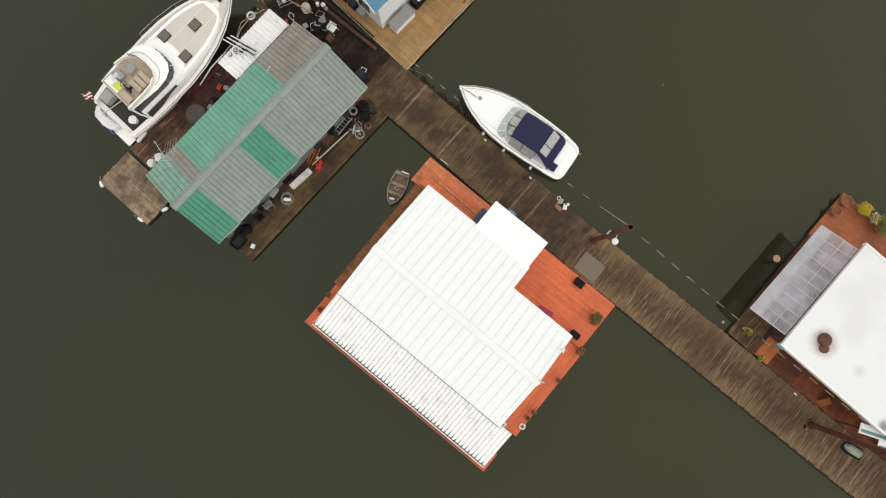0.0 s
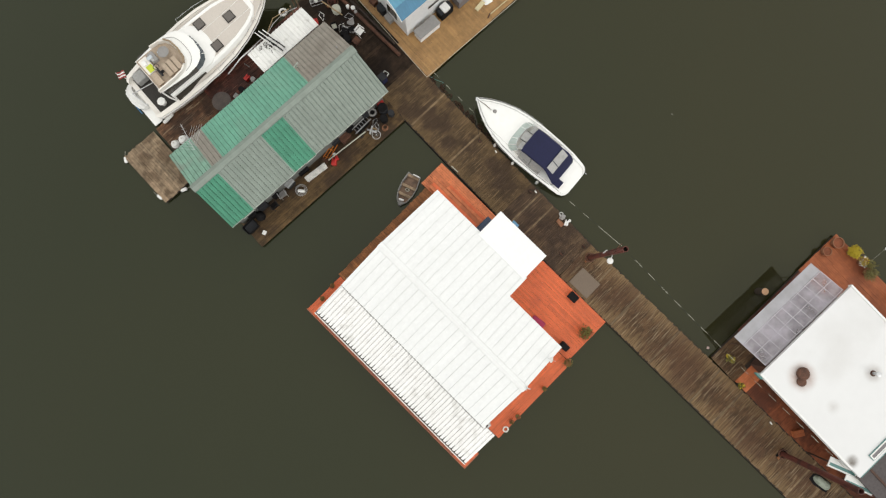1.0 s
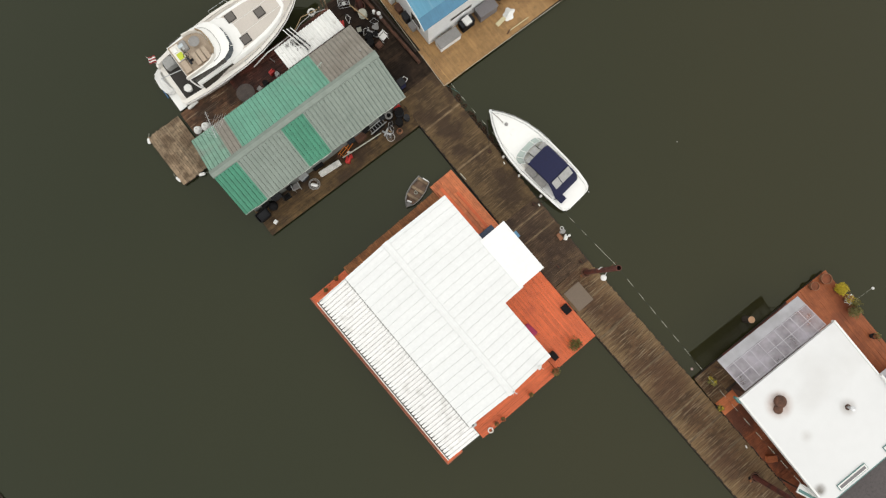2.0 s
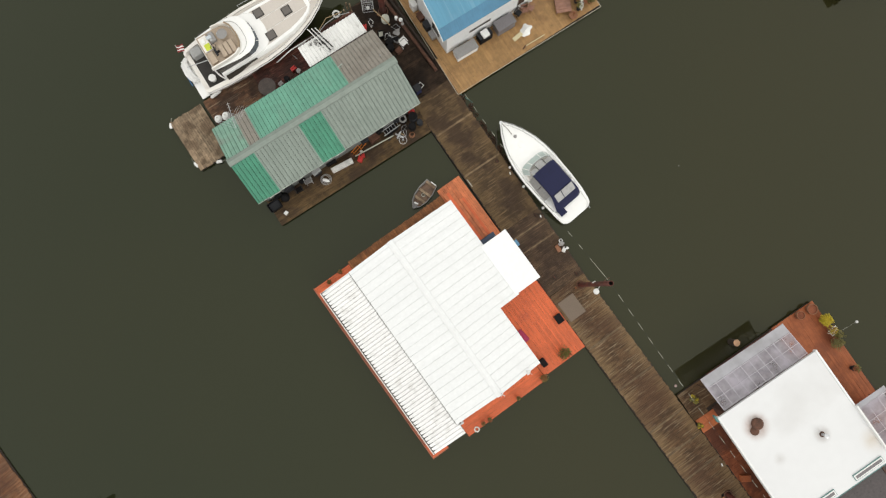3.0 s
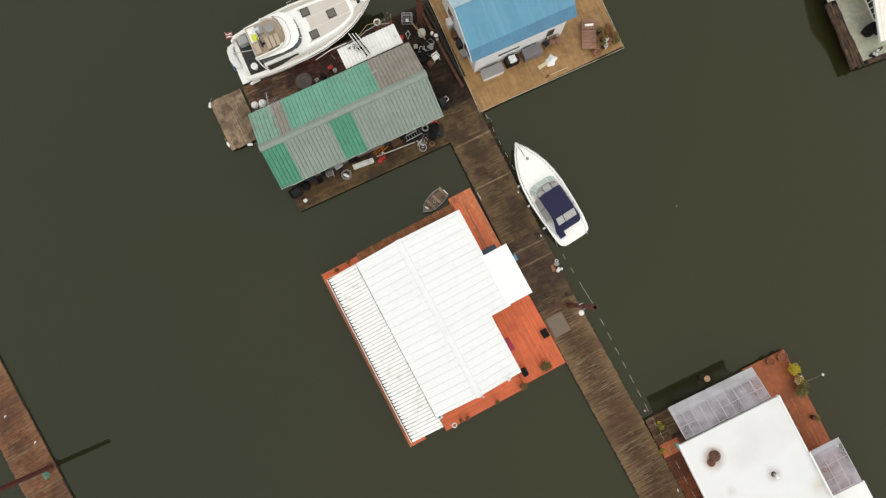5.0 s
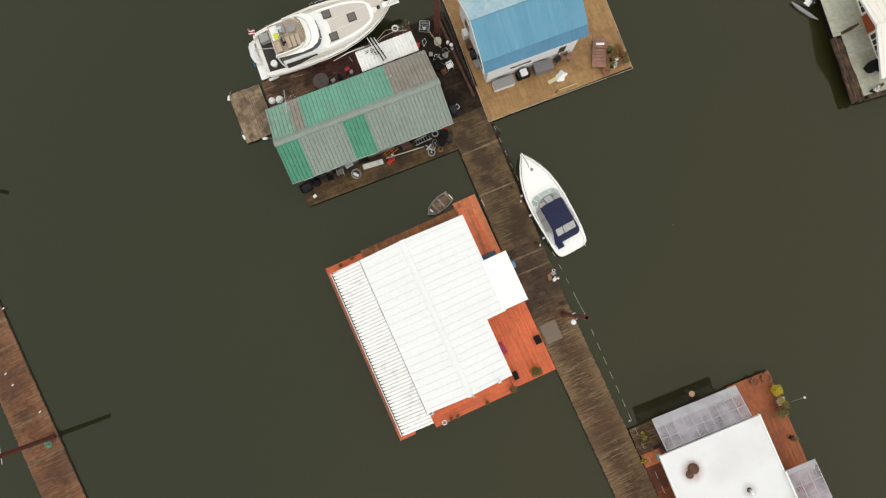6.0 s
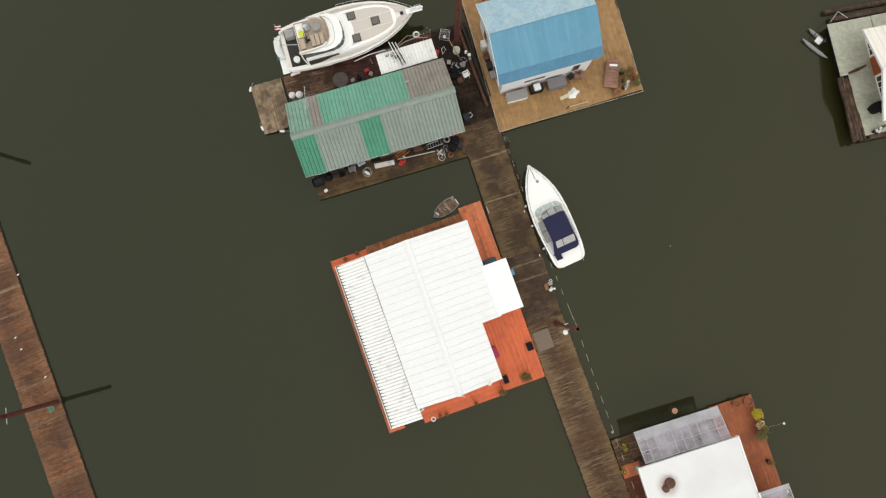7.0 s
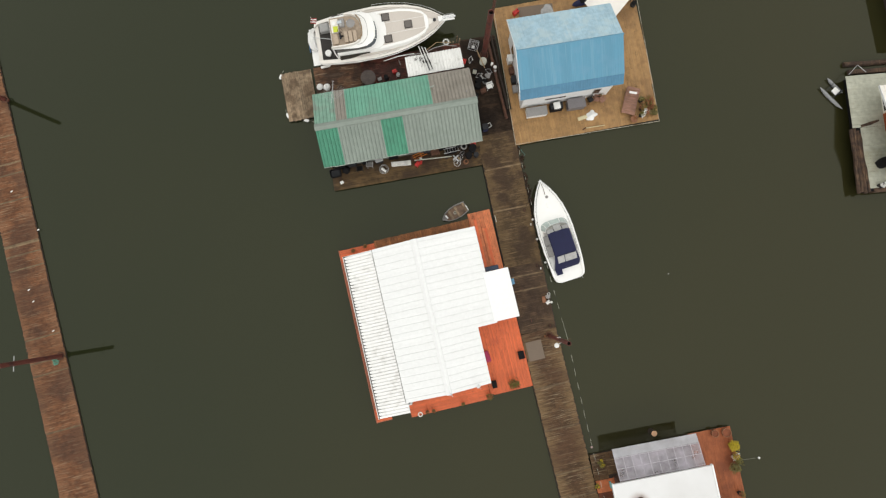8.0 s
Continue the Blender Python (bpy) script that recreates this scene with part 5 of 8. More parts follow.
def yacht():
    b = thing("motor_yacht", pose(-6.9, 24.56, 0, 0, 0, -91.3), "cream flybridge motor yacht with three deck hatches, moored at the platform", "boat")
    st = [(0.5, 1.75, 1.25, 0.95, 0.28, 0.0), (0.75, 1.98, 1.32, 0.95, 0.3, 0.0), (2.25, 2.2, 1.42, 0.95, 0.36, 0.0), (2.4, 2.22, 1.44, 1.36, 0.4, 0.02), (4.0, 2.34, 1.55, 1.50, 0.3, 0.02), (6.0, 2.38, 1.68, 1.62, 0.2, 0.05),
          (7.5, 2.26, 1.80, 1.75, 0.2, 0.1), (9.0, 1.95, 1.93, 1.88, 0.2, 0.1), (10.2, 1.52, 2.02, 1.97, 0.18, 0.1), (11.2, 0.98, 2.10, 2.05, 0.15, 0.08), (11.9, 0.45, 2.16, 2.12, 0.1, 0.04), (12.3, 0.10, 2.2, 2.18, 0.03, 0.01)]
    part("hull", hull(st, 0.6, lambda y: float(np.interp(y, [0, 5, 8, 12], [0.86, 0.8, 0.45, 0.2])), lambda y: float(np.interp(y, [7.5, 12.3], [0.0, 0.85]))), M["gel_cream"], b, "cream hull and side decks", smooth=True)
    for s in (-1, 1):
        bm = B()
        tube(bm, [(s * (h + 0.02), y, z - 0.14) for y, h, z, *_ in st], 0.045)
        part("rub_rail", bm, M["white"], b)
        bm = B()
        tube(bm, [(s * max(0.12, h - 0.05), y, z + 0.45) for y, h, z, *_ in st[5:]] + [(s * 0.16, 13.1, 2.62)], 0.013)
        for y, h, z, *_ in st[5:]:
            tube(bm, [(s * max(0.12, h - 0.08), y, z), (s * max(0.12, h - 0.05), y, z + 0.45)], 0.011, 5)
        part("guard_rail", bm, M["steel"], b)
    part("bow_pulpit", smooth_box(B(), -0.24, 11.7, 2.2, 0.24, 13.15, 2.28, 0.03), M["gel"], b)
    part("anchor", box(B(), -0.09, 12.1, 2.285, 0.09, 13.25, 2.38, 0.02), M["steel"], b)
    bm = B()
    lathe(bm, [(0.14, 2.12), (0.14, 2.3), (0.08, 2.34), (0.02, 2.35)], 14, 0.0, 11.35)
    part("windlass", bm, M["charcoal"], b, smooth=True)
    # raised foredeck: white rim, beige treads
    rim = [(1.74, 5.2), (1.76, 6.2), (1.73, 7.0), (1.60, 8.6), (1.36, 9.6), (1.02, 10.35), (0.55, 10.75), (0.0, 10.85)]
    loop = rim + [(-x, y) for x, y in rim[-2::-1]]
    bm = B()
    zt = lambda y: 1.92 + 0.055 * (y - 6.0)
    loft(bm, [[(x * 1.06, y + 0.03, zt(y) - 0.28) for x, y in loop], [(x, y, zt(y)) for x, y in loop], [(x * 0.97, y - 0.03, zt(y) + 0.05) for x, y in loop]])
    part("foredeck_trunk", bm, M["gel"], b, "white raised foredeck edge", smooth=True)
    for x0, x1 in ((-1.58, -0.52), (-0.48, 0.48), (0.52, 1.58)):
        bm = B()
        rows = []
        for y in (5.6, 6.7, 7.5, 8.4, 9.2, 9.8, 10.2, 10.45):
            lim = float(np.interp(y, [p[1] for p in rim], [p[0] for p in rim])) - 0.27
            a, c = max(-lim, min(lim, x0)), max(-lim, min(lim, x1))
            z = zt(y) + 0.055 + 0.0
            rows.append([(a, y, z), (c, y, z), (c, y, z + 0.012), (a, y, z + 0.012)])
        loft(bm, rows)
        part("deck_tread", bm, M["nonskid"], b, "beige non-skid deck panel")
    for s in (-1, 1):
        bm = B()
        rows = []
        for y in (3.2, 5.0, 7.0, 8.6, 9.8, 10.8, 11.3, 11.75):
            h = float(np.interp(y, [q[0] for q in st], [q[1] for q in st]))
            z = float(np.interp(y, [q[0] for q in st], [q[3] for q in st])) + 0.10
            inner = 0.1 if y > 10.95 else max(0.3, float(np.interp(y, [p[1] for p in rim], [p[0] for p in rim])) * 1.06 + 0.06) if y > 5.9 else 1.85
            outer = max(inner + 0.05, h - (0.27 if y < 11 else 0.16))
            rows.append([(s * inner, y, z), (s * outer, y, z), (s * outer, y, z + 0.012), (s * inner, y, z + 0.012)])
        loft(bm, rows)
        part("side_tread", bm, M["nonskid"], b)
    for x, y in ((-1.02, 7.05), (0.0, 8.98), (1.0, 7.02)):
        hatch = part("deck_hatch", smooth_box(B(), x - 0.36, y - 0.36, zt(y) + 0.055, x + 0.36, y + 0.36, zt(y) + 0.12, 0.03), M["cockpit"], b, "square smoked deck hatch")
        part("pane", smooth_box(B(), x - 0.29, y - 0.29, zt(y) + 0.121, x + 0.29, y + 0.29, zt(y) + 0.135, 0.005), M["hatch_pane"], hatch)
    # cabin with its dark windows and the flybridge on top
    bm = B()
    cab, brow, sill, head = (round_front(*v) for v in ((1.76, 2.35, 5.2, 7.05), (1.72, 2.35, 5.15, 6.95), (1.58, 2.35, 4.7, 6.12), (1.45, 2.35, 4.4, 5.75)))
    loft(bm, [[(x, y, 1.4) for x, y in cab], [(x, y, 1.98) for x, y in cab], [(x, y, 2.05) for x, y in brow], [(x, y, 2.09) for x, y in sill]])
    part("cabin_front", bm, M["gel"], b, "white curved cabin front", smooth=True)
    glass = B()
    loft(glass, [[(x * 0.99, y, 2.075) for x, y in sill], [(x + 0.1, y, 2.66) for x, y in head]])
    part("cabin_window", glass, M["smoke_blue"], b, "raked wraparound smoked windscreen", smooth=False)
    for x in (-0.85, 0.0, 0.85):
        bm = B()
        y1 = float(np.interp(abs(x), [0, 0.85], [6.12, 6.02]))
        tube(bm, [(x, y1, 2.10), (x * 0.92 + 0.1, y1 - 0.5, 2.67)], 0.025)
        part("mullion", bm, M["gel"], b)
    for s in (-1, 1):
        part("cabin_side", smooth_box(B(), s * 1.48 - 0.09, 2.36, 2.04, s * 1.48 + 0.09, 4.95, 2.8, 0.03), M["smoke"], b, "dark smoked side glazing")
    part("side_window", loft(B(), [[(1.80, y, 1.52), (w, y, 1.50), (w - 0.02, y, 1.56), (1.80, y, 1.86)] for y, w in ((2.5, 2.02), (3.6, 2.04), (4.6, 1.90), (5.2, 1.84))]), M["smoke"], b, "dark smoked side window")
    FLY = pose(0.1, 0, 0.12)
    top = [(-1.42, 2.1), (1.42, 2.1)] + round_front(1.62, 2.1, 4.2, 6.0)[2:]
    bm = B()
    loft(bm, [[(x, y, 2.70) for x, y in top], [(x * 1.02, 1.95 + (y - 1.95) * 1.01, 2.76) for x, y in top], [(x * 0.96, 1.95 + (y - 1.95) * 0.97, 2.86) for x, y in top]])
    part("flybridge_deck", bm, M["gel"], b, "white flybridge moulding", smooth=True, where=FLY)
    well = round_front(1.33, 2.12, 3.5, 4.8)
    bm = B()
    loft(bm, [[(x * k, 3.2 + (y - 3.2) * k, z) for x, y in well[1:]] for k, z in ((1.10, 2.86), (1.08, 3.18), (1.02, 3.20), (1.0, 2.88))], closed=False)
    part("flybridge_coaming", bm, M["gel_cream"], b, smooth=True, where=FLY)
    part("flybridge_floor", prism(B(), [(x * 0.99, 3.2 + (y - 3.2) * 0.99) for x, y in well], 2.87, 2.89), M["teak"], b, "tan flybridge sole", where=FLY)
    bm = B()
    loft(bm, [[(x * k, 3.2 + (y - 3.2) * k, z) for x, y in well[4:-2]] for k, z in ((1.10, 3.20), (1.085, 3.34), (1.03, 3.34), (1.03, 3.20))], closed=False)
    part("flybridge_screen", bm, M["cowl_tan"], b, "low tan-rimmed flybridge windscreen", where=FLY)
    for i in range(3):
        part("seat", smooth_box(B(), 0.12, 3.25 + i * 0.4, 2.895, 1.12, 3.6 + i * 0.4, 3.12, 0.05), M["teak"], b, "beige vinyl bench cushion", where=FLY)
    part("seat", smooth_box(B(), 0.2, 2.3, 2.895, 1.15, 2.75, 3.12, 0.05), M["teak"], b, "beige vinyl bench cushion", where=FLY)
    bm = B()
    lathe(bm, [(0.12, 2.89), (0.1, 3.1), (0.36, 3.15), (0.4, 3.22), (0.3, 3.28), (0.03, 3.29)], 14, -0.45, 4.0)
    part("helm_seat", bm, M["grey"], b, "round pale helm seat", smooth=True, where=FLY)
    part("console", smooth_box(B(), -1.05, 3.0, 2.895, -0.3, 3.45, 3.2, 0.06), M["grey"], b, where=FLY)
    part("towel", smooth_box(B(), -0.42, 2.42, 3.12, 0.1, 2.85, 3.16, 0.015), M["lime"], b, "lime-green folded towel", where=FLY)
    part("locker", smooth_box(B(), -1.1, 2.25, 2.895, 0.12, 2.9, 3.115, 0.05), M["gel_cream"], b, where=FLY)
    bm = B()
    tube(bm, [(0.0, 2.95, 2.9), (0.12, 3.0, 3.3)], 0.04)
    hoop(bm, 0.12, 3.0, 3.32, 0.2, 0.02, 14)
    part("steering_wheel", bm, M["charcoal"], b, where=FLY)
    for k, (x, y, lx, ly, h, m_key) in enumerate(((-0.95, 2.45, 0.36, 0.3, 0.2, "white"), (-0.7, 3.05, 0.25, 0.4, 0.34, "blue_wall"), (-0.15, 3.15, 0.3, 0.22, 0.3, "vinyl"), (-0.95, 3.75, 0.3, 0.34, 0.25, "blue_wall"), (0.55, 2.95, 0.5, 0.16, 0.3, "charcoal"), (0.9, 3.0, 0.14, 0.3, 0.3, "dark"))):
        part("cushion", smooth_box(B(), x - lx / 2, y - ly / 2, 3.10, x + lx / 2, y + ly / 2, 3.10 + h * 0.6, 0.04), M[m_key], b, where=FLY @ pose(0, 0, 0, 0, 0, 6 * (k % 3) - 6))
    bend = lambda a, half, y1, y2: (half * math.copysign(abs(math.cos(a)) ** 0.7, math.cos(a)), y1 + (y2 - y1) * math.sin(a) ** 0.8)
    # a thin grey bar standing for the shade in the moulding's crease
    bm = B()
    tube(bm, [(*bend(radians(10 + 8 * i), 1.42, 3.95, 5.35), 2.868) for i in range(21)], 0.018, 5)
    part("moulding_line", bm, M["grey"], b, where=FLY)
    # after cockpit
    part("cockpit_sole", box(B(), -1.66, 0.85, 0.96, 1.68, 2.3, 0.98), M["cockpit"], b, "charcoal cockpit carpet")
    part("cockpit_sole", box(B(), 1.0, 2.42, 1.44, 1.9, 3.9, 1.455), M["cockpit"], b, "dark side-deck well")
    part("cockpit_seat", smooth_box(B(), -1.62, 1.0, 0.985, -0.85, 1.85, 1.6, 0.12), M["vinyl"], b, "pale grey cockpit seat")
    bm = B()
    lathe(bm, [(0.22, 0.98), (0.24, 1.3), (0.30, 1.34), (0.30, 1.40), (0.03, 1.42)], 8, 1.1, 1.45)
    part("bait_table", bm, M["white"], b, "white octagonal table")
    for s in (-1, 1):
        bm = B()
        tube(bm, [(s * 1.75, 2.3, 1.4), (s * 1.6, 2.15, 1.95), (s * 1.45, 2.1, 2.66)], 0.06)
        part("ladder_post", bm, M["gel"], b)
    bm = B()
    tube(bm, [(-0.2, 0.4, 2.1), (0.65, 2.1, 3.0)], 0.035)
    tube(bm, [(-0.2, 0.4, 2.1), (0.8, 0.55, 1.4)], 0.03)
    part("davit_arm", bm, M["alu"], b)
    part("swim_platform", smooth_box(B(), -1.75, -0.15, 0.42, 1.75, 0.55, 0.52, 0.05), M["gel"], b)
    bm = B()
    loft(bm, [[(x, y0 + dy, z) for dy, z in ((0, 0.55), (0.42, 0.6), (0.5, 0.95), (0.2, 1.1), (-0.05, 0.9))] for x, y0 in ((-1.55, 0.16), (-1.25, -0.16), (-0.4, -0.24), (0.2, -0.1), (0.45, 0.14))])
    part("stowed_dinghy", bm, M["white"], b, "white inflatable dinghy stowed on edge", smooth=True)
    part("dinghy_strap", smooth_box(B(), -0.3, -0.28, 0.6, 0.5, -0.22, 0.75, 0.02), M["blue"], b)
    bm = B()
    tube(bm, [(-1.5, 0.75, 1.3), (-1.75, 0.55, 2.75)], 0.02)
    pole = part("flag_staff", bm, M["white"], b)
    for i in range(5):
        bm = B()
        loft(bm, [[(-1.72 + 0.10 * i + 0.02 * math.sin(k), 0.58 + 0.09 * k - 0.03 * i, 2.7 - 0.05 * k + 0.04 * math.sin(k * 1.7 + i)), (-1.63 + 0.10 * i, 0.58 + 0.09 * k - 0.03 * i, 2.68 - 0.05 * k + 0.04 * math.sin(k * 1.7 + i)),
                          (-1.63 + 0.10 * i, 0.58 + 0.09 * k - 0.03 * i, 2.67 - 0.05 * k + 0.04 * math.sin(k * 1.7 + i))] for k in range(6)])
        part("flag_stripe", bm, M["flag_red"] if i % 2 == 0 else M["white"], pole)
    return b


yacht()


def dinghy():
    b = thing("rowing_boat", pose(4.22, 7.55, WATER - 0.04, 0, 0, 110.7), "small grey wooden rowing boat tied beside the deck", "boat")
    st = [(0.0, 0.48, 0.36, 0.10, 0.06, 0.0), (0.1, 0.50, 0.36, 0.10, 0.06, 0.0), (0.8, 0.62, 0.36, 0.08, 0.06, 0.0), (1.5, 0.58, 0.40, 0.08, 0.06, 0.0), (2.05, 0.40, 0.46, 0.12, 0.06, 0.0), (2.35, 0.14, 0.52, 0.25, 0.05, 0.0), (2.48, 0.03, 0.55, 0.45, 0.01, 0.0)]
    part("hull", hull(st, 0.1), M["grey"], b, "weathered grey painted hull", smooth=True)
    part("sole", prism(B(), outline(st, 0.10, 0.06, 2.1), 0.115, 0.13), M["dinghy_sole"], b, "brown wet floorboards")
    for y, w in ((0.08, 0.2), (0.85, 0.2), (1.5, 0.2)):
        h = float(np.interp(y, [q[0] for q in st], [q[1] for q in st])) - 0.05
        part("thwart", box(B(), -h, y, 0.27, h, y + w, 0.30, 0.006), M["dock_grey"], b)
    part("transom_trim", box(B(), -0.4, -0.01, 0.36, 0.1, 0.05, 0.43, 0.01), M["white"], b, "pale transom trim")
    part("fender", lathe(B(), [(0.01, 0.16), (0.07, 0.2), (0.07, 0.5), (0.02, 0.55)], 10), M["white"], b, "white fender lying in the bow", smooth=True, where=pose(-0.30, 1.95, 0.30, 0, 84, 10))
    bm = B()
    hoop(bm, 0.0, 1.15, 0.16, 0.14, 0.02, 12)
    hoop(bm, 0.02, 1.18, 0.19, 0.1, 0.02, 12)
    part("rope_coil", bm, M["rope"], b)
    return b


dinghy()


def pontoon_craft(x, y, ang):
    b = thing("pontoon_boat", pose(x, y, WATER, 0, 0, ang), "silver-grey twin-pontoon raft with a small seat beside the barge", "boat")
    for s in (-1, 1):
        n, k, slip = 12, *((1.0, -0.42) if s < 0 else (0.68, 0.15))
        bm = B()
        rings = []
        for i in range(n + 1):
            f = i / n
            r = 0.17 * max(0.12, 1 - abs(2 * f - 1) ** 3.5)
            rings.append([(s * 0.55 + r * math.cos(a), slip - 1.4 * k + 2.8 * k * f, 0.1 + 0.12 * abs(2 * f - 1) ** 3 + r * math.sin(a)) for a in [2 * math.pi * q / 12 for q in range(12)]])
        loft(bm, rings)
        part("pontoon", bm, M["pontoon"], b, "silver-grey inflated pontoon", smooth=True)
    bm = B()
    for yy in (-0.5, 0.4):
        tube(bm, [(-0.55, yy, 0.4), (0.55, yy, 0.4)], 0.03)
    part("frame", bm, M["charcoal"], b)
    part("seat", smooth_box(B(), -0.28, -0.45, 0.45, 0.28, 0.1, 0.55, 0.04), M["white"], b)
    part("backrest", smooth_box(B(), -0.28, -0.52, 0.5, 0.28, -0.44, 0.95, 0.03), M["charcoal"], b)
    return b


pontoon_craft(39.02, 11.84, 33)


# ---- overhead cable along the walkway ----
def cable(a, b, sag, dashes, r=0.005):
    """A dark wire with pale dashes added for its broken bright look: (start, end) in metres from a."""
    c = thing("overhead_cable", pose(0, 0, 0), "thin dark cable with added pale dashes strung between piles", "cable", "overhead cables")
    at = lambda f: (a[0] + (b[0] - a[0]) * f, a[1] + (b[1] - a[1]) * f, a[2] + (b[2] - a[2]) * f - 4 * sag * f * (1 - f))
    length = math.dist(a, b)
    part("wire", tube(B(), [at(i / 30) for i in range(31)], r, 5), M["charcoal"], c)
    for s0, s1 in dashes:
        if s1 < length:
            part("sleeve", tube(B(), [at(s0 / length), at((s0 + s1) / 2 / length), at(s1 / length)], 0.0105, 6), M["rope"], c)


cable((8.66, 20.95, 7.92), (9.3, -5.0, 8.8), 2.15, [(24.2, 25.9)] + [(23.1 - 1.05 * k, 23.5 - 1.05 * k) for k in range(13)])
cable((9.3, -5.3, 8.8), (10.1, -23.9, 8.2), 0.5, [(0.7 + 1.08 * k, 1.25 + 1.08 * k) for k in range(17)])


# ---- small things ----
def jug(x, y, z, material, label, ang=0, s=1.0):
    j = thing("fuel_can", pose(x, y, z, 0, 0, ang), label, "fuel can")
    part("body", smooth_box(B(), -0.2 * s, -0.13 * s, 0, 0.2 * s, 0.13 * s, 0.36 * s, 0.04), material, j)
    bm = B()
    tube(bm, [(-0.12 * s, 0, 0.36 * s), (-0.1 * s, 0, 0.43 * s), (0.08 * s, 0, 0.43 * s), (0.1 * s, 0, 0.36 * s)], 0.025 * s)
    part("handle", bm, material, j)
    part("cap", lathe(B(), [(0.045, 0.36 * s), (0.045, 0.42 * s), (0.01, 0.425 * s)], 10, 0.15 * s, 0), M["dark"], j)
    return j


def drum(x, y, z, r, h, material, label, lid=None):
    d = thing("barrel", pose(x, y, z), label, "barrel")
    part("body", lathe(B(), [(r * 0.92, 0), (r, 0.04), (r, h * 0.32), (r * 1.04, h * 0.34), (r, h * 0.36), (r, h * 0.66), (r * 1.04, h * 0.68), (r, h * 0.7), (r, h)], 18), material, d, smooth=True)
    part("lid", lathe(B(), [(r * 1.03, h), (r * 1.03, h + 0.03), (r * 0.9, h + 0.02), (0.02, h + 0.02)], 18), lid or material, d, smooth=True)
    return d


def tub(x, y, z, lx, ly, h, ang, label, material, fill):
    t = thing("storage_tub", pose(x, y, z, 0, 0, ang), label, "tub")
    bm = B()
    ring = lambda k, zz, g=0.0: [(sx * (lx / 2 - g) * k, sy * (ly / 2 - g) * k, zz) for sx, sy in ((-1, -0.8), (-0.85, -1), (0.85, -1), (1, -0.8), (1, 0.8), (0.85, 1), (-0.85, 1), (-1, 0.8))]
    loft(bm, [ring(0.85, 0), ring(0.97, h), ring(1.03, h), ring(1.03, h + 0.03), ring(0.95, h + 0.03, 0.02), ring(0.86, 0.06, 0.02)])
    part("shell", bm, material, t)
    part("filling", loft(B(), [ring(0.86, h * 0.55), ring(0.8, h * 0.62)]), fill, t)
    return t


def chair(x, y, z, ang, label, frame_m, seat_m):
    c = thing("folding_chair", pose(x, y, z, 0, 0, ang), label, "chair", "folding chairs on the decks")
    part("seat", smooth_box(B(), -0.24, -0.22, 0.42, 0.24, 0.22, 0.45, 0.012), seat_m, c)
    part("backrest", smooth_box(B(), -0.24, 0.22, 0.55, 0.24, 0.25, 0.85, 0.012), seat_m, c)
    for sx in (-1, 1):
        bm = B()
        tube(bm, [(sx * 0.25, -0.24, 0), (sx * 0.25, 0.24, 0.5), (sx * 0.25, 0.26, 0.9)], 0.015)
        part("leg", bm, frame_m, c)
        bm = B()
        tube(bm, [(sx * 0.23, 0.26, 0), (sx * 0.23, -0.22, 0.44)], 0.015)
        part("leg", bm, frame_m, c)
        part("armrest", smooth_box(B(), sx * 0.27 - 0.03, -0.2, 0.63, sx * 0.27 + 0.03, 0.22, 0.655, 0.008), frame_m, c)
    return c


def crate(x, y, z, lx, ly, h, ang, label, material, name="crate"):
    c = thing(name, pose(x, y, z, 0, 0, ang), label, name.replace("_", " "))
    for i in range(4):
        f0, f1 = i / 4, (i + 0.9) / 4
        part("slat", box(B(), -lx / 2, -ly / 2 + ly * f0, h - 0.02, lx / 2, -ly / 2 + ly * f1, h, 0.004), material, c)
    for s in (-1, 1):
        part("side", box(B(), -lx / 2, s * (ly / 2 - 0.01) - 0.01, 0, lx / 2, s * (ly / 2 - 0.01) + 0.01, h - 0.021), material, c)
        part("end", box(B(), s * (lx / 2 - 0.01) - 0.01, -ly / 2 + 0.025, 0, s * (lx / 2 - 0.01) + 0.01, ly / 2 - 0.025, h - 0.021), material, c)
    return c


def ring_float(x, y, z, r, label, material, name="life_ring", tilt=0):
    t = thing(name, pose(x, y, z, tilt, 0, 0), label, name.replace("_", " "))
    bm = B()
    hoop(bm, 0, 0, 0.06, r, r * 0.3, 20)
    part("ring", bm, material, t, smooth=True)
    bm = B()
    for k in range(4):
        a = math.pi / 2 * k + 0.4
        tube(bm, [(r * 0.66 * math.cos(a), r * 0.66 * math.sin(a), 0.06 + r * 0.1), (r * math.cos(a), r * math.sin(a), 0.065 + r * 0.31), (r * 1.33 * math.cos(a), r * 1.33 * math.sin(a), 0.06 + r * 0.1)], 0.012, 5)
    part("grab_line", bm, M["rope"], t)
    return t


def ball(x, y, z, r, label, material, name="mooring_buoy"):
    t = thing(name, pose(x, y, z), label, name.replace("_", " "))
    part("float", lathe(B(), [(0.02, 0), (r * 0.7, r * 0.25), (r, r), (r * 0.7, r * 1.72), (r * 0.18, r * 1.98), (r * 0.15, r * 2.15), (0.01, r * 2.17)], 16), material, t, smooth=True)
    bm = B()
    tube(bm, [(r * 0.1 * math.cos(a), 0.0, r * 2.15 + r * 0.12 + r * 0.12 * math.sin(a)) for a in (0, 1.2, 2.4, 3.6, 4.8, 6.0)], 0.012, 5)
    part("eye", bm, M["rope"], t)
    return t


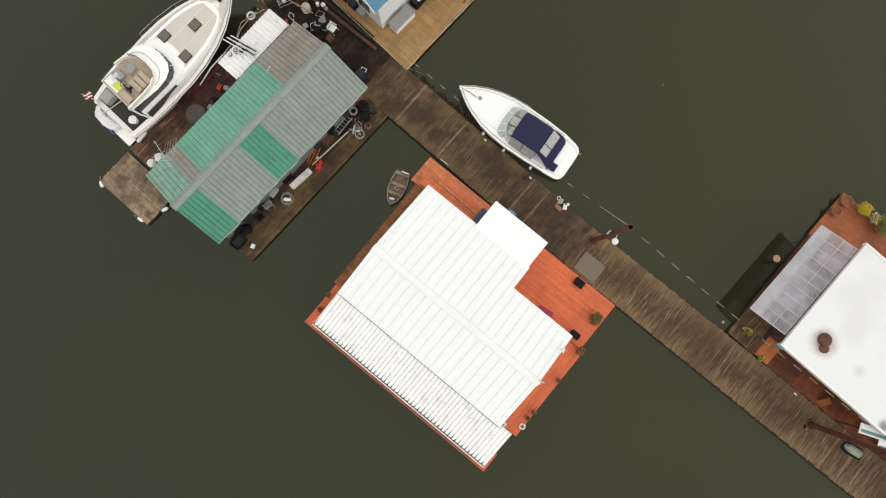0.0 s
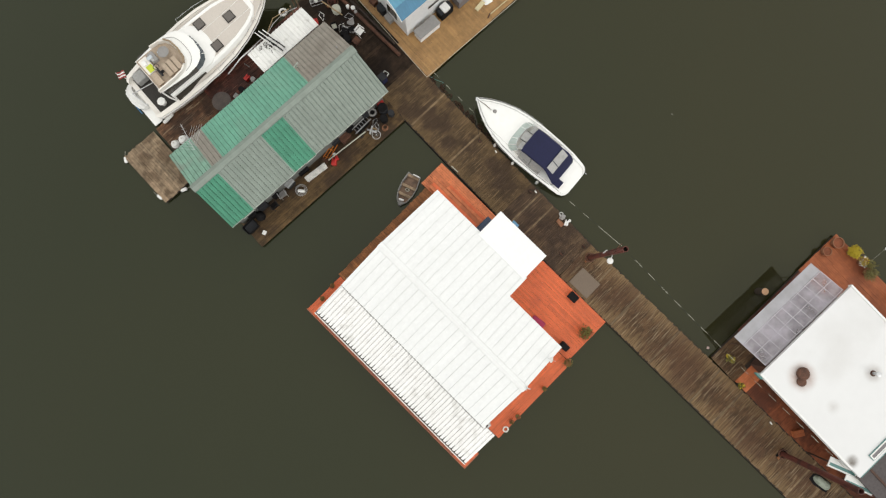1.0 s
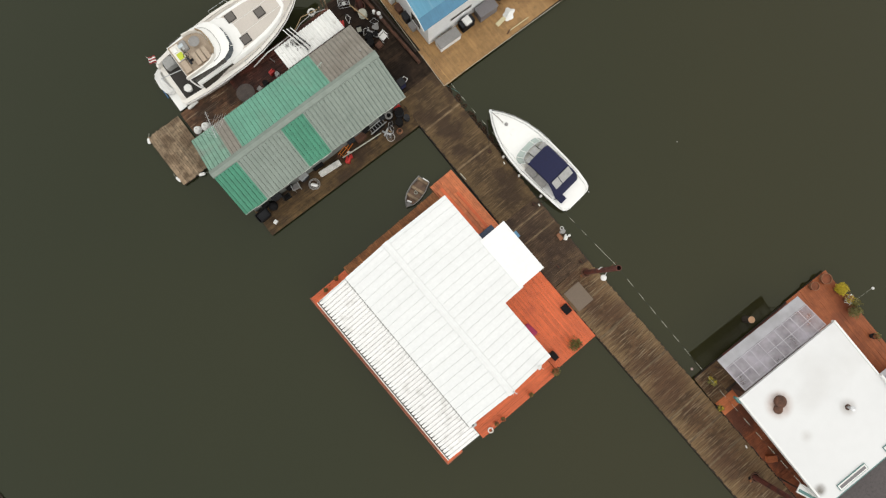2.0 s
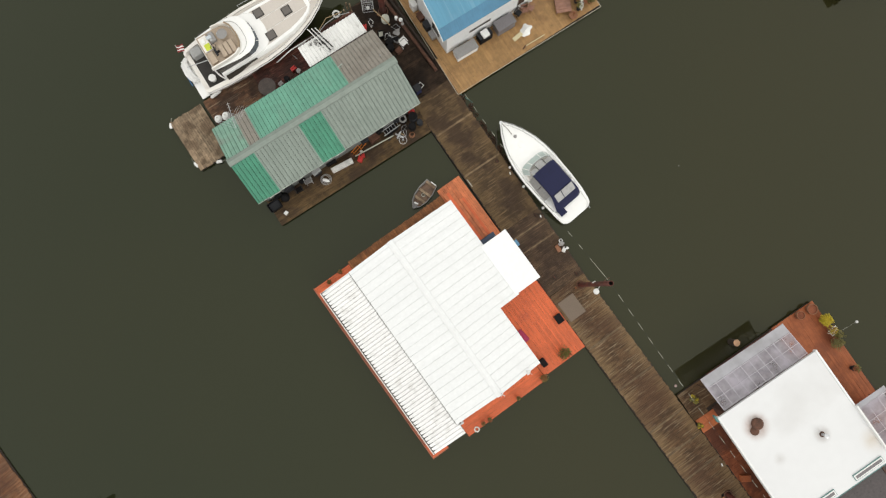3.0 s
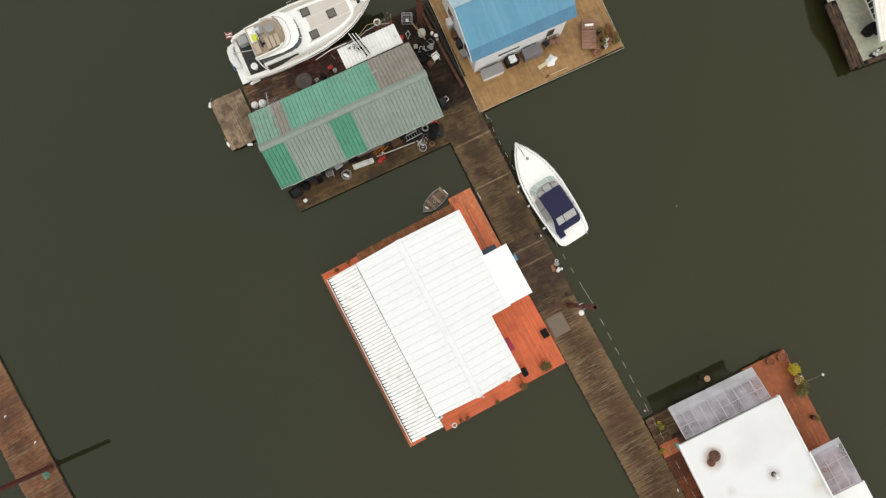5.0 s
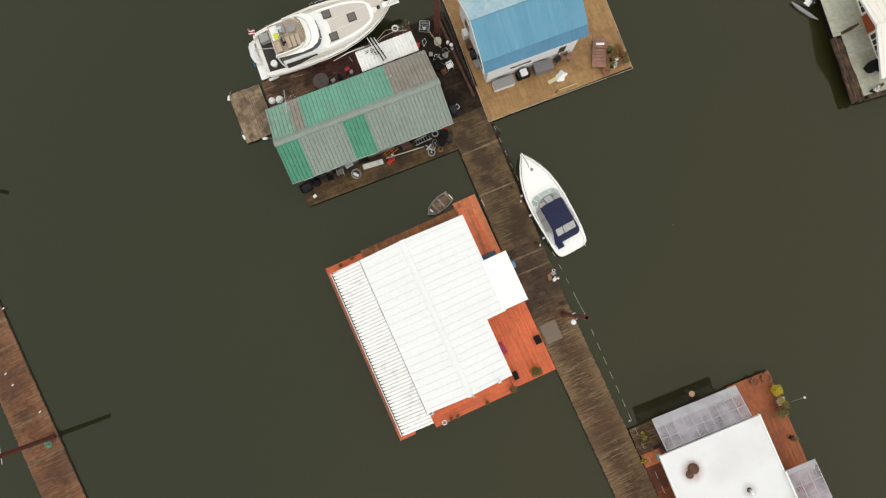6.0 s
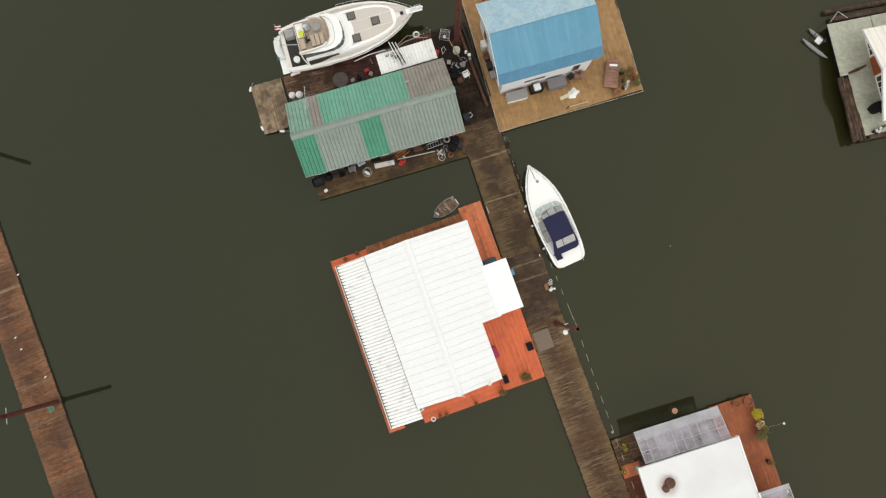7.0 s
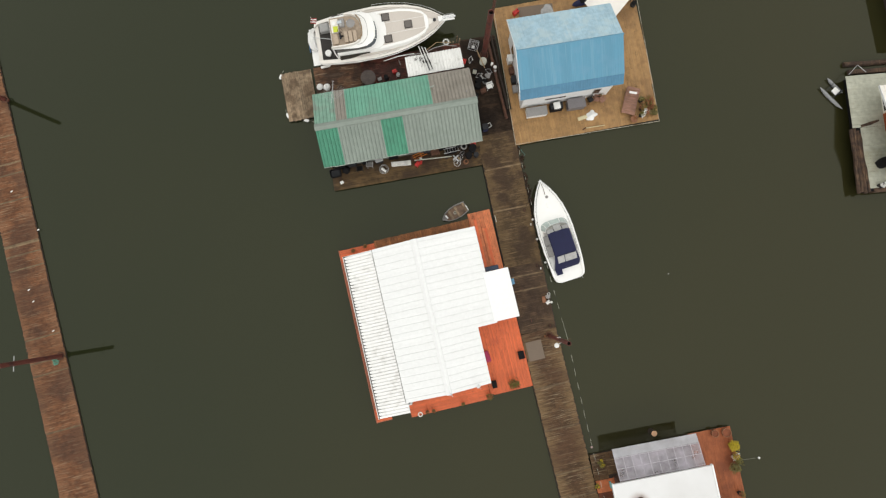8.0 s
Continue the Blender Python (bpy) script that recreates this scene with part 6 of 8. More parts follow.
def fender_lying(x, y, z, length, ang, label="white foam dock fender lying on its side"):
    t = thing("dock_fender", pose(x, y, z, 0, 0, ang), label, "fender", "dock fenders")
    part("body", lathe(B(), [(0.02, 0), (0.1, 0.04), (0.13, 0.12), (0.13, length - 0.12), (0.1, length - 0.04), (0.02, length)], 12), M["white"], t, smooth=True, where=pose(-length / 2, 0, 0.13, 0, 90, 0))
    bm = B()
    tube(bm, [(length / 2, 0, 0.13), (length / 2 + 0.15, 0.05, 0.02), (length / 2 + 0.4, 0.0, 0.02)], 0.012, 5)
    part("lanyard", bm, M["rope"], t)
    return t


def planter(x, y, z, r, h, label, pot_m, crown, seed, ball_r=0.3, count=160, leaf=0.07, flat=0.7, lift=0.25):
    """A pot with a leafy clump; crown: list of leaf materials."""
    rng = random.Random(seed)
    t = thing("potted_plant", pose(x, y, z), label, "plant", "potted plants on the decks")
    part("pot", lathe(B(), [(r * 0.75, 0), (r, h), (r * 1.1, h), (r * 1.1, h + 0.04), (r * 0.92, h + 0.04), (r * 0.9, h - 0.03)], 16), pot_m, t, smooth=True)
    part("soil", lathe(B(), [(r * 0.9, h - 0.05), (r * 0.9, h - 0.035), (0.02, h - 0.03)], 16), M["soil"], t)
    bm = B()
    for k in range(5):
        a = rng.uniform(0, 6.3)
        tube(bm, [(0, 0, h - 0.05), (0.3 * ball_r * math.cos(a), 0.3 * ball_r * math.sin(a), h + lift), (0.8 * ball_r * math.cos(a), 0.8 * ball_r * math.sin(a), h + lift + 0.5 * ball_r)], 0.012, 5)
    part("stem", bm, M["leaf_olive"], t)
    for i, m in enumerate(crown):
        bm = B()
        for k in range(4):
            a = rng.uniform(0, 6.3)
            d = ball_r * rng.uniform(0.1, 0.5)
            leaves(bm, (d * math.cos(a), d * math.sin(a), h + lift + rng.uniform(-0.05, 0.12)), ball_r * rng.uniform(0.5, 0.85), count // (4 * len(crown)) + 8, leaf, rng, flat)
        part("foliage", bm, m, t)
    return t


def tarp(x, y, z, ang, k, material, label):
    """A heap of crumpled cloth."""
    t = thing("tarpaulin", pose(x, y, z, 0, 0, ang), label, "tarpaulin")
    rows = []
    for i in range(1, 12):
        rows.append([])
        for j in range(22):
            a = 2 * math.pi * j / 22
            r = 0.6 * k * i / 11 * (1 + 0.55 * noise.noise(Vector((1.3 * math.cos(a), 1.3 * math.sin(a), x))))
            q = Vector((r * math.cos(a) * 1.15, r * math.sin(a) * 0.85, 0))
            rows[-1].append((q.x, q.y, 0.02 + 0.26 * k * (1 - i / 11) * (0.7 + 0.9 * abs(noise.noise(Vector((q.x * 5, q.y * 5, y)))))))
    part("cloth", loft(B(), rows), material, t, smooth=True)
    return t


def stick(name, pts, r, material, label, category, seg=8):
    t = thing(name, pose(*pts[0]), label, category)
    o = Vector(pts[0])
    part("bar", tube(B(), [Vector(p) - o for p in pts], r, seg), material, t, smooth=True)
    return t


DZ = 0.61
# -- along the green home's south side --
tub(-6.75, 12.55, DZ, 1.0, 0.75, 0.5, 4, "black plastic tub filled with dark gear", M["dark"], M["charcoal"])
t = thing("rubbish_sack", pose(-5.8, 12.7, DZ), "tied black rubbish sack by the wall", "sack")
bm = B()
lathe(bm, [(0.25, 0), (0.36, 0.15), (0.33, 0.4), (0.12, 0.58), (0.05, 0.62), (0.1, 0.7)], 9)
for v in bm.verts:
    v.co += Vector((0.05, 0.05, 0.03)) * noise.noise(v.co * 5)
part("bag", bm, M["dark"], t, smooth=True)
chair(-4.55, 12.55, DZ, 180, "black folding garden chair", M["charcoal"], M["dark"])
chair(-3.6, 12.75, DZ, 170, "grey folding garden chair", M["alu"], M["grey"])
t = thing("sink_frame", pose(-2.7, 12.95, DZ, 0, 0, 8), "small aluminium wash stand against the wall", "wash stand")
part("basin", smooth_box(B(), -0.35, -0.18, 0.55, 0.35, 0.18, 0.75, 0.03), M["alu"], t)
part("stand", box(B(), -0.3, -0.15, 0, 0.3, 0.15, 0.548, 0.01), M["charcoal"], t)
t = thing("crab_ring", pose(-2.45, 12.2, DZ), "wire crab ring with a white float", "fishing gear")
for k, (r, z) in enumerate(((0.42, 0.03), (0.36, 0.12), (0.28, 0.2))):
    bm = B()
    hoop(bm, 0, 0, z, r, 0.016, 18)
    part("hoop", bm, M["alu"], t)
part("float", lathe(B(), [(0.02, 0), (0.11, 0.06), (0.13, 0.25), (0.1, 0.5), (0.02, 0.56)], 12), M["white"], t, "white oval float", smooth=True, where=pose(-0.2, 0.1, 0.26, 0, 88, -50))
t = thing("deck_box", pose(-0.82, 12.36, DZ, 0, 0, -4.8), "long low white deck box", "box")
part("body", smooth_box(B(), -0.85, -0.17, 0, 0.85, 0.17, 0.34, 0.02), M["white"], t)
part("lid", smooth_box(B(), -0.88, -0.2, 0.345, 0.88, 0.2, 0.40, 0.02), M["grey_white"], t)
t = thing("timber_pole", pose(0.4, 12.42, DZ, 0, 0, -4.4), "long pale pole resting on blocks", "pole")
part("shaft", tube(B(), [(0, 0, 0.3), (1.7, 0.0, 0.31), (3.35, 0, 0.34)], 0.05, 8), M["rope"], t, smooth=True)
for x in (0.4, 2.9):
    part("block", box(B(), x - 0.12, -0.14, 0, x + 0.12, 0.14, 0.24, 0.01), M["beam"], t)
t = thing("hand_truck", pose(0.95, 12.85, DZ, 0, 0, 15), "orange tubular hand truck lying down", "hand truck")
for y in (-0.2, 0.0, 0.2):
    bm = B()
    tube(bm, [(-0.65, y, 0.12), (0.0, y, 0.15), (0.65, y, 0.25)], 0.03)
    part("tube", bm, M["orange"], t)
for x in (-0.5, 0.1, 0.6):
    bm = B()
    tube(bm, [(x, -0.2, 0.18), (x, 0.2, 0.18)], 0.025)
    part("rung", bm, M["orange"], t)
part("toe_plate", box(B(), -0.85, -0.24, 0.02, -0.62, 0.24, 0.06, 0.01), M["rust"], t)
jug(0.62, 12.05, DZ, M["red"], "red plastic fuel can on the deck", 40, 1.25)
jug(0.95, 12.18, DZ, M["red"], "small red plastic fuel can", 75, 0.8)
ball(0.98, 12.5, DZ, 0.14, "small white round float", M["white"])
crate(2.35, 12.9, DZ, 0.8, 0.6, 0.5, 6, "rust-brown wooden crate on the boards", M["rust"])
t = thing("ladder", pose(3.85, 12.75, DZ, 0, 0, 3), "short aluminium ladder lying flat", "ladder")
for y in (-0.2, 0.2):
    part("rail", box(B(), -0.75, y - 0.03, 0.3, 0.75, y + 0.03, 0.36, 0.008), M["alu"], t)
for i in range(6):
    bm = B()
    tube(bm, [(-0.6 + 0.24 * i, -0.2, 0.33), (-0.6 + 0.24 * i, 0.2, 0.33)], 0.02)
    part("rung", bm, M["alu"], t)
part("prop", box(B(), -0.5, -0.3, 0, 0.5, 0.3, 0.295, 0.01), M["dark"], t)
ring_float(5.0, 12.85, DZ + 0.35, 0.24, "worn grey tyre on a stack", M["grey"], "tyre")
drum(5.0, 12.85, DZ, 0.3, 0.33, M["dark"], "low black drum by the wall")
drum(5.72, 12.5, DZ, 0.33, 0.8, M["charcoal"], "charcoal plastic barrel by the wall", M["dark"])
drum(5.3, 11.95, DZ, 0.27, 0.6, M["dark"], "black plastic barrel on the deck")
drum(5.95, 11.9, DZ, 0.22, 0.5, M["charcoal"], "small charcoal barrel on the deck")
crate(5.85, 13.05, DZ, 0.5, 0.4, 0.55, 0, "faded red wooden crate by the wall", M["red"])
t = thing("net_hoop", pose(4.15, 11.55, DZ, 12, 5, 0), "spoked metal net hoop lying on the deck", "net hoop")
bm = B()
hoop(bm, 0, 0, 0.05, 0.3, 0.022, 20)
part("rim", bm, M["alu"], t)
bm = B()
for k in range(8):
    tube(bm, [(0, 0, 0.05), (0.29 * math.cos(k * math.pi / 4), 0.29 * math.sin(k * math.pi / 4), 0.05)], 0.007, 4)
part("spokes", bm, M["steel"], t)
part("hub", lathe(B(), [(0.04, 0.0), (0.04, 0.1)], 10), M["steel"], t)
t = thing("outboard_bracket", pose(4.1, 12.0, DZ, 0, 0, 30), "grey metal outboard bracket", "bracket")
part("plate", box(B(), -0.3, -0.05, 0.02, 0.3, 0.05, 0.35, 0.01), M["alu"], t)
part("foot", box(B(), -0.06, -0.4, 0.0, 0.06, 0.35, 0.06, 0.01), M["alu"], t)
part("arm", box(B(), 0.15, -0.35, 0.1, 0.22, 0.1, 0.16, 0.01), M["wood"], t)
crate(-6.38, 11.68, DZ, 0.3, 0.24, 0.18, 20, "small white plastic box", M["white"], "utility_box")
t = thing("rope_coil", pose(4.95, 11.5, DZ), "coil of faded brown rope on the deck", "rope")
for k in range(3):
    bm = B()
    hoop(bm, 0.02 * k, 0.01 * k, 0.03 + 0.035 * k, 0.22 - 0.03 * k, 0.02, 16)
    part("turn", bm, M["terra"], t)

# dark boxes: clutter, and a fill for the black shade under the eave
for i, (x, lx, h, m, label) in enumerate(((-6.1, 0.6, 0.7, "dark", "black storage box by the wall, filling in the eave's shade"), (-5.15, 0.7, 0.9, "charcoal", "charcoal storage box by the wall, filling in the eave's shade"), (-4.0, 0.5, 0.6, "dark", "black storage box by the wall, filling in the eave's shade"),
                                  (-1.4, 0.8, 0.5, "dark", "black storage box by the wall, filling in the eave's shade"), (1.65, 0.6, 0.7, "charcoal", "charcoal storage box by the wall, filling in the eave's shade"), (3.0, 0.6, 0.8, "dark", "black storage box by the wall, filling in the eave's shade"), (4.5, 0.45, 0.9, "charcoal", "charcoal storage box by the wall, filling in the eave's shade"))):
    t = thing("storage_box", pose(x, 13.15, DZ, 0, 0, 3 * (i % 3) - 3), label, "box", "storage boxes by the wall")
    part("body", smooth_box(B(), -lx / 2, -0.25, 0, lx / 2, 0.25, h - 0.05, 0.02), M[m], t)
    part("lid", smooth_box(B(), -lx / 2 - 0.02, -0.27, h - 0.048, lx / 2 + 0.02, 0.27, h, 0.015), M[m], t)
for x, y, a in ((4.7, 12.3, 20), (3.5, 12.35, -30), (4.6, 11.95, 70), (5.0, 12.15, -60)):
    t = thing("scrap_frame", pose(x, y, DZ, 0, 0, a), "tangled grey metal frame on the deck", "scrap frame", "scrap frames")
    bm = B()
    tube(bm, [(-0.3, 0, 0.05), (0, 0.12, 0.3), (0.3, 0, 0.1), (0.1, -0.15, 0.05)], 0.022, 6, True)
    part("tube_frame", bm, M["alu"] if a > 0 else M["charcoal"], t)
    bm = B()
    tube(bm, [(-0.2, -0.15, 0.02), (0.25, 0.1, 0.25)], 0.03)
    part("bar", bm, M["charcoal"], t)

# -- north deck of the green home --
t = thing("round_table", pose(-2.33, 20.55, DZ), "round faded brown outdoor table", "table")
part("tabletop", lathe(B(), [(0.66, 0.70), (0.68, 0.72), (0.68, 0.74), (0.64, 0.75), (0.02, 0.755)], 28), M["table_top"], t, smooth=True)
part("pedestal", lathe(B(), [(0.3, 0), (0.28, 0.04), (0.06, 0.08), (0.06, 0.7)], 12), M["charcoal"], t)
jug(0.12, 20.85, DZ, M["red"], "red plastic fuel can on the deck", 10, 1.1)
drum(0.35, 20.5, DZ, 0.17, 0.3, M["white"], "white plastic bucket on the deck", M["grey"])
drum(-0.75, 20.4, DZ, 0.2, 0.5, M["charcoal"], "charcoal plastic bucket on the deck", M["dark"])
crate(-1.35, 20.4, DZ, 0.35, 0.3, 0.3, 15, "grey plastic crate on the deck", M["grey"])
ball(-6.83, 20.65, DZ, 0.3, "large white round buoy", M["white"])
ball(-6.2, 20.5, DZ, 0.33, "large white round buoy", M["white"])
fender_lying(-6.0, 22.5, DZ, 0.95, 4)
fender_lying(-10.25, 22.4, 0.36, 0.5, 60)
fender_lying(-10.2, 18.7, 0.36, 0.5, 100)
fender_lying(-8.6, 17.95, 0.36, 0.5, -20)
stick("hand_rail", [(-0.7, 21.95, DZ + 0.3), (0.7, 21.9, DZ + 0.9), (2.15, 21.85, DZ + 1.0)], 0.045, M["white"], "white pipe handrail beside the yacht", "rail")
stick("rail_post", [(0.65, 21.9, DZ), (0.75, 21.3, DZ + 0.35)], 0.04, M["alu"], "grey pipe brace on the deck", "rail")
for i in range(5):
    stick("roof_pole", [(2.60 + 0.13 * i, 21.95 - 0.05 * i, 2.72), (3.05 + 0.13 * i, 19.6 + 0.05 * i, 2.76)], 0.036, M["dark"] if i % 2 else M["white"], "thin metal pole laid over the shed roof", "pole")
ring_float(5.17, 22.5, 1.25, 0.24, "white life ring on a stand", M["white"])
stick("ring_stand", [(5.17, 22.5, DZ), (5.17, 22.5, 1.3)], 0.05, M["wood"], "short timber stand post", "post")
stick("boat_hook", [(3.1, 21.9, 1.5), (4.3, 22.5, 1.6), (5.6, 22.3, 1.5)], 0.03, M["wood"], "long wooden boat hook along the shed", "boat hook")
for k, (x, y) in enumerate(((6.2, 22.7), (6.35, 22.35), (5.7, 22.1))):
    stick("fence_post", [(x, y, DZ), (x + 0.05, y + 0.05, 1.5 + 0.2 * k)], 0.06, M["dock_grey"], "silvered timber post beside the shed", "post")
jug(6.5, 20.6, DZ, M["red"], "red plastic fuel can on the deck", 60, 1.1)

# -- gear on the dark walkway --
t = thing("crab_pot", pose(7.62, 21.95, DZ, 0, 0, -25), "square wire crab pot with a float inside", "fishing gear")
for z in (0.02, 0.42):
    bm = B()
    tube(bm, [(-0.42, -0.4, z), (0.42, -0.4, z), (0.42, 0.4, z), (-0.42, 0.4, z)], 0.02, 6, True)
    part("frame", bm, M["alu"], t)
for k in range(5):
    f = -0.3 + 0.15 * k
    bm = B()
    tube(bm, [(f, -0.4, 0.42), (f, 0.4, 0.42)], 0.009, 4)
    part("wire", bm, M["alu"], t)
    bm = B()
    tube(bm, [(-0.42, f, 0.42), (0.42, f, 0.42)], 0.009, 4)
    part("wire", bm, M["alu"], t)
for x in (-0.42, 0.42):
    for y in (-0.4, 0.4):
        bm = B()
        tube(bm, [(x, y, 0.02), (x, y, 0.42)], 0.018)
        part("upright", bm, M["alu"], t)
part("float", lathe(B(), [(0.02, 0.04), (0.13, 0.12), (0.13, 0.24), (0.02, 0.32)], 12, 0.0, -0.15), M["white"], t, smooth=True)
t = thing("cable_reel", pose(8.2, 20.3, DZ), "bleached pale cable reel on the walkway", "reel")
part("flange", lathe(B(), [(0.32, 0), (0.32, 0.04), (0.1, 0.04)], 20), M["rope"], t)
part("flange", lathe(B(), [(0.12, 0.32), (0.32, 0.32), (0.32, 0.40), (0.02, 0.40)], 20), M["rope"], t)
part("core", lathe(B(), [(0.18, 0.041), (0.18, 0.359)], 16), M["charcoal"], t)
stick("oar", [(7.8, 21.35, DZ + 0.42), (8.2, 19.6, DZ + 0.44)], 0.045, M["wood"], "wooden oar laid over the reel", "oar")
chair(8.33, 17.85, DZ, 10, "white plastic garden chair on the walkway", M["white"], M["white"])
for k, (x, y, m) in enumerate(((8.95, 19.9, "white"), (9.15, 19.55, "white"), (9.1, 19.2, "grey"))):
    drum(x, y, DZ, 0.12 + 0.03 * (k % 2), 0.3, M[m], "small pale bucket on the walkway", M[m])
crate(7.5, 18.6, DZ, 0.6, 0.45, 0.4, 30, "dark wooden crate on the walkway", M["dark"])
crate(7.7, 17.6, DZ, 0.5, 0.4, 0.35, 10, "rust-brown wooden crate on the boards", M["rust"])
tub(7.25, 19.45, DZ, 0.55, 0.42, 0.35, 70, "black plastic tub filled with rope", M["dark"], M["rope"])
stick("timber_log", [(8.95, 22.6, DZ + 0.14), (9.1, 19.0, DZ + 0.15), (9.3, 14.7, DZ + 0.14)], 0.14, M["rust"], "long red-brown timber along the walkway edge", "timber", 10)
stick("timber_log", [(9.35, 22.6, DZ + 0.1), (9.62, 15.6, DZ + 0.1)], 0.09, M["beam"], "long dark timber along the walkway edge", "timber", 10)
tarp(8.4, 19.0, DZ, 40, 0.42, M["grey"], "crumpled grey plastic sheet on the walkway")
tarp(7.75, 18.95, DZ, 100, 0.4, M["vinyl"], "crumpled clear plastic sheet on the walkway")
drum(7.3, 18.1, DZ, 0.26, 0.5, M["dark"], "black plastic barrel on the walkway")
drum(6.95, 17.2, DZ, 0.22, 0.6, M["charcoal"], "charcoal plastic barrel by the wall", M["dark"])
drum(8.05, 18.4, DZ, 0.2, 0.35, M["grey"], "grey plastic bucket on the walkway", M["dark"])
for x, y, a in ((7.6, 19.1, 20), (8.55, 19.35, -40), (7.1, 20.7, 65), (8.0, 18.55, -75)):
    t = thing("scrap_frame", pose(x, y, DZ, 0, 0, a), "tangled pale metal frame on the walkway", "scrap frame", "scrap frames")
    bm = B()
    tube(bm, [(-0.35, 0, 0.05), (0, 0.16, 0.32), (0.35, 0, 0.1), (0.1, -0.2, 0.05)], 0.025, 6, True)
    part("tube_frame", bm, M["white"] if a > 0 else M["alu"], t)
    part("bar", tube(B(), [(-0.3, -0.2, 0.02), (0.35, 0.12, 0.28)], 0.03), M["charcoal"], t)
t = thing("utility_pedestal", pose(7.2, 14.15, DZ), "charcoal dock pedestal with a white frame", "pedestal")
part("body", smooth_box(B(), -0.22, -0.25, 0, 0.22, 0.25, 0.8, 0.03), M["navy"], t)
part("cap", smooth_box(B(), -0.26, -0.28, 0.805, 0.26, 0.28, 0.86, 0.02), M["charcoal"], t)
bm = B()
tube(bm, [(0.15, 0.35, 0.02), (0.55, 0.5, 0.02), (0.65, 0.15, 0.02), (0.3, 0.02, 0.02)], 0.03, 6, True)
part("hose_frame", bm, M["white"], t)

# -- plank walkway --
t = thing("door_mat", pose(7.82, -6.22, 0.612, 0, 0, 2.6), "large taupe rubber mat on the walkway", "mat")
part("sheet", smooth_box(B(), -0.7, -0.84, 0, 0.7, 0.84, 0.025, 0.008), M["taupe"], t)
t = thing("utility_pedestal", pose(9.75, -1.75, DZ, 0, 0, 20), "small white dock power pedestal with coiled leads", "pedestal")
part("body", smooth_box(B(), -0.12, -0.12, 0, 0.12, 0.12, 0.75, 0.02), M["white"], t)
part("cap", smooth_box(B(), -0.15, -0.15, 0.755, 0.15, 0.15, 0.82, 0.02), M["grey"], t)
bm = B()
hoop(bm, 0.25, 0.1, 0.04, 0.13, 0.02, 14)
hoop(bm, 0.27, 0.12, 0.09, 0.11, 0.02, 14)
part("lead", bm, M["white"], t)
jug(9.75, -2.25, DZ, M["white"], "white plastic water can", 30)
ball(10.05, -2.3, DZ, 0.11, "small white round float", M["white"])
t = thing("canvas_bag", pose(9.42, -1.95, DZ), "crumpled pinkish canvas bag", "bag")
bm = smooth_box(B(), -0.15, -0.28, 0, 0.15, 0.28, 0.25, 0.09)
for v in bm.verts:
    v.co += Vector((0.06, 0.06, 0.05)) * noise.noise(v.co * 6)
part("body", bm, M["terra"], t, smooth=True)
for x, y in ((9.3, 6.2), (9.45, 1.1), (9.55, -4.3), (8.0, -3.6)):
    t = thing("mooring_cleat", pose(x, y, 0.605, 0, 0, 90), "rusted iron mooring cleat on the walkway", "cleat", "mooring cleats")
    part("base", smooth_box(B(), -0.1, -0.06, 0, 0.1, 0.06, 0.05, 0.01), M["rust"], t)
    bm = B()
    tube(bm, [(-0.18, 0, 0.1), (0, 0, 0.08), (0.18, 0, 0.1)], 0.03)
    part("horn", bm, M["rust"], t)
    bm = B()
    hoop(bm, 0, 0, 0.07, 0.13, 0.02, 12)
    part("rope_turn", bm, M["beam"], t)
for x, y in ((9.62, 4.85), (9.72, 0.82), (10.6, -21.9)):
    t = thing("dock_bumper", pose(x, y, 0.605, 0, 0, 80), "small white vinyl dock bumper", "bumper", "dock bumpers")
    part("pad", smooth_box(B(), -0.10, -0.04, 0, 0.10, 0.04, 0.08, 0.02), M["white"], t)


stick("loose_batten", [(6.58, 6.25, 0.64), (6.62, 5.6, 0.64)], 0.035, M["rope"], "short bleached batten on the walkway edge", "batten", 4)
stick("water_pipe", [(6.36, 13.2, 0.42), (6.42, 9.0, 0.40), (6.48, 5.0, 0.42), (6.53, 2.0, 0.40)], 0.055, M["dark"], "black water pipe slung along the walkway edge", "pipe", 8)


def mooring_line(pts, label="taut dark mooring rope to the boat"):
    stick("mooring_line", pts, 0.018, M["beam"], label, "rope", 5)


mooring_line([(9.45, 1.1, 0.68), (10.3, 0.8, 0.8), (11.0, 0.3, 0.95)])
mooring_line([(9.3, 6.2, 0.68), (9.9, 7.2, 0.9), (10.6, 8.3, 1.5)])
stick("mooring_line", [(9.8, 12.4, 0.5), (10.15, 11.6, WATER + 0.02), (10.35, 11.2, WATER + 0.02), (10.0, 10.9, WATER + 0.02)], 0.014, M["teal"], "pale teal mooring rope trailing into the water", "rope", 5)

# -- deck of the white-roofed home --
def at_a(x, y, z, ang=0):
    return HA @ pose(x, y, z, 0, 0, ang)


def move_to_a(t, x, y, z=DZ, ang=0):
    t.matrix_basis = at_a(x, y, z, ang)
    return t


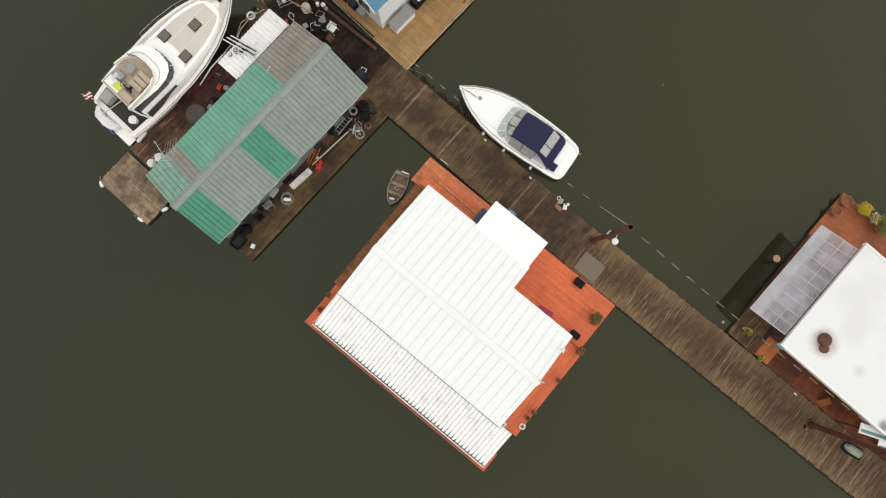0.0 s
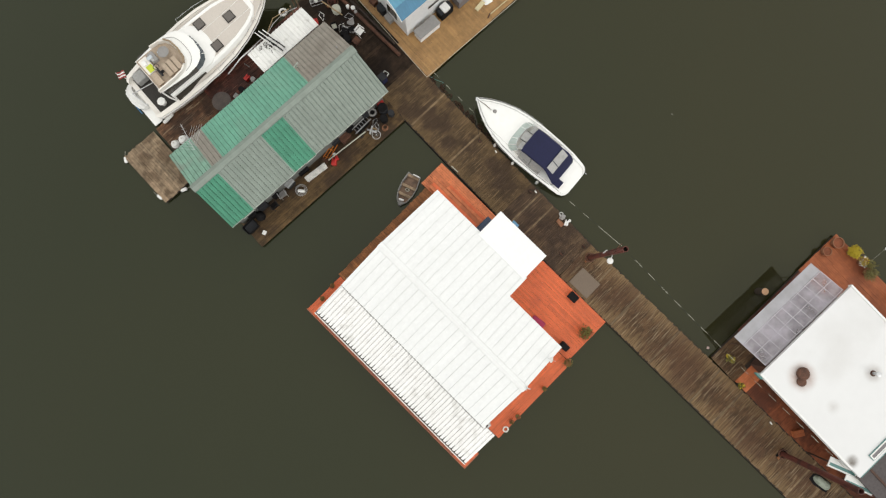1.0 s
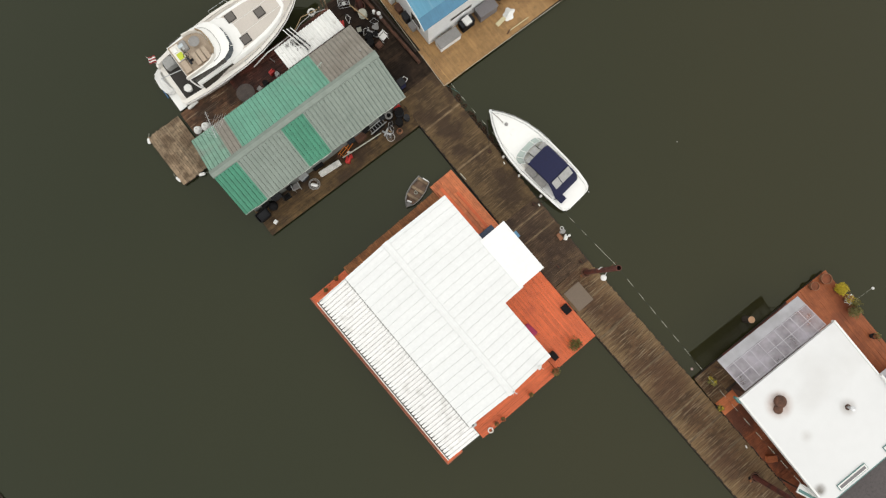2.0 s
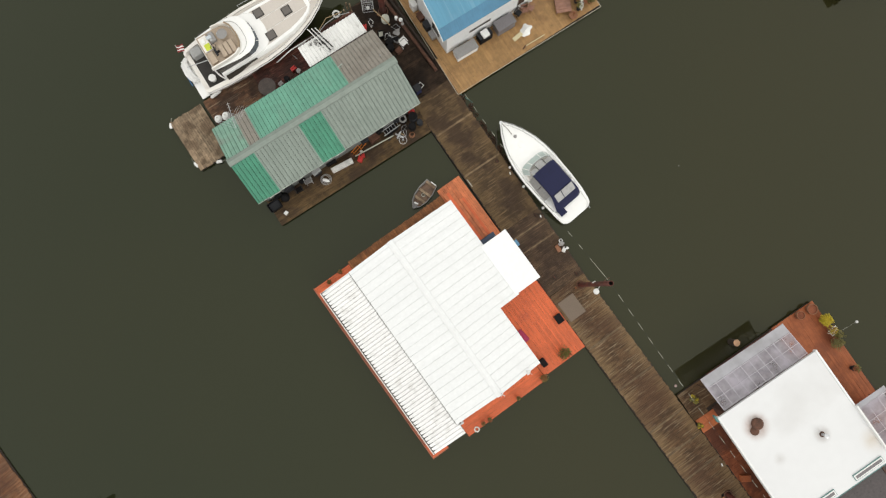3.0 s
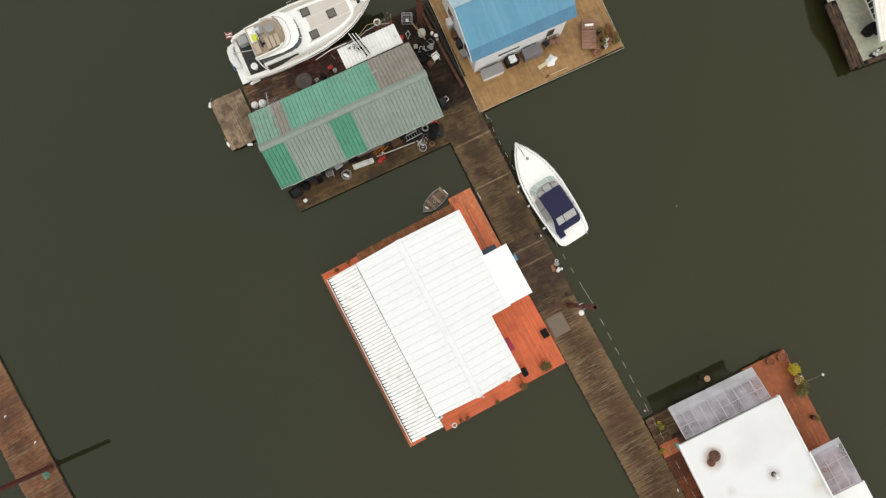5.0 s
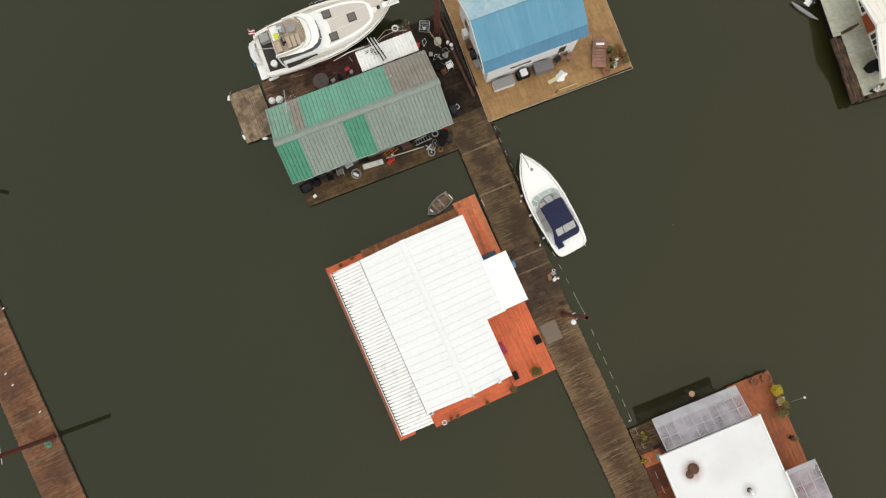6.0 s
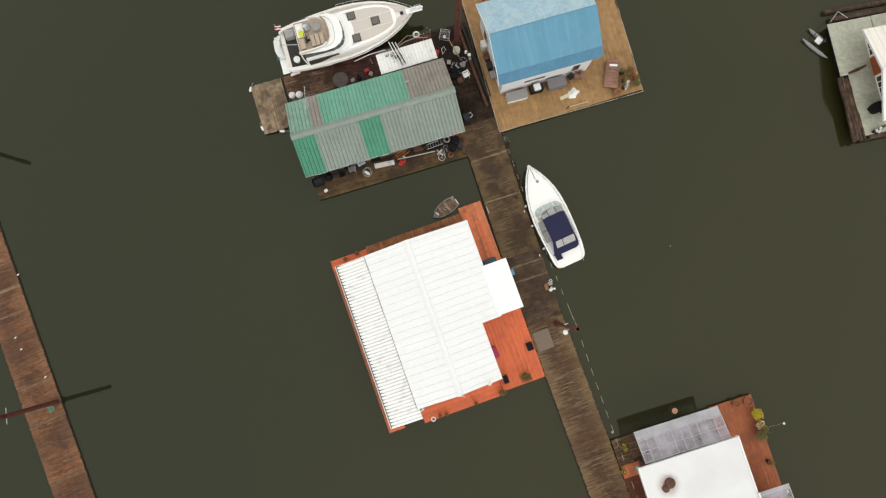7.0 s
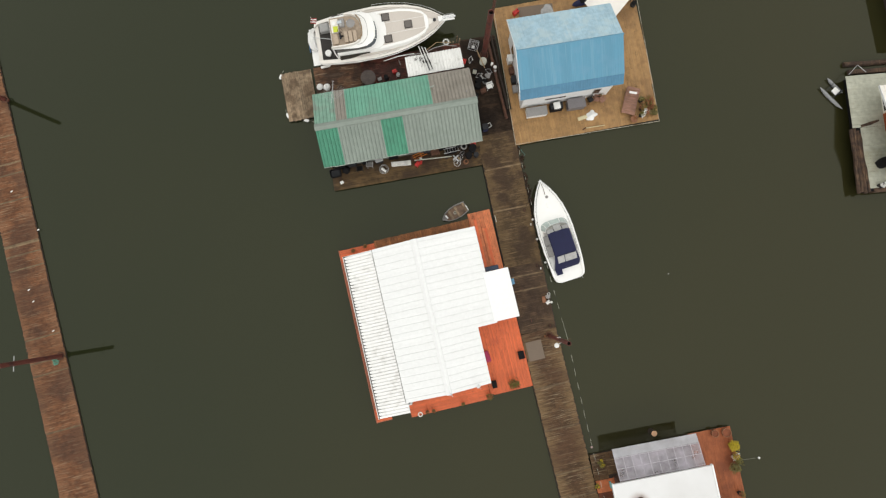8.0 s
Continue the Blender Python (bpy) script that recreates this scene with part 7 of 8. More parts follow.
t = thing("storage_box", at_a(6.86, -5.35, DZ), "low black storage box at the deck edge", "box")
part("body", smooth_box(B(), -0.26, -0.34, 0, 0.26, 0.34, 0.2, 0.02), M["dark"], t)
part("lid", smooth_box(B(), -0.27, -0.35, 0.205, 0.27, 0.35, 0.24, 0.015), M["dark"], t)
move_to_a(planter(0, 0, 0, 0.24, 0.35, "bushy olive shrub in a terracotta pot", M["terra"], [M["leaf_olive"], M["leaf_olive"], M["leaf_red"]], 3, 0.58, 300, 0.10), 5.67, -7.6)
t = thing("floor_cushion", at_a(3.92, -4.8, DZ, 8), "magenta cushion against the wall", "cushion")
part("pad", smooth_box(B(), -0.22, -0.5, 0, 0.22, 0.5, 0.3, 0.09), M["pink"], t, smooth=True)
t = thing("storage_cabinet", at_a(3.95, -7.25, DZ), "dark low storage cabinet beside the wall", "cabinet")
part("body", smooth_box(B(), -0.2, -0.3, 0, 0.2, 0.3, 0.6, 0.015), M["dark"], t)
part("door", box(B(), 0.202, -0.28, 0.05, 0.22, 0.28, 0.55, 0.005), M["charcoal"], t)
move_to_a(planter(0, 0, 0, 0.2, 0.3, "rust-leaved shrub in a terracotta pot", M["terra"], [M["leaf_red"], M["leaf_olive"]], 4, 0.36, 160, 0.08), 3.3, -8.15)
move_to_a(ring_float(0, 0, 0, 0.17, "cream life ring lying on the deck edge", M["gel_cream"]), -2.95, -8.35)
for x, y, s in ((-2.3, -8.25, 5), (-1.75, -8.3, 6), (0.9, -8.3, 7), (-5.55, 7.0, 8), (-4.45, 7.15, 9), (-5.6, -7.42, 10)):
    move_to_a(planter(0, 0, 0, 0.15, 0.22, "small dark shrub in a terracotta pot", M["terra"], [M["leaf_red"], M["leaf_olive"]], s, 0.2, 70, 0.06, 0.7, 0.12), x, y)
t = thing("storage_bin", at_a(7.6, 1.1, DZ), "blue plastic bin beside the porch", "bin")
part("body", smooth_box(B(), -0.14, -0.24, 0, 0.14, 0.24, 0.5, 0.03), M["blue"], t)
part("lid", smooth_box(B(), -0.16, -0.26, 0.505, 0.16, 0.26, 0.55, 0.015), M["blue_lid"], t)
t = thing("garden_bench", at_a(6.1, 2.66, DZ), "dark blue-black bench under the porch edge", "bench")
part("seat", smooth_box(B(), -0.6, -0.2, 0.4, 0.6, 0.2, 0.46, 0.015), M["slate_blue"], t)
part("cushion", smooth_box(B(), -0.55, -0.17, 0.465, 0.1, 0.17, 0.55, 0.03), M["slate_blue"], t)
for x in (-0.5, 0.5):
    part("leg", box(B(), x - 0.05, -0.18, 0, x + 0.05, 0.18, 0.398), M["charcoal"], t)


def dish(where, label):
    t = thing("satellite_dish", where, label, "antenna")
    part("reflector", lathe(B(), [(0.19, 0.11), (0.14, 0.06), (0.07, 0.02), (0.01, 0.01), (0.01, -0.01), (0.07, 0.0), (0.15, 0.04), (0.2, 0.10)], 18), M["white"], t, smooth=True, where=pose(0, 0, 0.5, 50, 0, 30))
    part("mast", tube(B(), [(0, 0, 0), (0, 0, 0.5)], 0.025), M["alu"], t)
    part("arm", tube(B(), [(0, 0, 0.5), (0.15, -0.3, 0.62)], 0.015), M["alu"], t)
    return t


dish(at_a(2.5, -6.6, 3.18), "small grey satellite dish at the roof corner")
t = thing("vent_pipe", at_a(0.15, -6.7, 3.68), "thin grey vent pipe at the ridge end", "vent")
part("pipe", tube(B(), [(0, 0, 0), (0, 0, 0.5), (0.1, -0.2, 0.55)], 0.04), M["alu"], t)
part("bracket", tube(B(), [(0, 0, 0.3), (-0.15, -0.15, 0.3)], 0.02), M["alu"], t)

# -- deck of the blue home --
for x0, x1, y0, y1, h, lid, label in ((11.05, 12.95, 14.3, 15.12, 0.75, "grey", "long deck box with a pale grey lid"), (14.8, 16.42, 14.3, 15.2, 0.95, "grey_cover", "tall deck box with a grey cover")):
    t = thing("deck_box", pose((x0 + x1) / 2, (y0 + y1) / 2, DZ, 0, 0, -2), label, "box")
    a, c = (x1 - x0) / 2, (y1 - y0) / 2
    part("body", smooth_box(B(), -a + 0.05, -c + 0.05, 0, a - 0.05, c - 0.05, h - 0.08, 0.02), M["white_wall"] if h < 0.9 else M["grey_cover"], t)
    part("lid", smooth_box(B(), -a, -c, h - 0.078, a, c, h, 0.02), M[lid], t)
t = thing("barbecue", pose(13.85, 14.85, DZ), "black barbecue with a white lid", "barbecue")
part("cart", smooth_box(B(), -0.55, -0.32, 0, 0.55, 0.32, 0.75, 0.03), M["dark"], t)
part("lid", smooth_box(B(), -0.3, -0.3, 0.755, 0.3, 0.3, 1.0, 0.07), M["white"], t)
part("handle", tube(B(), [(-0.25, -0.34, 0.85), (0.25, -0.34, 0.85)], 0.02), M["steel"], t)
for s in (-1, 1):
    part("side_shelf", box(B(), s * 0.44 - 0.13, -0.25, 0.76, s * 0.44 + 0.13, 0.25, 0.79, 0.008), M["charcoal"], t)
chair(17.05, 14.95, DZ, 20, "black folding garden chair", M["dark"], M["charcoal"])
chair(17.6, 14.9, DZ, -15, "weathered brown wooden folding chair", M["patio"], M["patio"])
chair(18.1, 14.75, DZ, 30, "weathered brown wooden folding chair", M["patio"], M["patio"])
planter(17.9, 15.1, DZ, 0.18, 0.25, "small dry plant in a dark pot", M["charcoal"], [M["leaf_olive"]], 21, 0.2, 60, 0.06)
tarp(16.95, 13.6, DZ, 20, 0.8, M["white"], "crumpled white tarpaulin on the deck")
tarp(14.9, 23.95, DZ + 0.03, 70, 0.9, M["vinyl"], "crumpled clear plastic sheet on the rug")
t = thing("foam_board", pose(16.1, 13.52, DZ, 0, 0, 8), "pale yellow board on the deck", "board")
part("slab", smooth_box(B(), -0.42, -0.16, 0, 0.42, 0.16, 0.08, 0.01), M["yellow"], t)
stick("loose_board", [(16.25, 12.55, DZ + 0.03), (17.95, 12.5, DZ + 0.03)], 0.035, M["yellow"], "pale timber lath on the deck edge", "board", 4)
stick("loose_board", [(15.9, 12.45, DZ + 0.03), (16.25, 12.6, DZ + 0.03)], 0.05, M["rust"], "dark timber offcut on the deck", "board", 4)
t = thing("sun_lounger", pose(20.62, 14.2, DZ, 0, 0, -24), "weathered brown slatted wooden lounger", "lounger")
for i in range(9):
    y = -1.25 + 0.275 * i
    part("slat", box(B(), -0.58, y, 0.33 + (0.06 * (i - 5) if i > 5 else 0), 0.58, y + 0.25, 0.36 + (0.06 * (i - 5) if i > 5 else 0), 0.006), M["patio"], t)
for s in (-0.6, 0.56):
    part("side_rail", box(B(), s, -1.27, 0.24, s + 0.05, 1.2, 0.32, 0.008), M["patio"], t)
for x in (-0.55, 0.5):
    for y in (-1.15, 1.05):
        part("leg", box(B(), x, y, 0, x + 0.06, y + 0.06, 0.238), M["patio"], t)
t = thing("folded_towel", pose(20.95, 14.85, DZ + 0.44, 0, 0, -20), "folded white towel on the lounger", "towel")
part("cloth", smooth_box(B(), -0.35, -0.1, 0, 0.35, 0.1, 0.06, 0.02), M["white"], t)
planter(22.1, 13.75, DZ, 0.26, 0.35, "large rust-red shrub in a dark pot", M["charcoal"], [M["leaf_red"], M["leaf_red"], M["leaf_olive"]], 22, 0.6, 520, 0.08)
planter(21.55, 14.1, DZ, 0.2, 0.3, "pale green plant in a dark pot", M["charcoal"], [M["leaf_olive"], M["leaf_green"]], 23, 0.35, 140, 0.08)
planter(22.35, 12.75, DZ, 0.2, 0.3, "straggling green plant in a terracotta pot", M["terra"], [M["leaf_green"], M["leaf_olive"]], 24, 0.4, 160, 0.08)
planter(20.6, 12.5, DZ, 0.3, 0.28, "wide terracotta bowl with bare stems", M["terra"], [M["leaf_red"]], 25, 0.18, 40, 0.05)
planter(21.3, 12.75, DZ, 0.18, 0.25, "white-flowering plant in a dark pot", M["charcoal"], [M["white"], M["leaf_olive"]], 26, 0.34, 200, 0.06)
planter(21.8, 13.0, DZ, 0.16, 0.25, "white-flowering plant in a dark pot", M["charcoal"], [M["white"], M["leaf_red"]], 27, 0.32, 180, 0.06)
planter(21.5, 13.35, DZ, 0.2, 0.3, "bushy olive shrub in a dark pot", M["charcoal"], [M["leaf_red"], M["leaf_olive"]], 28, 0.45, 320, 0.07)
planter(22.4, 13.2, DZ, 0.18, 0.3, "rust-leaved shrub in a terracotta pot", M["terra"], [M["leaf_red"], M["leaf_olive"]], 29, 0.4, 280, 0.07)
t = thing("outdoor_rug", pose(13.9, 24.1, DZ, 0, 0, -3), "mottled grey outdoor rug", "rug")
part("rug_body", smooth_box(B(), -1.6, -0.6, 0, 1.6, 0.6, 0.025, 0.006), M["taupe"], t)
jug(12.0, 24.25, DZ, M["red"], "red plastic fuel can on the deck", 30, 1.4)
t = thing("covered_kayak", pose(18.3, 24.15, DZ, 0, 0, 10), "blue and black covered kayak", "kayak")
bm = B()
loft(bm, [[(x, w * math.cos(a), 0.22 + 0.2 * (w / 0.35) * math.sin(a)) for a in (0, 0.8, 1.57, 2.3, 3.14, 4.0, 4.71, 5.5)] for x, w in ((-1.1, 0.04), (-0.8, 0.25), (0, 0.38), (0.8, 0.25), (1.1, 0.04))])
part("hull", bm, M["navy"], t, smooth=True)
part("cockpit_cover", smooth_box(B(), -0.35, -0.2, 0.42, 0.35, 0.2, 0.5, 0.04), M["dark"], t)
t = thing("shade_sail", pose(0, 0, 0), "cream triangular shade sail over the deck", "shade sail")
quad = [Vector(p) for p in ((17.8, 23.2, 2.6), (19.2, 20.6, 2.55), (22.6, 23.45, 2.6), (21.2, 26.0, 2.65))]
rings = []
for i in range(8):
    f = i / 7
    row = [(quad[0].lerp(quad[3], f)).lerp(quad[1].lerp(quad[2], f), g / 7) - Vector((0, 0, 1.6 * f * (1 - f) * (g / 7) * (1 - g / 7))) for g in range(8)]
    rings.append(row + [p - Vector((0, 0, 0.02)) for p in row[::-1]])
part("cloth", loft(B(), rings), M["gel_cream"], t, smooth=True)
part("mast", tube(B(), [(22.6, 23.45, DZ), (22.6, 23.45, 2.75)], 0.04), M["charcoal"], t)
drum(22.75, 23.05, DZ, 0.24, 0.5, M["charcoal"], "dark tub at the deck corner", M["dark"])
for y, h, m, label in ((19.9, 0.9, "white", "white gas bottle locker by the wall"), (18.9, 0.5, "rust", "rust-brown box by the wall"), (18.0, 0.7, "charcoal", "charcoal bin by the wall"), (17.2, 0.4, "grey", "grey box by the wall")):
    t = thing("wall_locker", pose(10.55, y, DZ), label, "locker")
    part("body", smooth_box(B(), -0.2, -0.3, 0, 0.2, 0.3, h, 0.02), M[m], t)
    part("lid", smooth_box(B(), -0.22, -0.32, h + 0.003, 0.22, 0.32, h + 0.05, 0.01), M[m], t)

# -- deck of the flat-roofed home --
planter(23.0, -17.3, DZ, 0.3, 0.35, "bright yellow chrysanthemum in a terracotta pot", M["terra"], [M["leaf_yellow"], M["leaf_yellow"]], 31, 0.6, 1500, 0.06, 0.6, 0.15)
planter(23.05, -18.2, DZ, 0.22, 0.3, "red and white flowers in a terracotta pot", M["terra"], [M["leaf_red"], M["white"], M["leaf_yellow"]], 32, 0.45, 420, 0.06)
planter(22.8, -19.05, DZ, 0.26, 0.3, "olive-green shrub in a terracotta pot", M["terra"], [M["leaf_olive"], M["leaf_green"]], 33, 0.6, 600, 0.06)
planter(23.2, -18.75, DZ, 0.18, 0.3, "trailing olive plant in a terracotta pot", M["terra"], [M["leaf_olive"]], 34, 0.45, 180, 0.08)
planter(22.8, -21.4, DZ, 0.2, 0.3, "small olive-brown shrub in a dark pot", M["charcoal"], [M["leaf_olive"], M["leaf_red"]], 35, 0.32, 130, 0.07)
for x, y, r in ((22.75, -16.15, 0.4), (21.75, -16.05, 0.32)):
    t = thing("barrel_planter", pose(x, y, DZ), "half-barrel planter with bare brown soil", "planter", "half-barrel planters")
    part("tub", lathe(B(), [(r * 0.85, 0), (r, 0.36), (r, 0.4), (r * 0.9, 0.4), (r * 0.88, 0.3)], 20), M["terra"], t, smooth=True)
    part("soil", lathe(B(), [(r * 0.87, 0.3), (r * 0.87, 0.33), (0.02, 0.36)], 20), M["deck_rust_dark"], t)
planter(11.5, -16.7, DZ, 0.18, 0.25, "yellowing grassy plant in a dark pot", M["charcoal"], [M["leaf_olive"], M["leaf_yellow"]], 36, 0.36, 130, 0.09)
planter(10.75, -18.5, DZ, 0.16, 0.25, "yellowing grassy plant in a dark pot", M["charcoal"], [M["leaf_olive"], M["leaf_yellow"]], 37, 0.3, 110, 0.08)
crate(11.45, -23.55, DZ, 0.7, 0.45, 0.35, -30, "rust-orange wooden crate on the deck", M["deck_rust"])
t = thing("dock_boat", pose(10.32, -27.0, 0.62, 0, 0, 10), "small upturned pale green tender half under a black cover", "boat")
bm = B()
loft(bm, [[(w * math.cos(a), y, 0.02 + 0.34 * (w / 0.4) * math.sin(a)) for a in (0, 0.4, 0.8, 1.2, 1.57, 1.94, 2.3, 2.7, 3.14)] for y, w in ((-0.6, 0.24), (-0.55, 0.29), (0.2, 0.28), (0.48, 0.2), (0.6, 0.05))])
part("hull", bm, M["tender"], t, smooth=True)
part("rub_strip", prism(B(), [(-0.4, -0.7), (0.34, -0.66), (0.34, 0.3), (0.16, 0.7), (-0.3, 0.75), (-0.46, 0.3)], 0.0, 0.03), M["dark"], t, "black rubber cover edge")
t = thing("porch_awning", pose(0, 0, 0), "small white porch awning with teal glazed edges", "awning")
for x, y, length in ((10.80, -25.02, 1.9), (10.76, -26.50, 1.95)):
    where = pose(x, y, 0, 0, 0, -66.3)
    leaf = part("canopy", box(B(), 0, 0, 2.95, length, 0.62, 3.02, 0.01), M["white"], t, where=where)
    part("glazed_strip", box(B(), 0.08, 0.07, 3.021, length - 0.08, 0.27, 3.035), M["teal"], leaf, "teal glazed strip")
    part("edge_trim", box(B(), -0.02, -0.035, 2.93, length + 0.02, -0.003, 3.04, 0.006), M["white"], leaf)
for x, y in ((11.1, -25.1), (11.75, -26.4), (11.6, -27.9)):
    part("post", box(B(), x - 0.05, y - 0.05, 0.6, x + 0.05, y + 0.05, 2.95), M["brown_wall"], t)
part("corner_trim", box(B(), 0, -0.06, 3.4, 0.5, 0.06, 3.72, 0.01), M["teal"], t, where=pose(11.38, -17.42, 0, 0, 0, -90))
ball(23.35, -24.1, DZ, 0.22, "large white round buoy", M["white"])
ball(25.3, -18.98, WATER - 0.08, 0.11, "white mooring buoy afloat", M["white"])
stick("mooring_line", [(25.25, -18.95, WATER + 0.03), (24.3, -18.9, WATER + 0.02), (23.1, -18.7, 0.55)], 0.006, M["rope"], "thin pale mooring rope to the buoy", "rope", 5)
ball(20.92, -1.75, WATER - 0.05, 0.04, "tiny white float adrift on the water", M["grey_white"])
ball(11.1, -15.4, WATER - 0.1, 0.10, "small pale float beside the walkway", M["faded_pink"])
for x, y in ((19.9, -21.7), (19.7, -22.1)):
    drum(x, y, DZ if x > 19.8 or x < 12 else DZ, 0.15, 0.3, M["white"], "small white bucket on the deck", M["grey"])
t = thing("patio_table", pose(16.2, -16.5, DZ), "long pale table under the canopy", "table")
part("tabletop", smooth_box(B(), -1.0, -0.4, 0.7, 1.0, 0.4, 0.75, 0.01), M["patio"], t)
for x in (-0.9, 0.85):
    for y in (-0.35, 0.3):
        part("leg", box(B(), x, y, 0, x + 0.06, y + 0.06, 0.698), M["patio"], t)
for x in (13.6, 14.4, 18.2, 19.0):
    drum(x, -16.4, DZ, 0.2, 0.35, M["white"], "white bucket under the canopy", M["grey"])
t = thing("lidded_crate", pose(22.1, -24.2, DZ), "faded pink-red crate under the canopy", "crate")
part("body", smooth_box(B(), -0.35, -0.35, 0, 0.35, 0.35, 0.6, 0.03), M["red"], t)
part("lid", smooth_box(B(), -0.37, -0.37, 0.605, 0.37, 0.37, 0.65, 0.015), M["terra"], t)

# -- far barge and far walkway --
t = thing("barbecue", pose(41.15, 4.4, 1.25, 0, 0, 20), "black covered barbecue on the barge", "barbecue")
bm = smooth_box(B(), -0.52, -0.42, 0, 0.52, 0.42, 1.0, 0.3)
for v in bm.verts:
    v.co += Vector((0.12, 0.12, 0.05)) * noise.noise(v.co * 3)
part("cover", bm, M["dark"], t, smooth=True)
part("side_cover", smooth_box(B(), 0.3, -0.75, 0, 0.75, -0.2, 0.7, 0.18), M["dark"], t, smooth=True)
for k, (x, y) in enumerate(((40.75, 2.55), (40.95, 2.4), (41.15, 2.6), (41.5, 2.7))):
    planter(x - 0.24, y - 0.02, 1.25, 0.13, 0.2, "small white-flowering plant on the barge", M["charcoal"], [M["white"] if k < 3 else M["leaf_green"]], 50 + k, 0.18, 50, 0.06)
t = thing("gang_plank", pose(40.26, 8.05, 1.25, 0, 0, 6), "tapered dark timber plank lying on the barge", "plank")
part("board", prism(B(), [(0, -0.1), (0.9, -0.16), (1.75, -0.02), (1.7, 0.12), (0.8, 0.14), (0.05, 0.1)], 0.0, 0.07), M["snag"], t)
for a, b in (((40.26, 12.83, 1.32), (41.26, 13.57, 1.32)), ((41.26, 13.57, 1.32), (41.86, 12.78, 1.32))):
    stick("mooring_line", [a, b], 0.022, M["alu"], "thin grey tubular brace at the barge corner", "brace", 6)
t = thing("mooring_net", pose(-34.05, 0.55, DZ - 0.12), "bunched green net by the pile", "net")
bm = leaves(B(), (0, 0, 0.1), 0.35, 90, 0.09, random.Random(5), 0.3)
part("mesh", bm, M["roof_green"], t)
for x, y in ((-35.55, 7.3), (-35.3, 6.2), (-34.0, 12.5), (-35.9, 16.4), (-33.9, 3.3)):
    t = thing("dock_bumper", pose(x, y, 0.485, 0, 0, 30), "small white vinyl dock bumper", "bumper", "dock bumpers")
    part("pad", smooth_box(B(), -0.10, -0.04, 0, 0.10, 0.04, 0.08, 0.02), M["white"], t)


# ---- boards of docks and decks ----
for d, n, w, m_key, seed in DOCKS:
    planks(d, -w / 2, 0, w / 2, n, 0.60, M[m_key], 0.142, "x", 0.010, 0.045, seed=seed, overhang=0.05, odd=((M["dock_pale"], 0.05),) if m_key != "dock_dark" else ())
planks(PLATFORM, -2.0, 0, 1.6, 16, 0.60, M["dock_red"], 0.2, "x", 0.012, seed=20)
planks(DECK_A, 3.45, -8.12, 7.17, -1.85, 0.60, M["deck_orange"], 0.14, "y", 0.008, seed=11, splits=1)
planks(DECK_A, 5.1, 2.35, 7.17, 7.9, 0.60, M["deck_orange_worn"], 0.14, "y", seed=12)
planks(DECK_A, -3.75, -8.45, 3.42, -6.4, 0.60, M["deck_orange"], 0.14, "x", 0.008, seed=13, splits=1)
planks(DECK_A, -6.79, -8.17, -5.45, -7.0, 0.60, M["deck_orange"], 0.14, "x", seed=14)
planks(DECK_A, -5.43, -7.35, -3.78, -7.0, 0.60, M["deck_rust_dark"], 0.14, "x", seed=19)
planks(DECK_A, -6.79, -6.98, -5.85, 6.1, 0.60, M["deck_faded"], 0.14, "y", seed=15, splits=2)
planks(DECK_A, -6.79, 6.12, -3.6, 7.27, 0.60, M["deck_orange"], 0.14, "x", seed=16)
planks(DECK_A, -3.58, 6.1, 5.08, 7.45, 0.60, M["deck_cedar"], 0.16, "y", seed=17, overhang=0.03)
planks(DECK_A, 4.98, -1.83, 7.17, 2.33, 0.60, M["deck_orange"], 0.14, "y", seed=18)
planks(DECK_G, -6.85, -5.5, 6.72, -2.55, 0.60, M["deck_brown"], 0.16, "x", seed=21, splits=2)
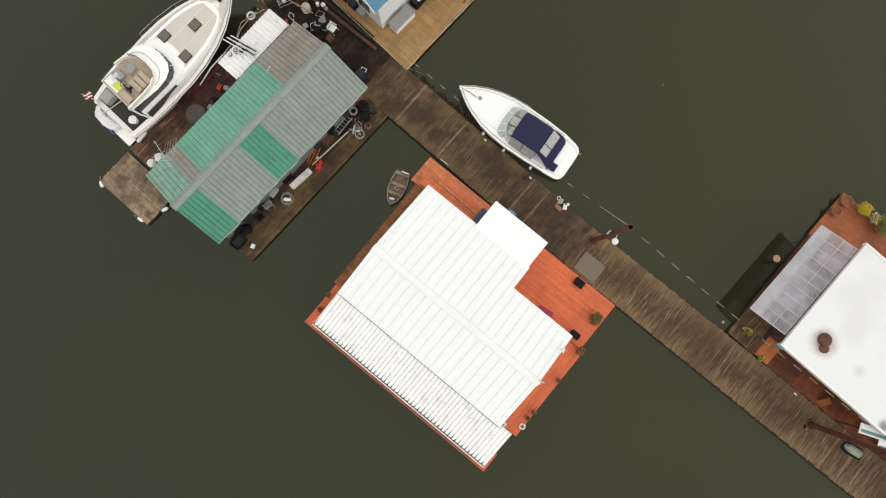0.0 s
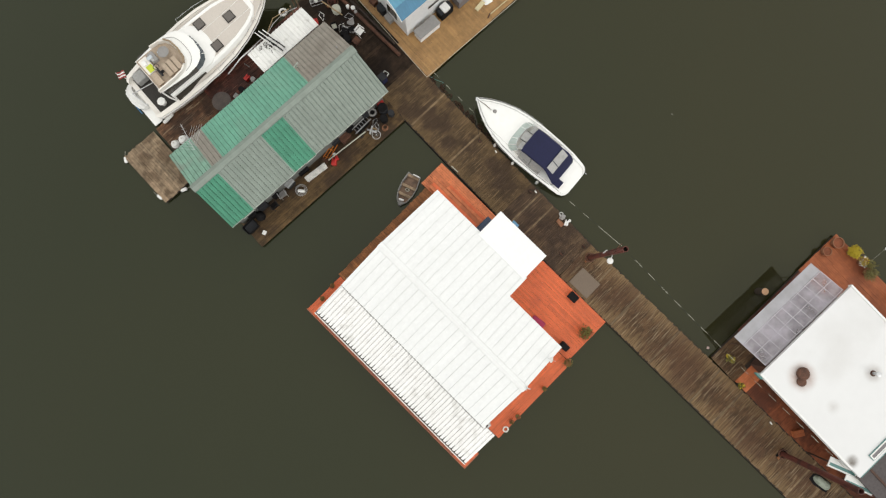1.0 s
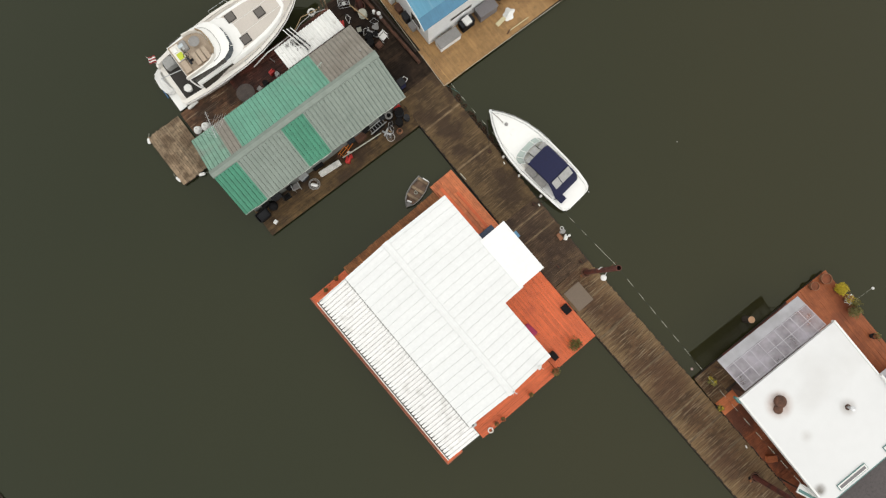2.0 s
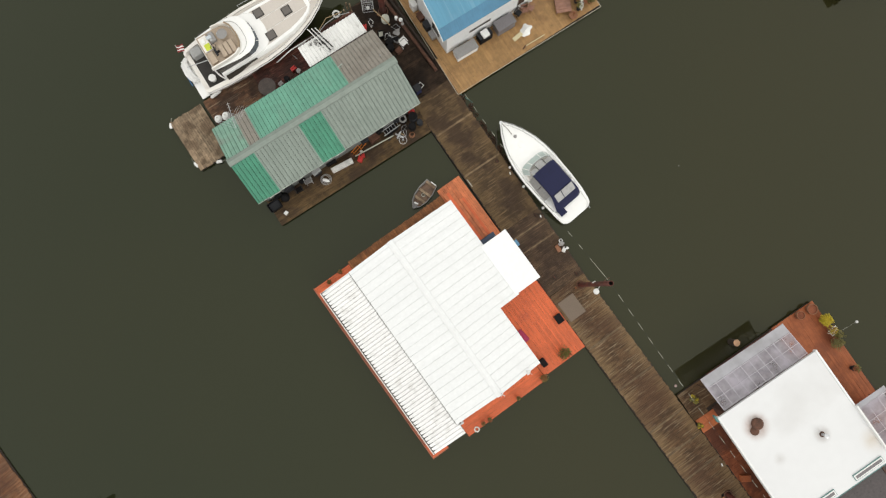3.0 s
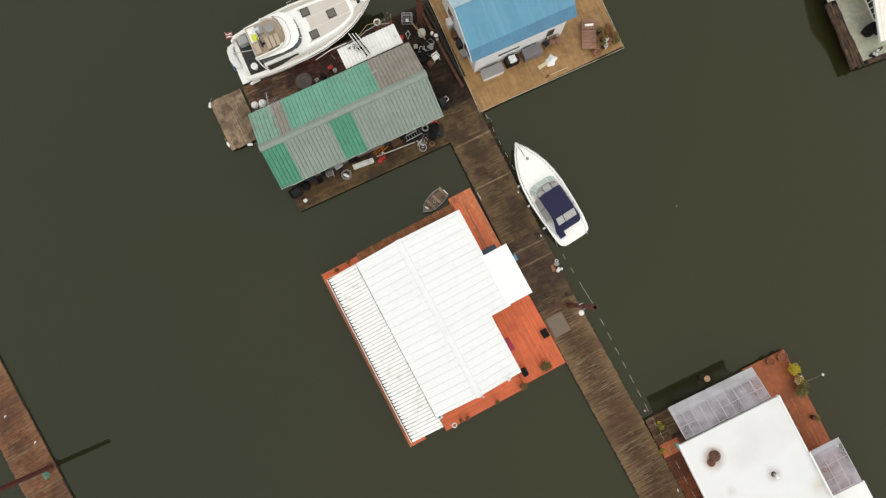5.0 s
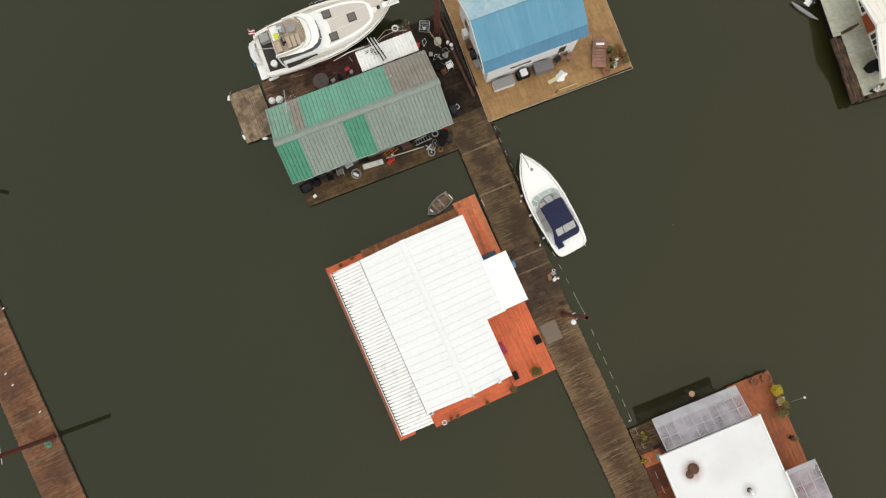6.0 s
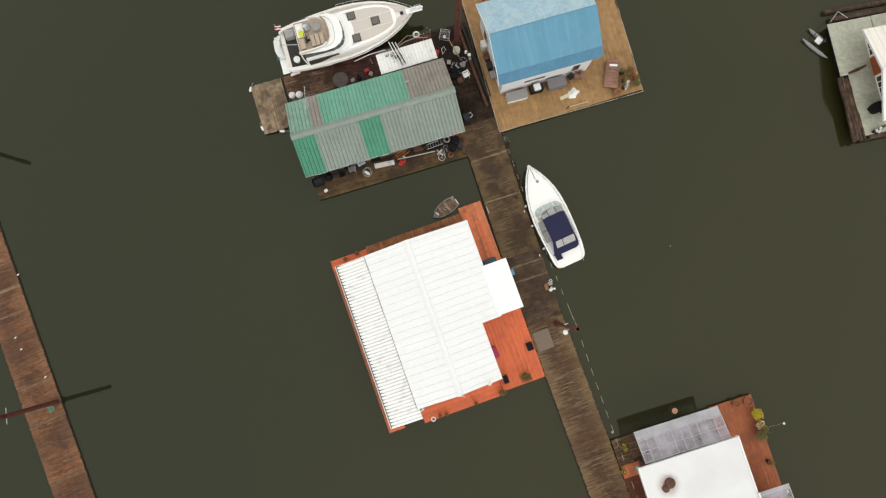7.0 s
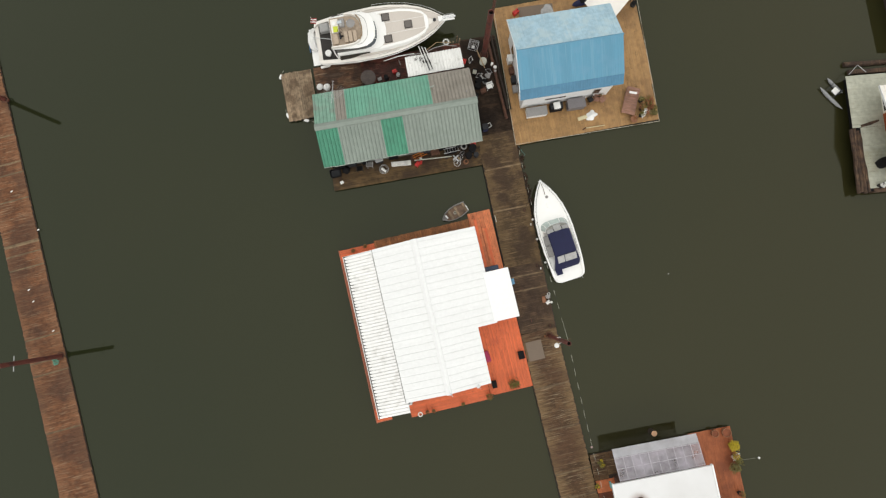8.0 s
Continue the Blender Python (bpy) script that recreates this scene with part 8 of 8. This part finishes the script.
planks(DECK_G, -6.95, 2.1, -2.6, 6.05, 0.60, M["deck_worn"], 0.16, "x", seed=25, splits=1)
planks(DECK_G, -2.58, 2.1, 6.72, 6.05, 0.60, M["deck_wine"], 0.16, "x", seed=22, splits=1)
planks(DECK_G, -6.95, -2.5, -6.25, 2.1, 0.60, M["deck_brown"], 0.16, "y", seed=23)
planks(PLAT_G, -1.38, -2.28, 1.38, 2.25, 0.60, M["dock_grey"], 0.18, "y", seed=24, overhang=0.05)
for x0, y0, x1, y1, seed in ((9.75, 12.15, 22.95, 15.5, 31), (9.95, 15.5, 10.95, 25.1, 32), (18.55, 15.5, 23.1, 25.1, 33), (10.95, 21.8, 18.55, 25.1, 34)):
    planks(DECK_B, x0, y0, x1, y1, 0.60, M["deck_tan"], 0.14, "y", 0.008, seed=seed, splits=1)
planks(DECK_E, 10.72, -18.2, 12.0, -15.95, 0.60, M["dock_south"], 0.16, "x", seed=41)
for k in range(15):
    y1 = -19.3 - 1.4 * k
    planks(DECK_E, 10.16 - 0.0473 * (y1 + 4.6) - 0.03, y1 - 1.4, 12.5, y1, 0.60, M["deck_rust_dark"], 0.14, "x", 0.006, seed=420 + k)
planks(DECK_E, 10.80, -19.29, 12.5, -18.22, 0.60, M["deck_orange_worn"], 0.14, "x", 0.006, seed=45)
planks(DECK_E, 12.02, -17.9, 13.4, -15.95, 0.60, M["dock_south"], 0.16, "x", seed=46)
planks(DECK_E, 13.42, -17.9, 19.5, -15.85, 0.60, M["deck_wine"], 0.16, "x", seed=43, splits=1)
planks(DECK_E, 19.5, -40.0, 23.3, -15.75, 0.60, M["deck_rust"], 0.14, "y", 0.006, seed=44, splits=3)
planks(DECK_F, 0.78, -10.35, 4.0, -4.82, 0.92, M["deck_green"], 0.15, "x", 0.006, seed=51)
planks(DECK_F, 0.1, -4.8, 4.0, -0.02, 0.92, M["deck_green"], 0.15, "x", 0.006, seed=52)
planks(DECK_F, 4.05, -1.7, 15.5, -0.02, 0.92, M["deck_green"], 0.15, "x", 0.008, seed=53, splits=2)
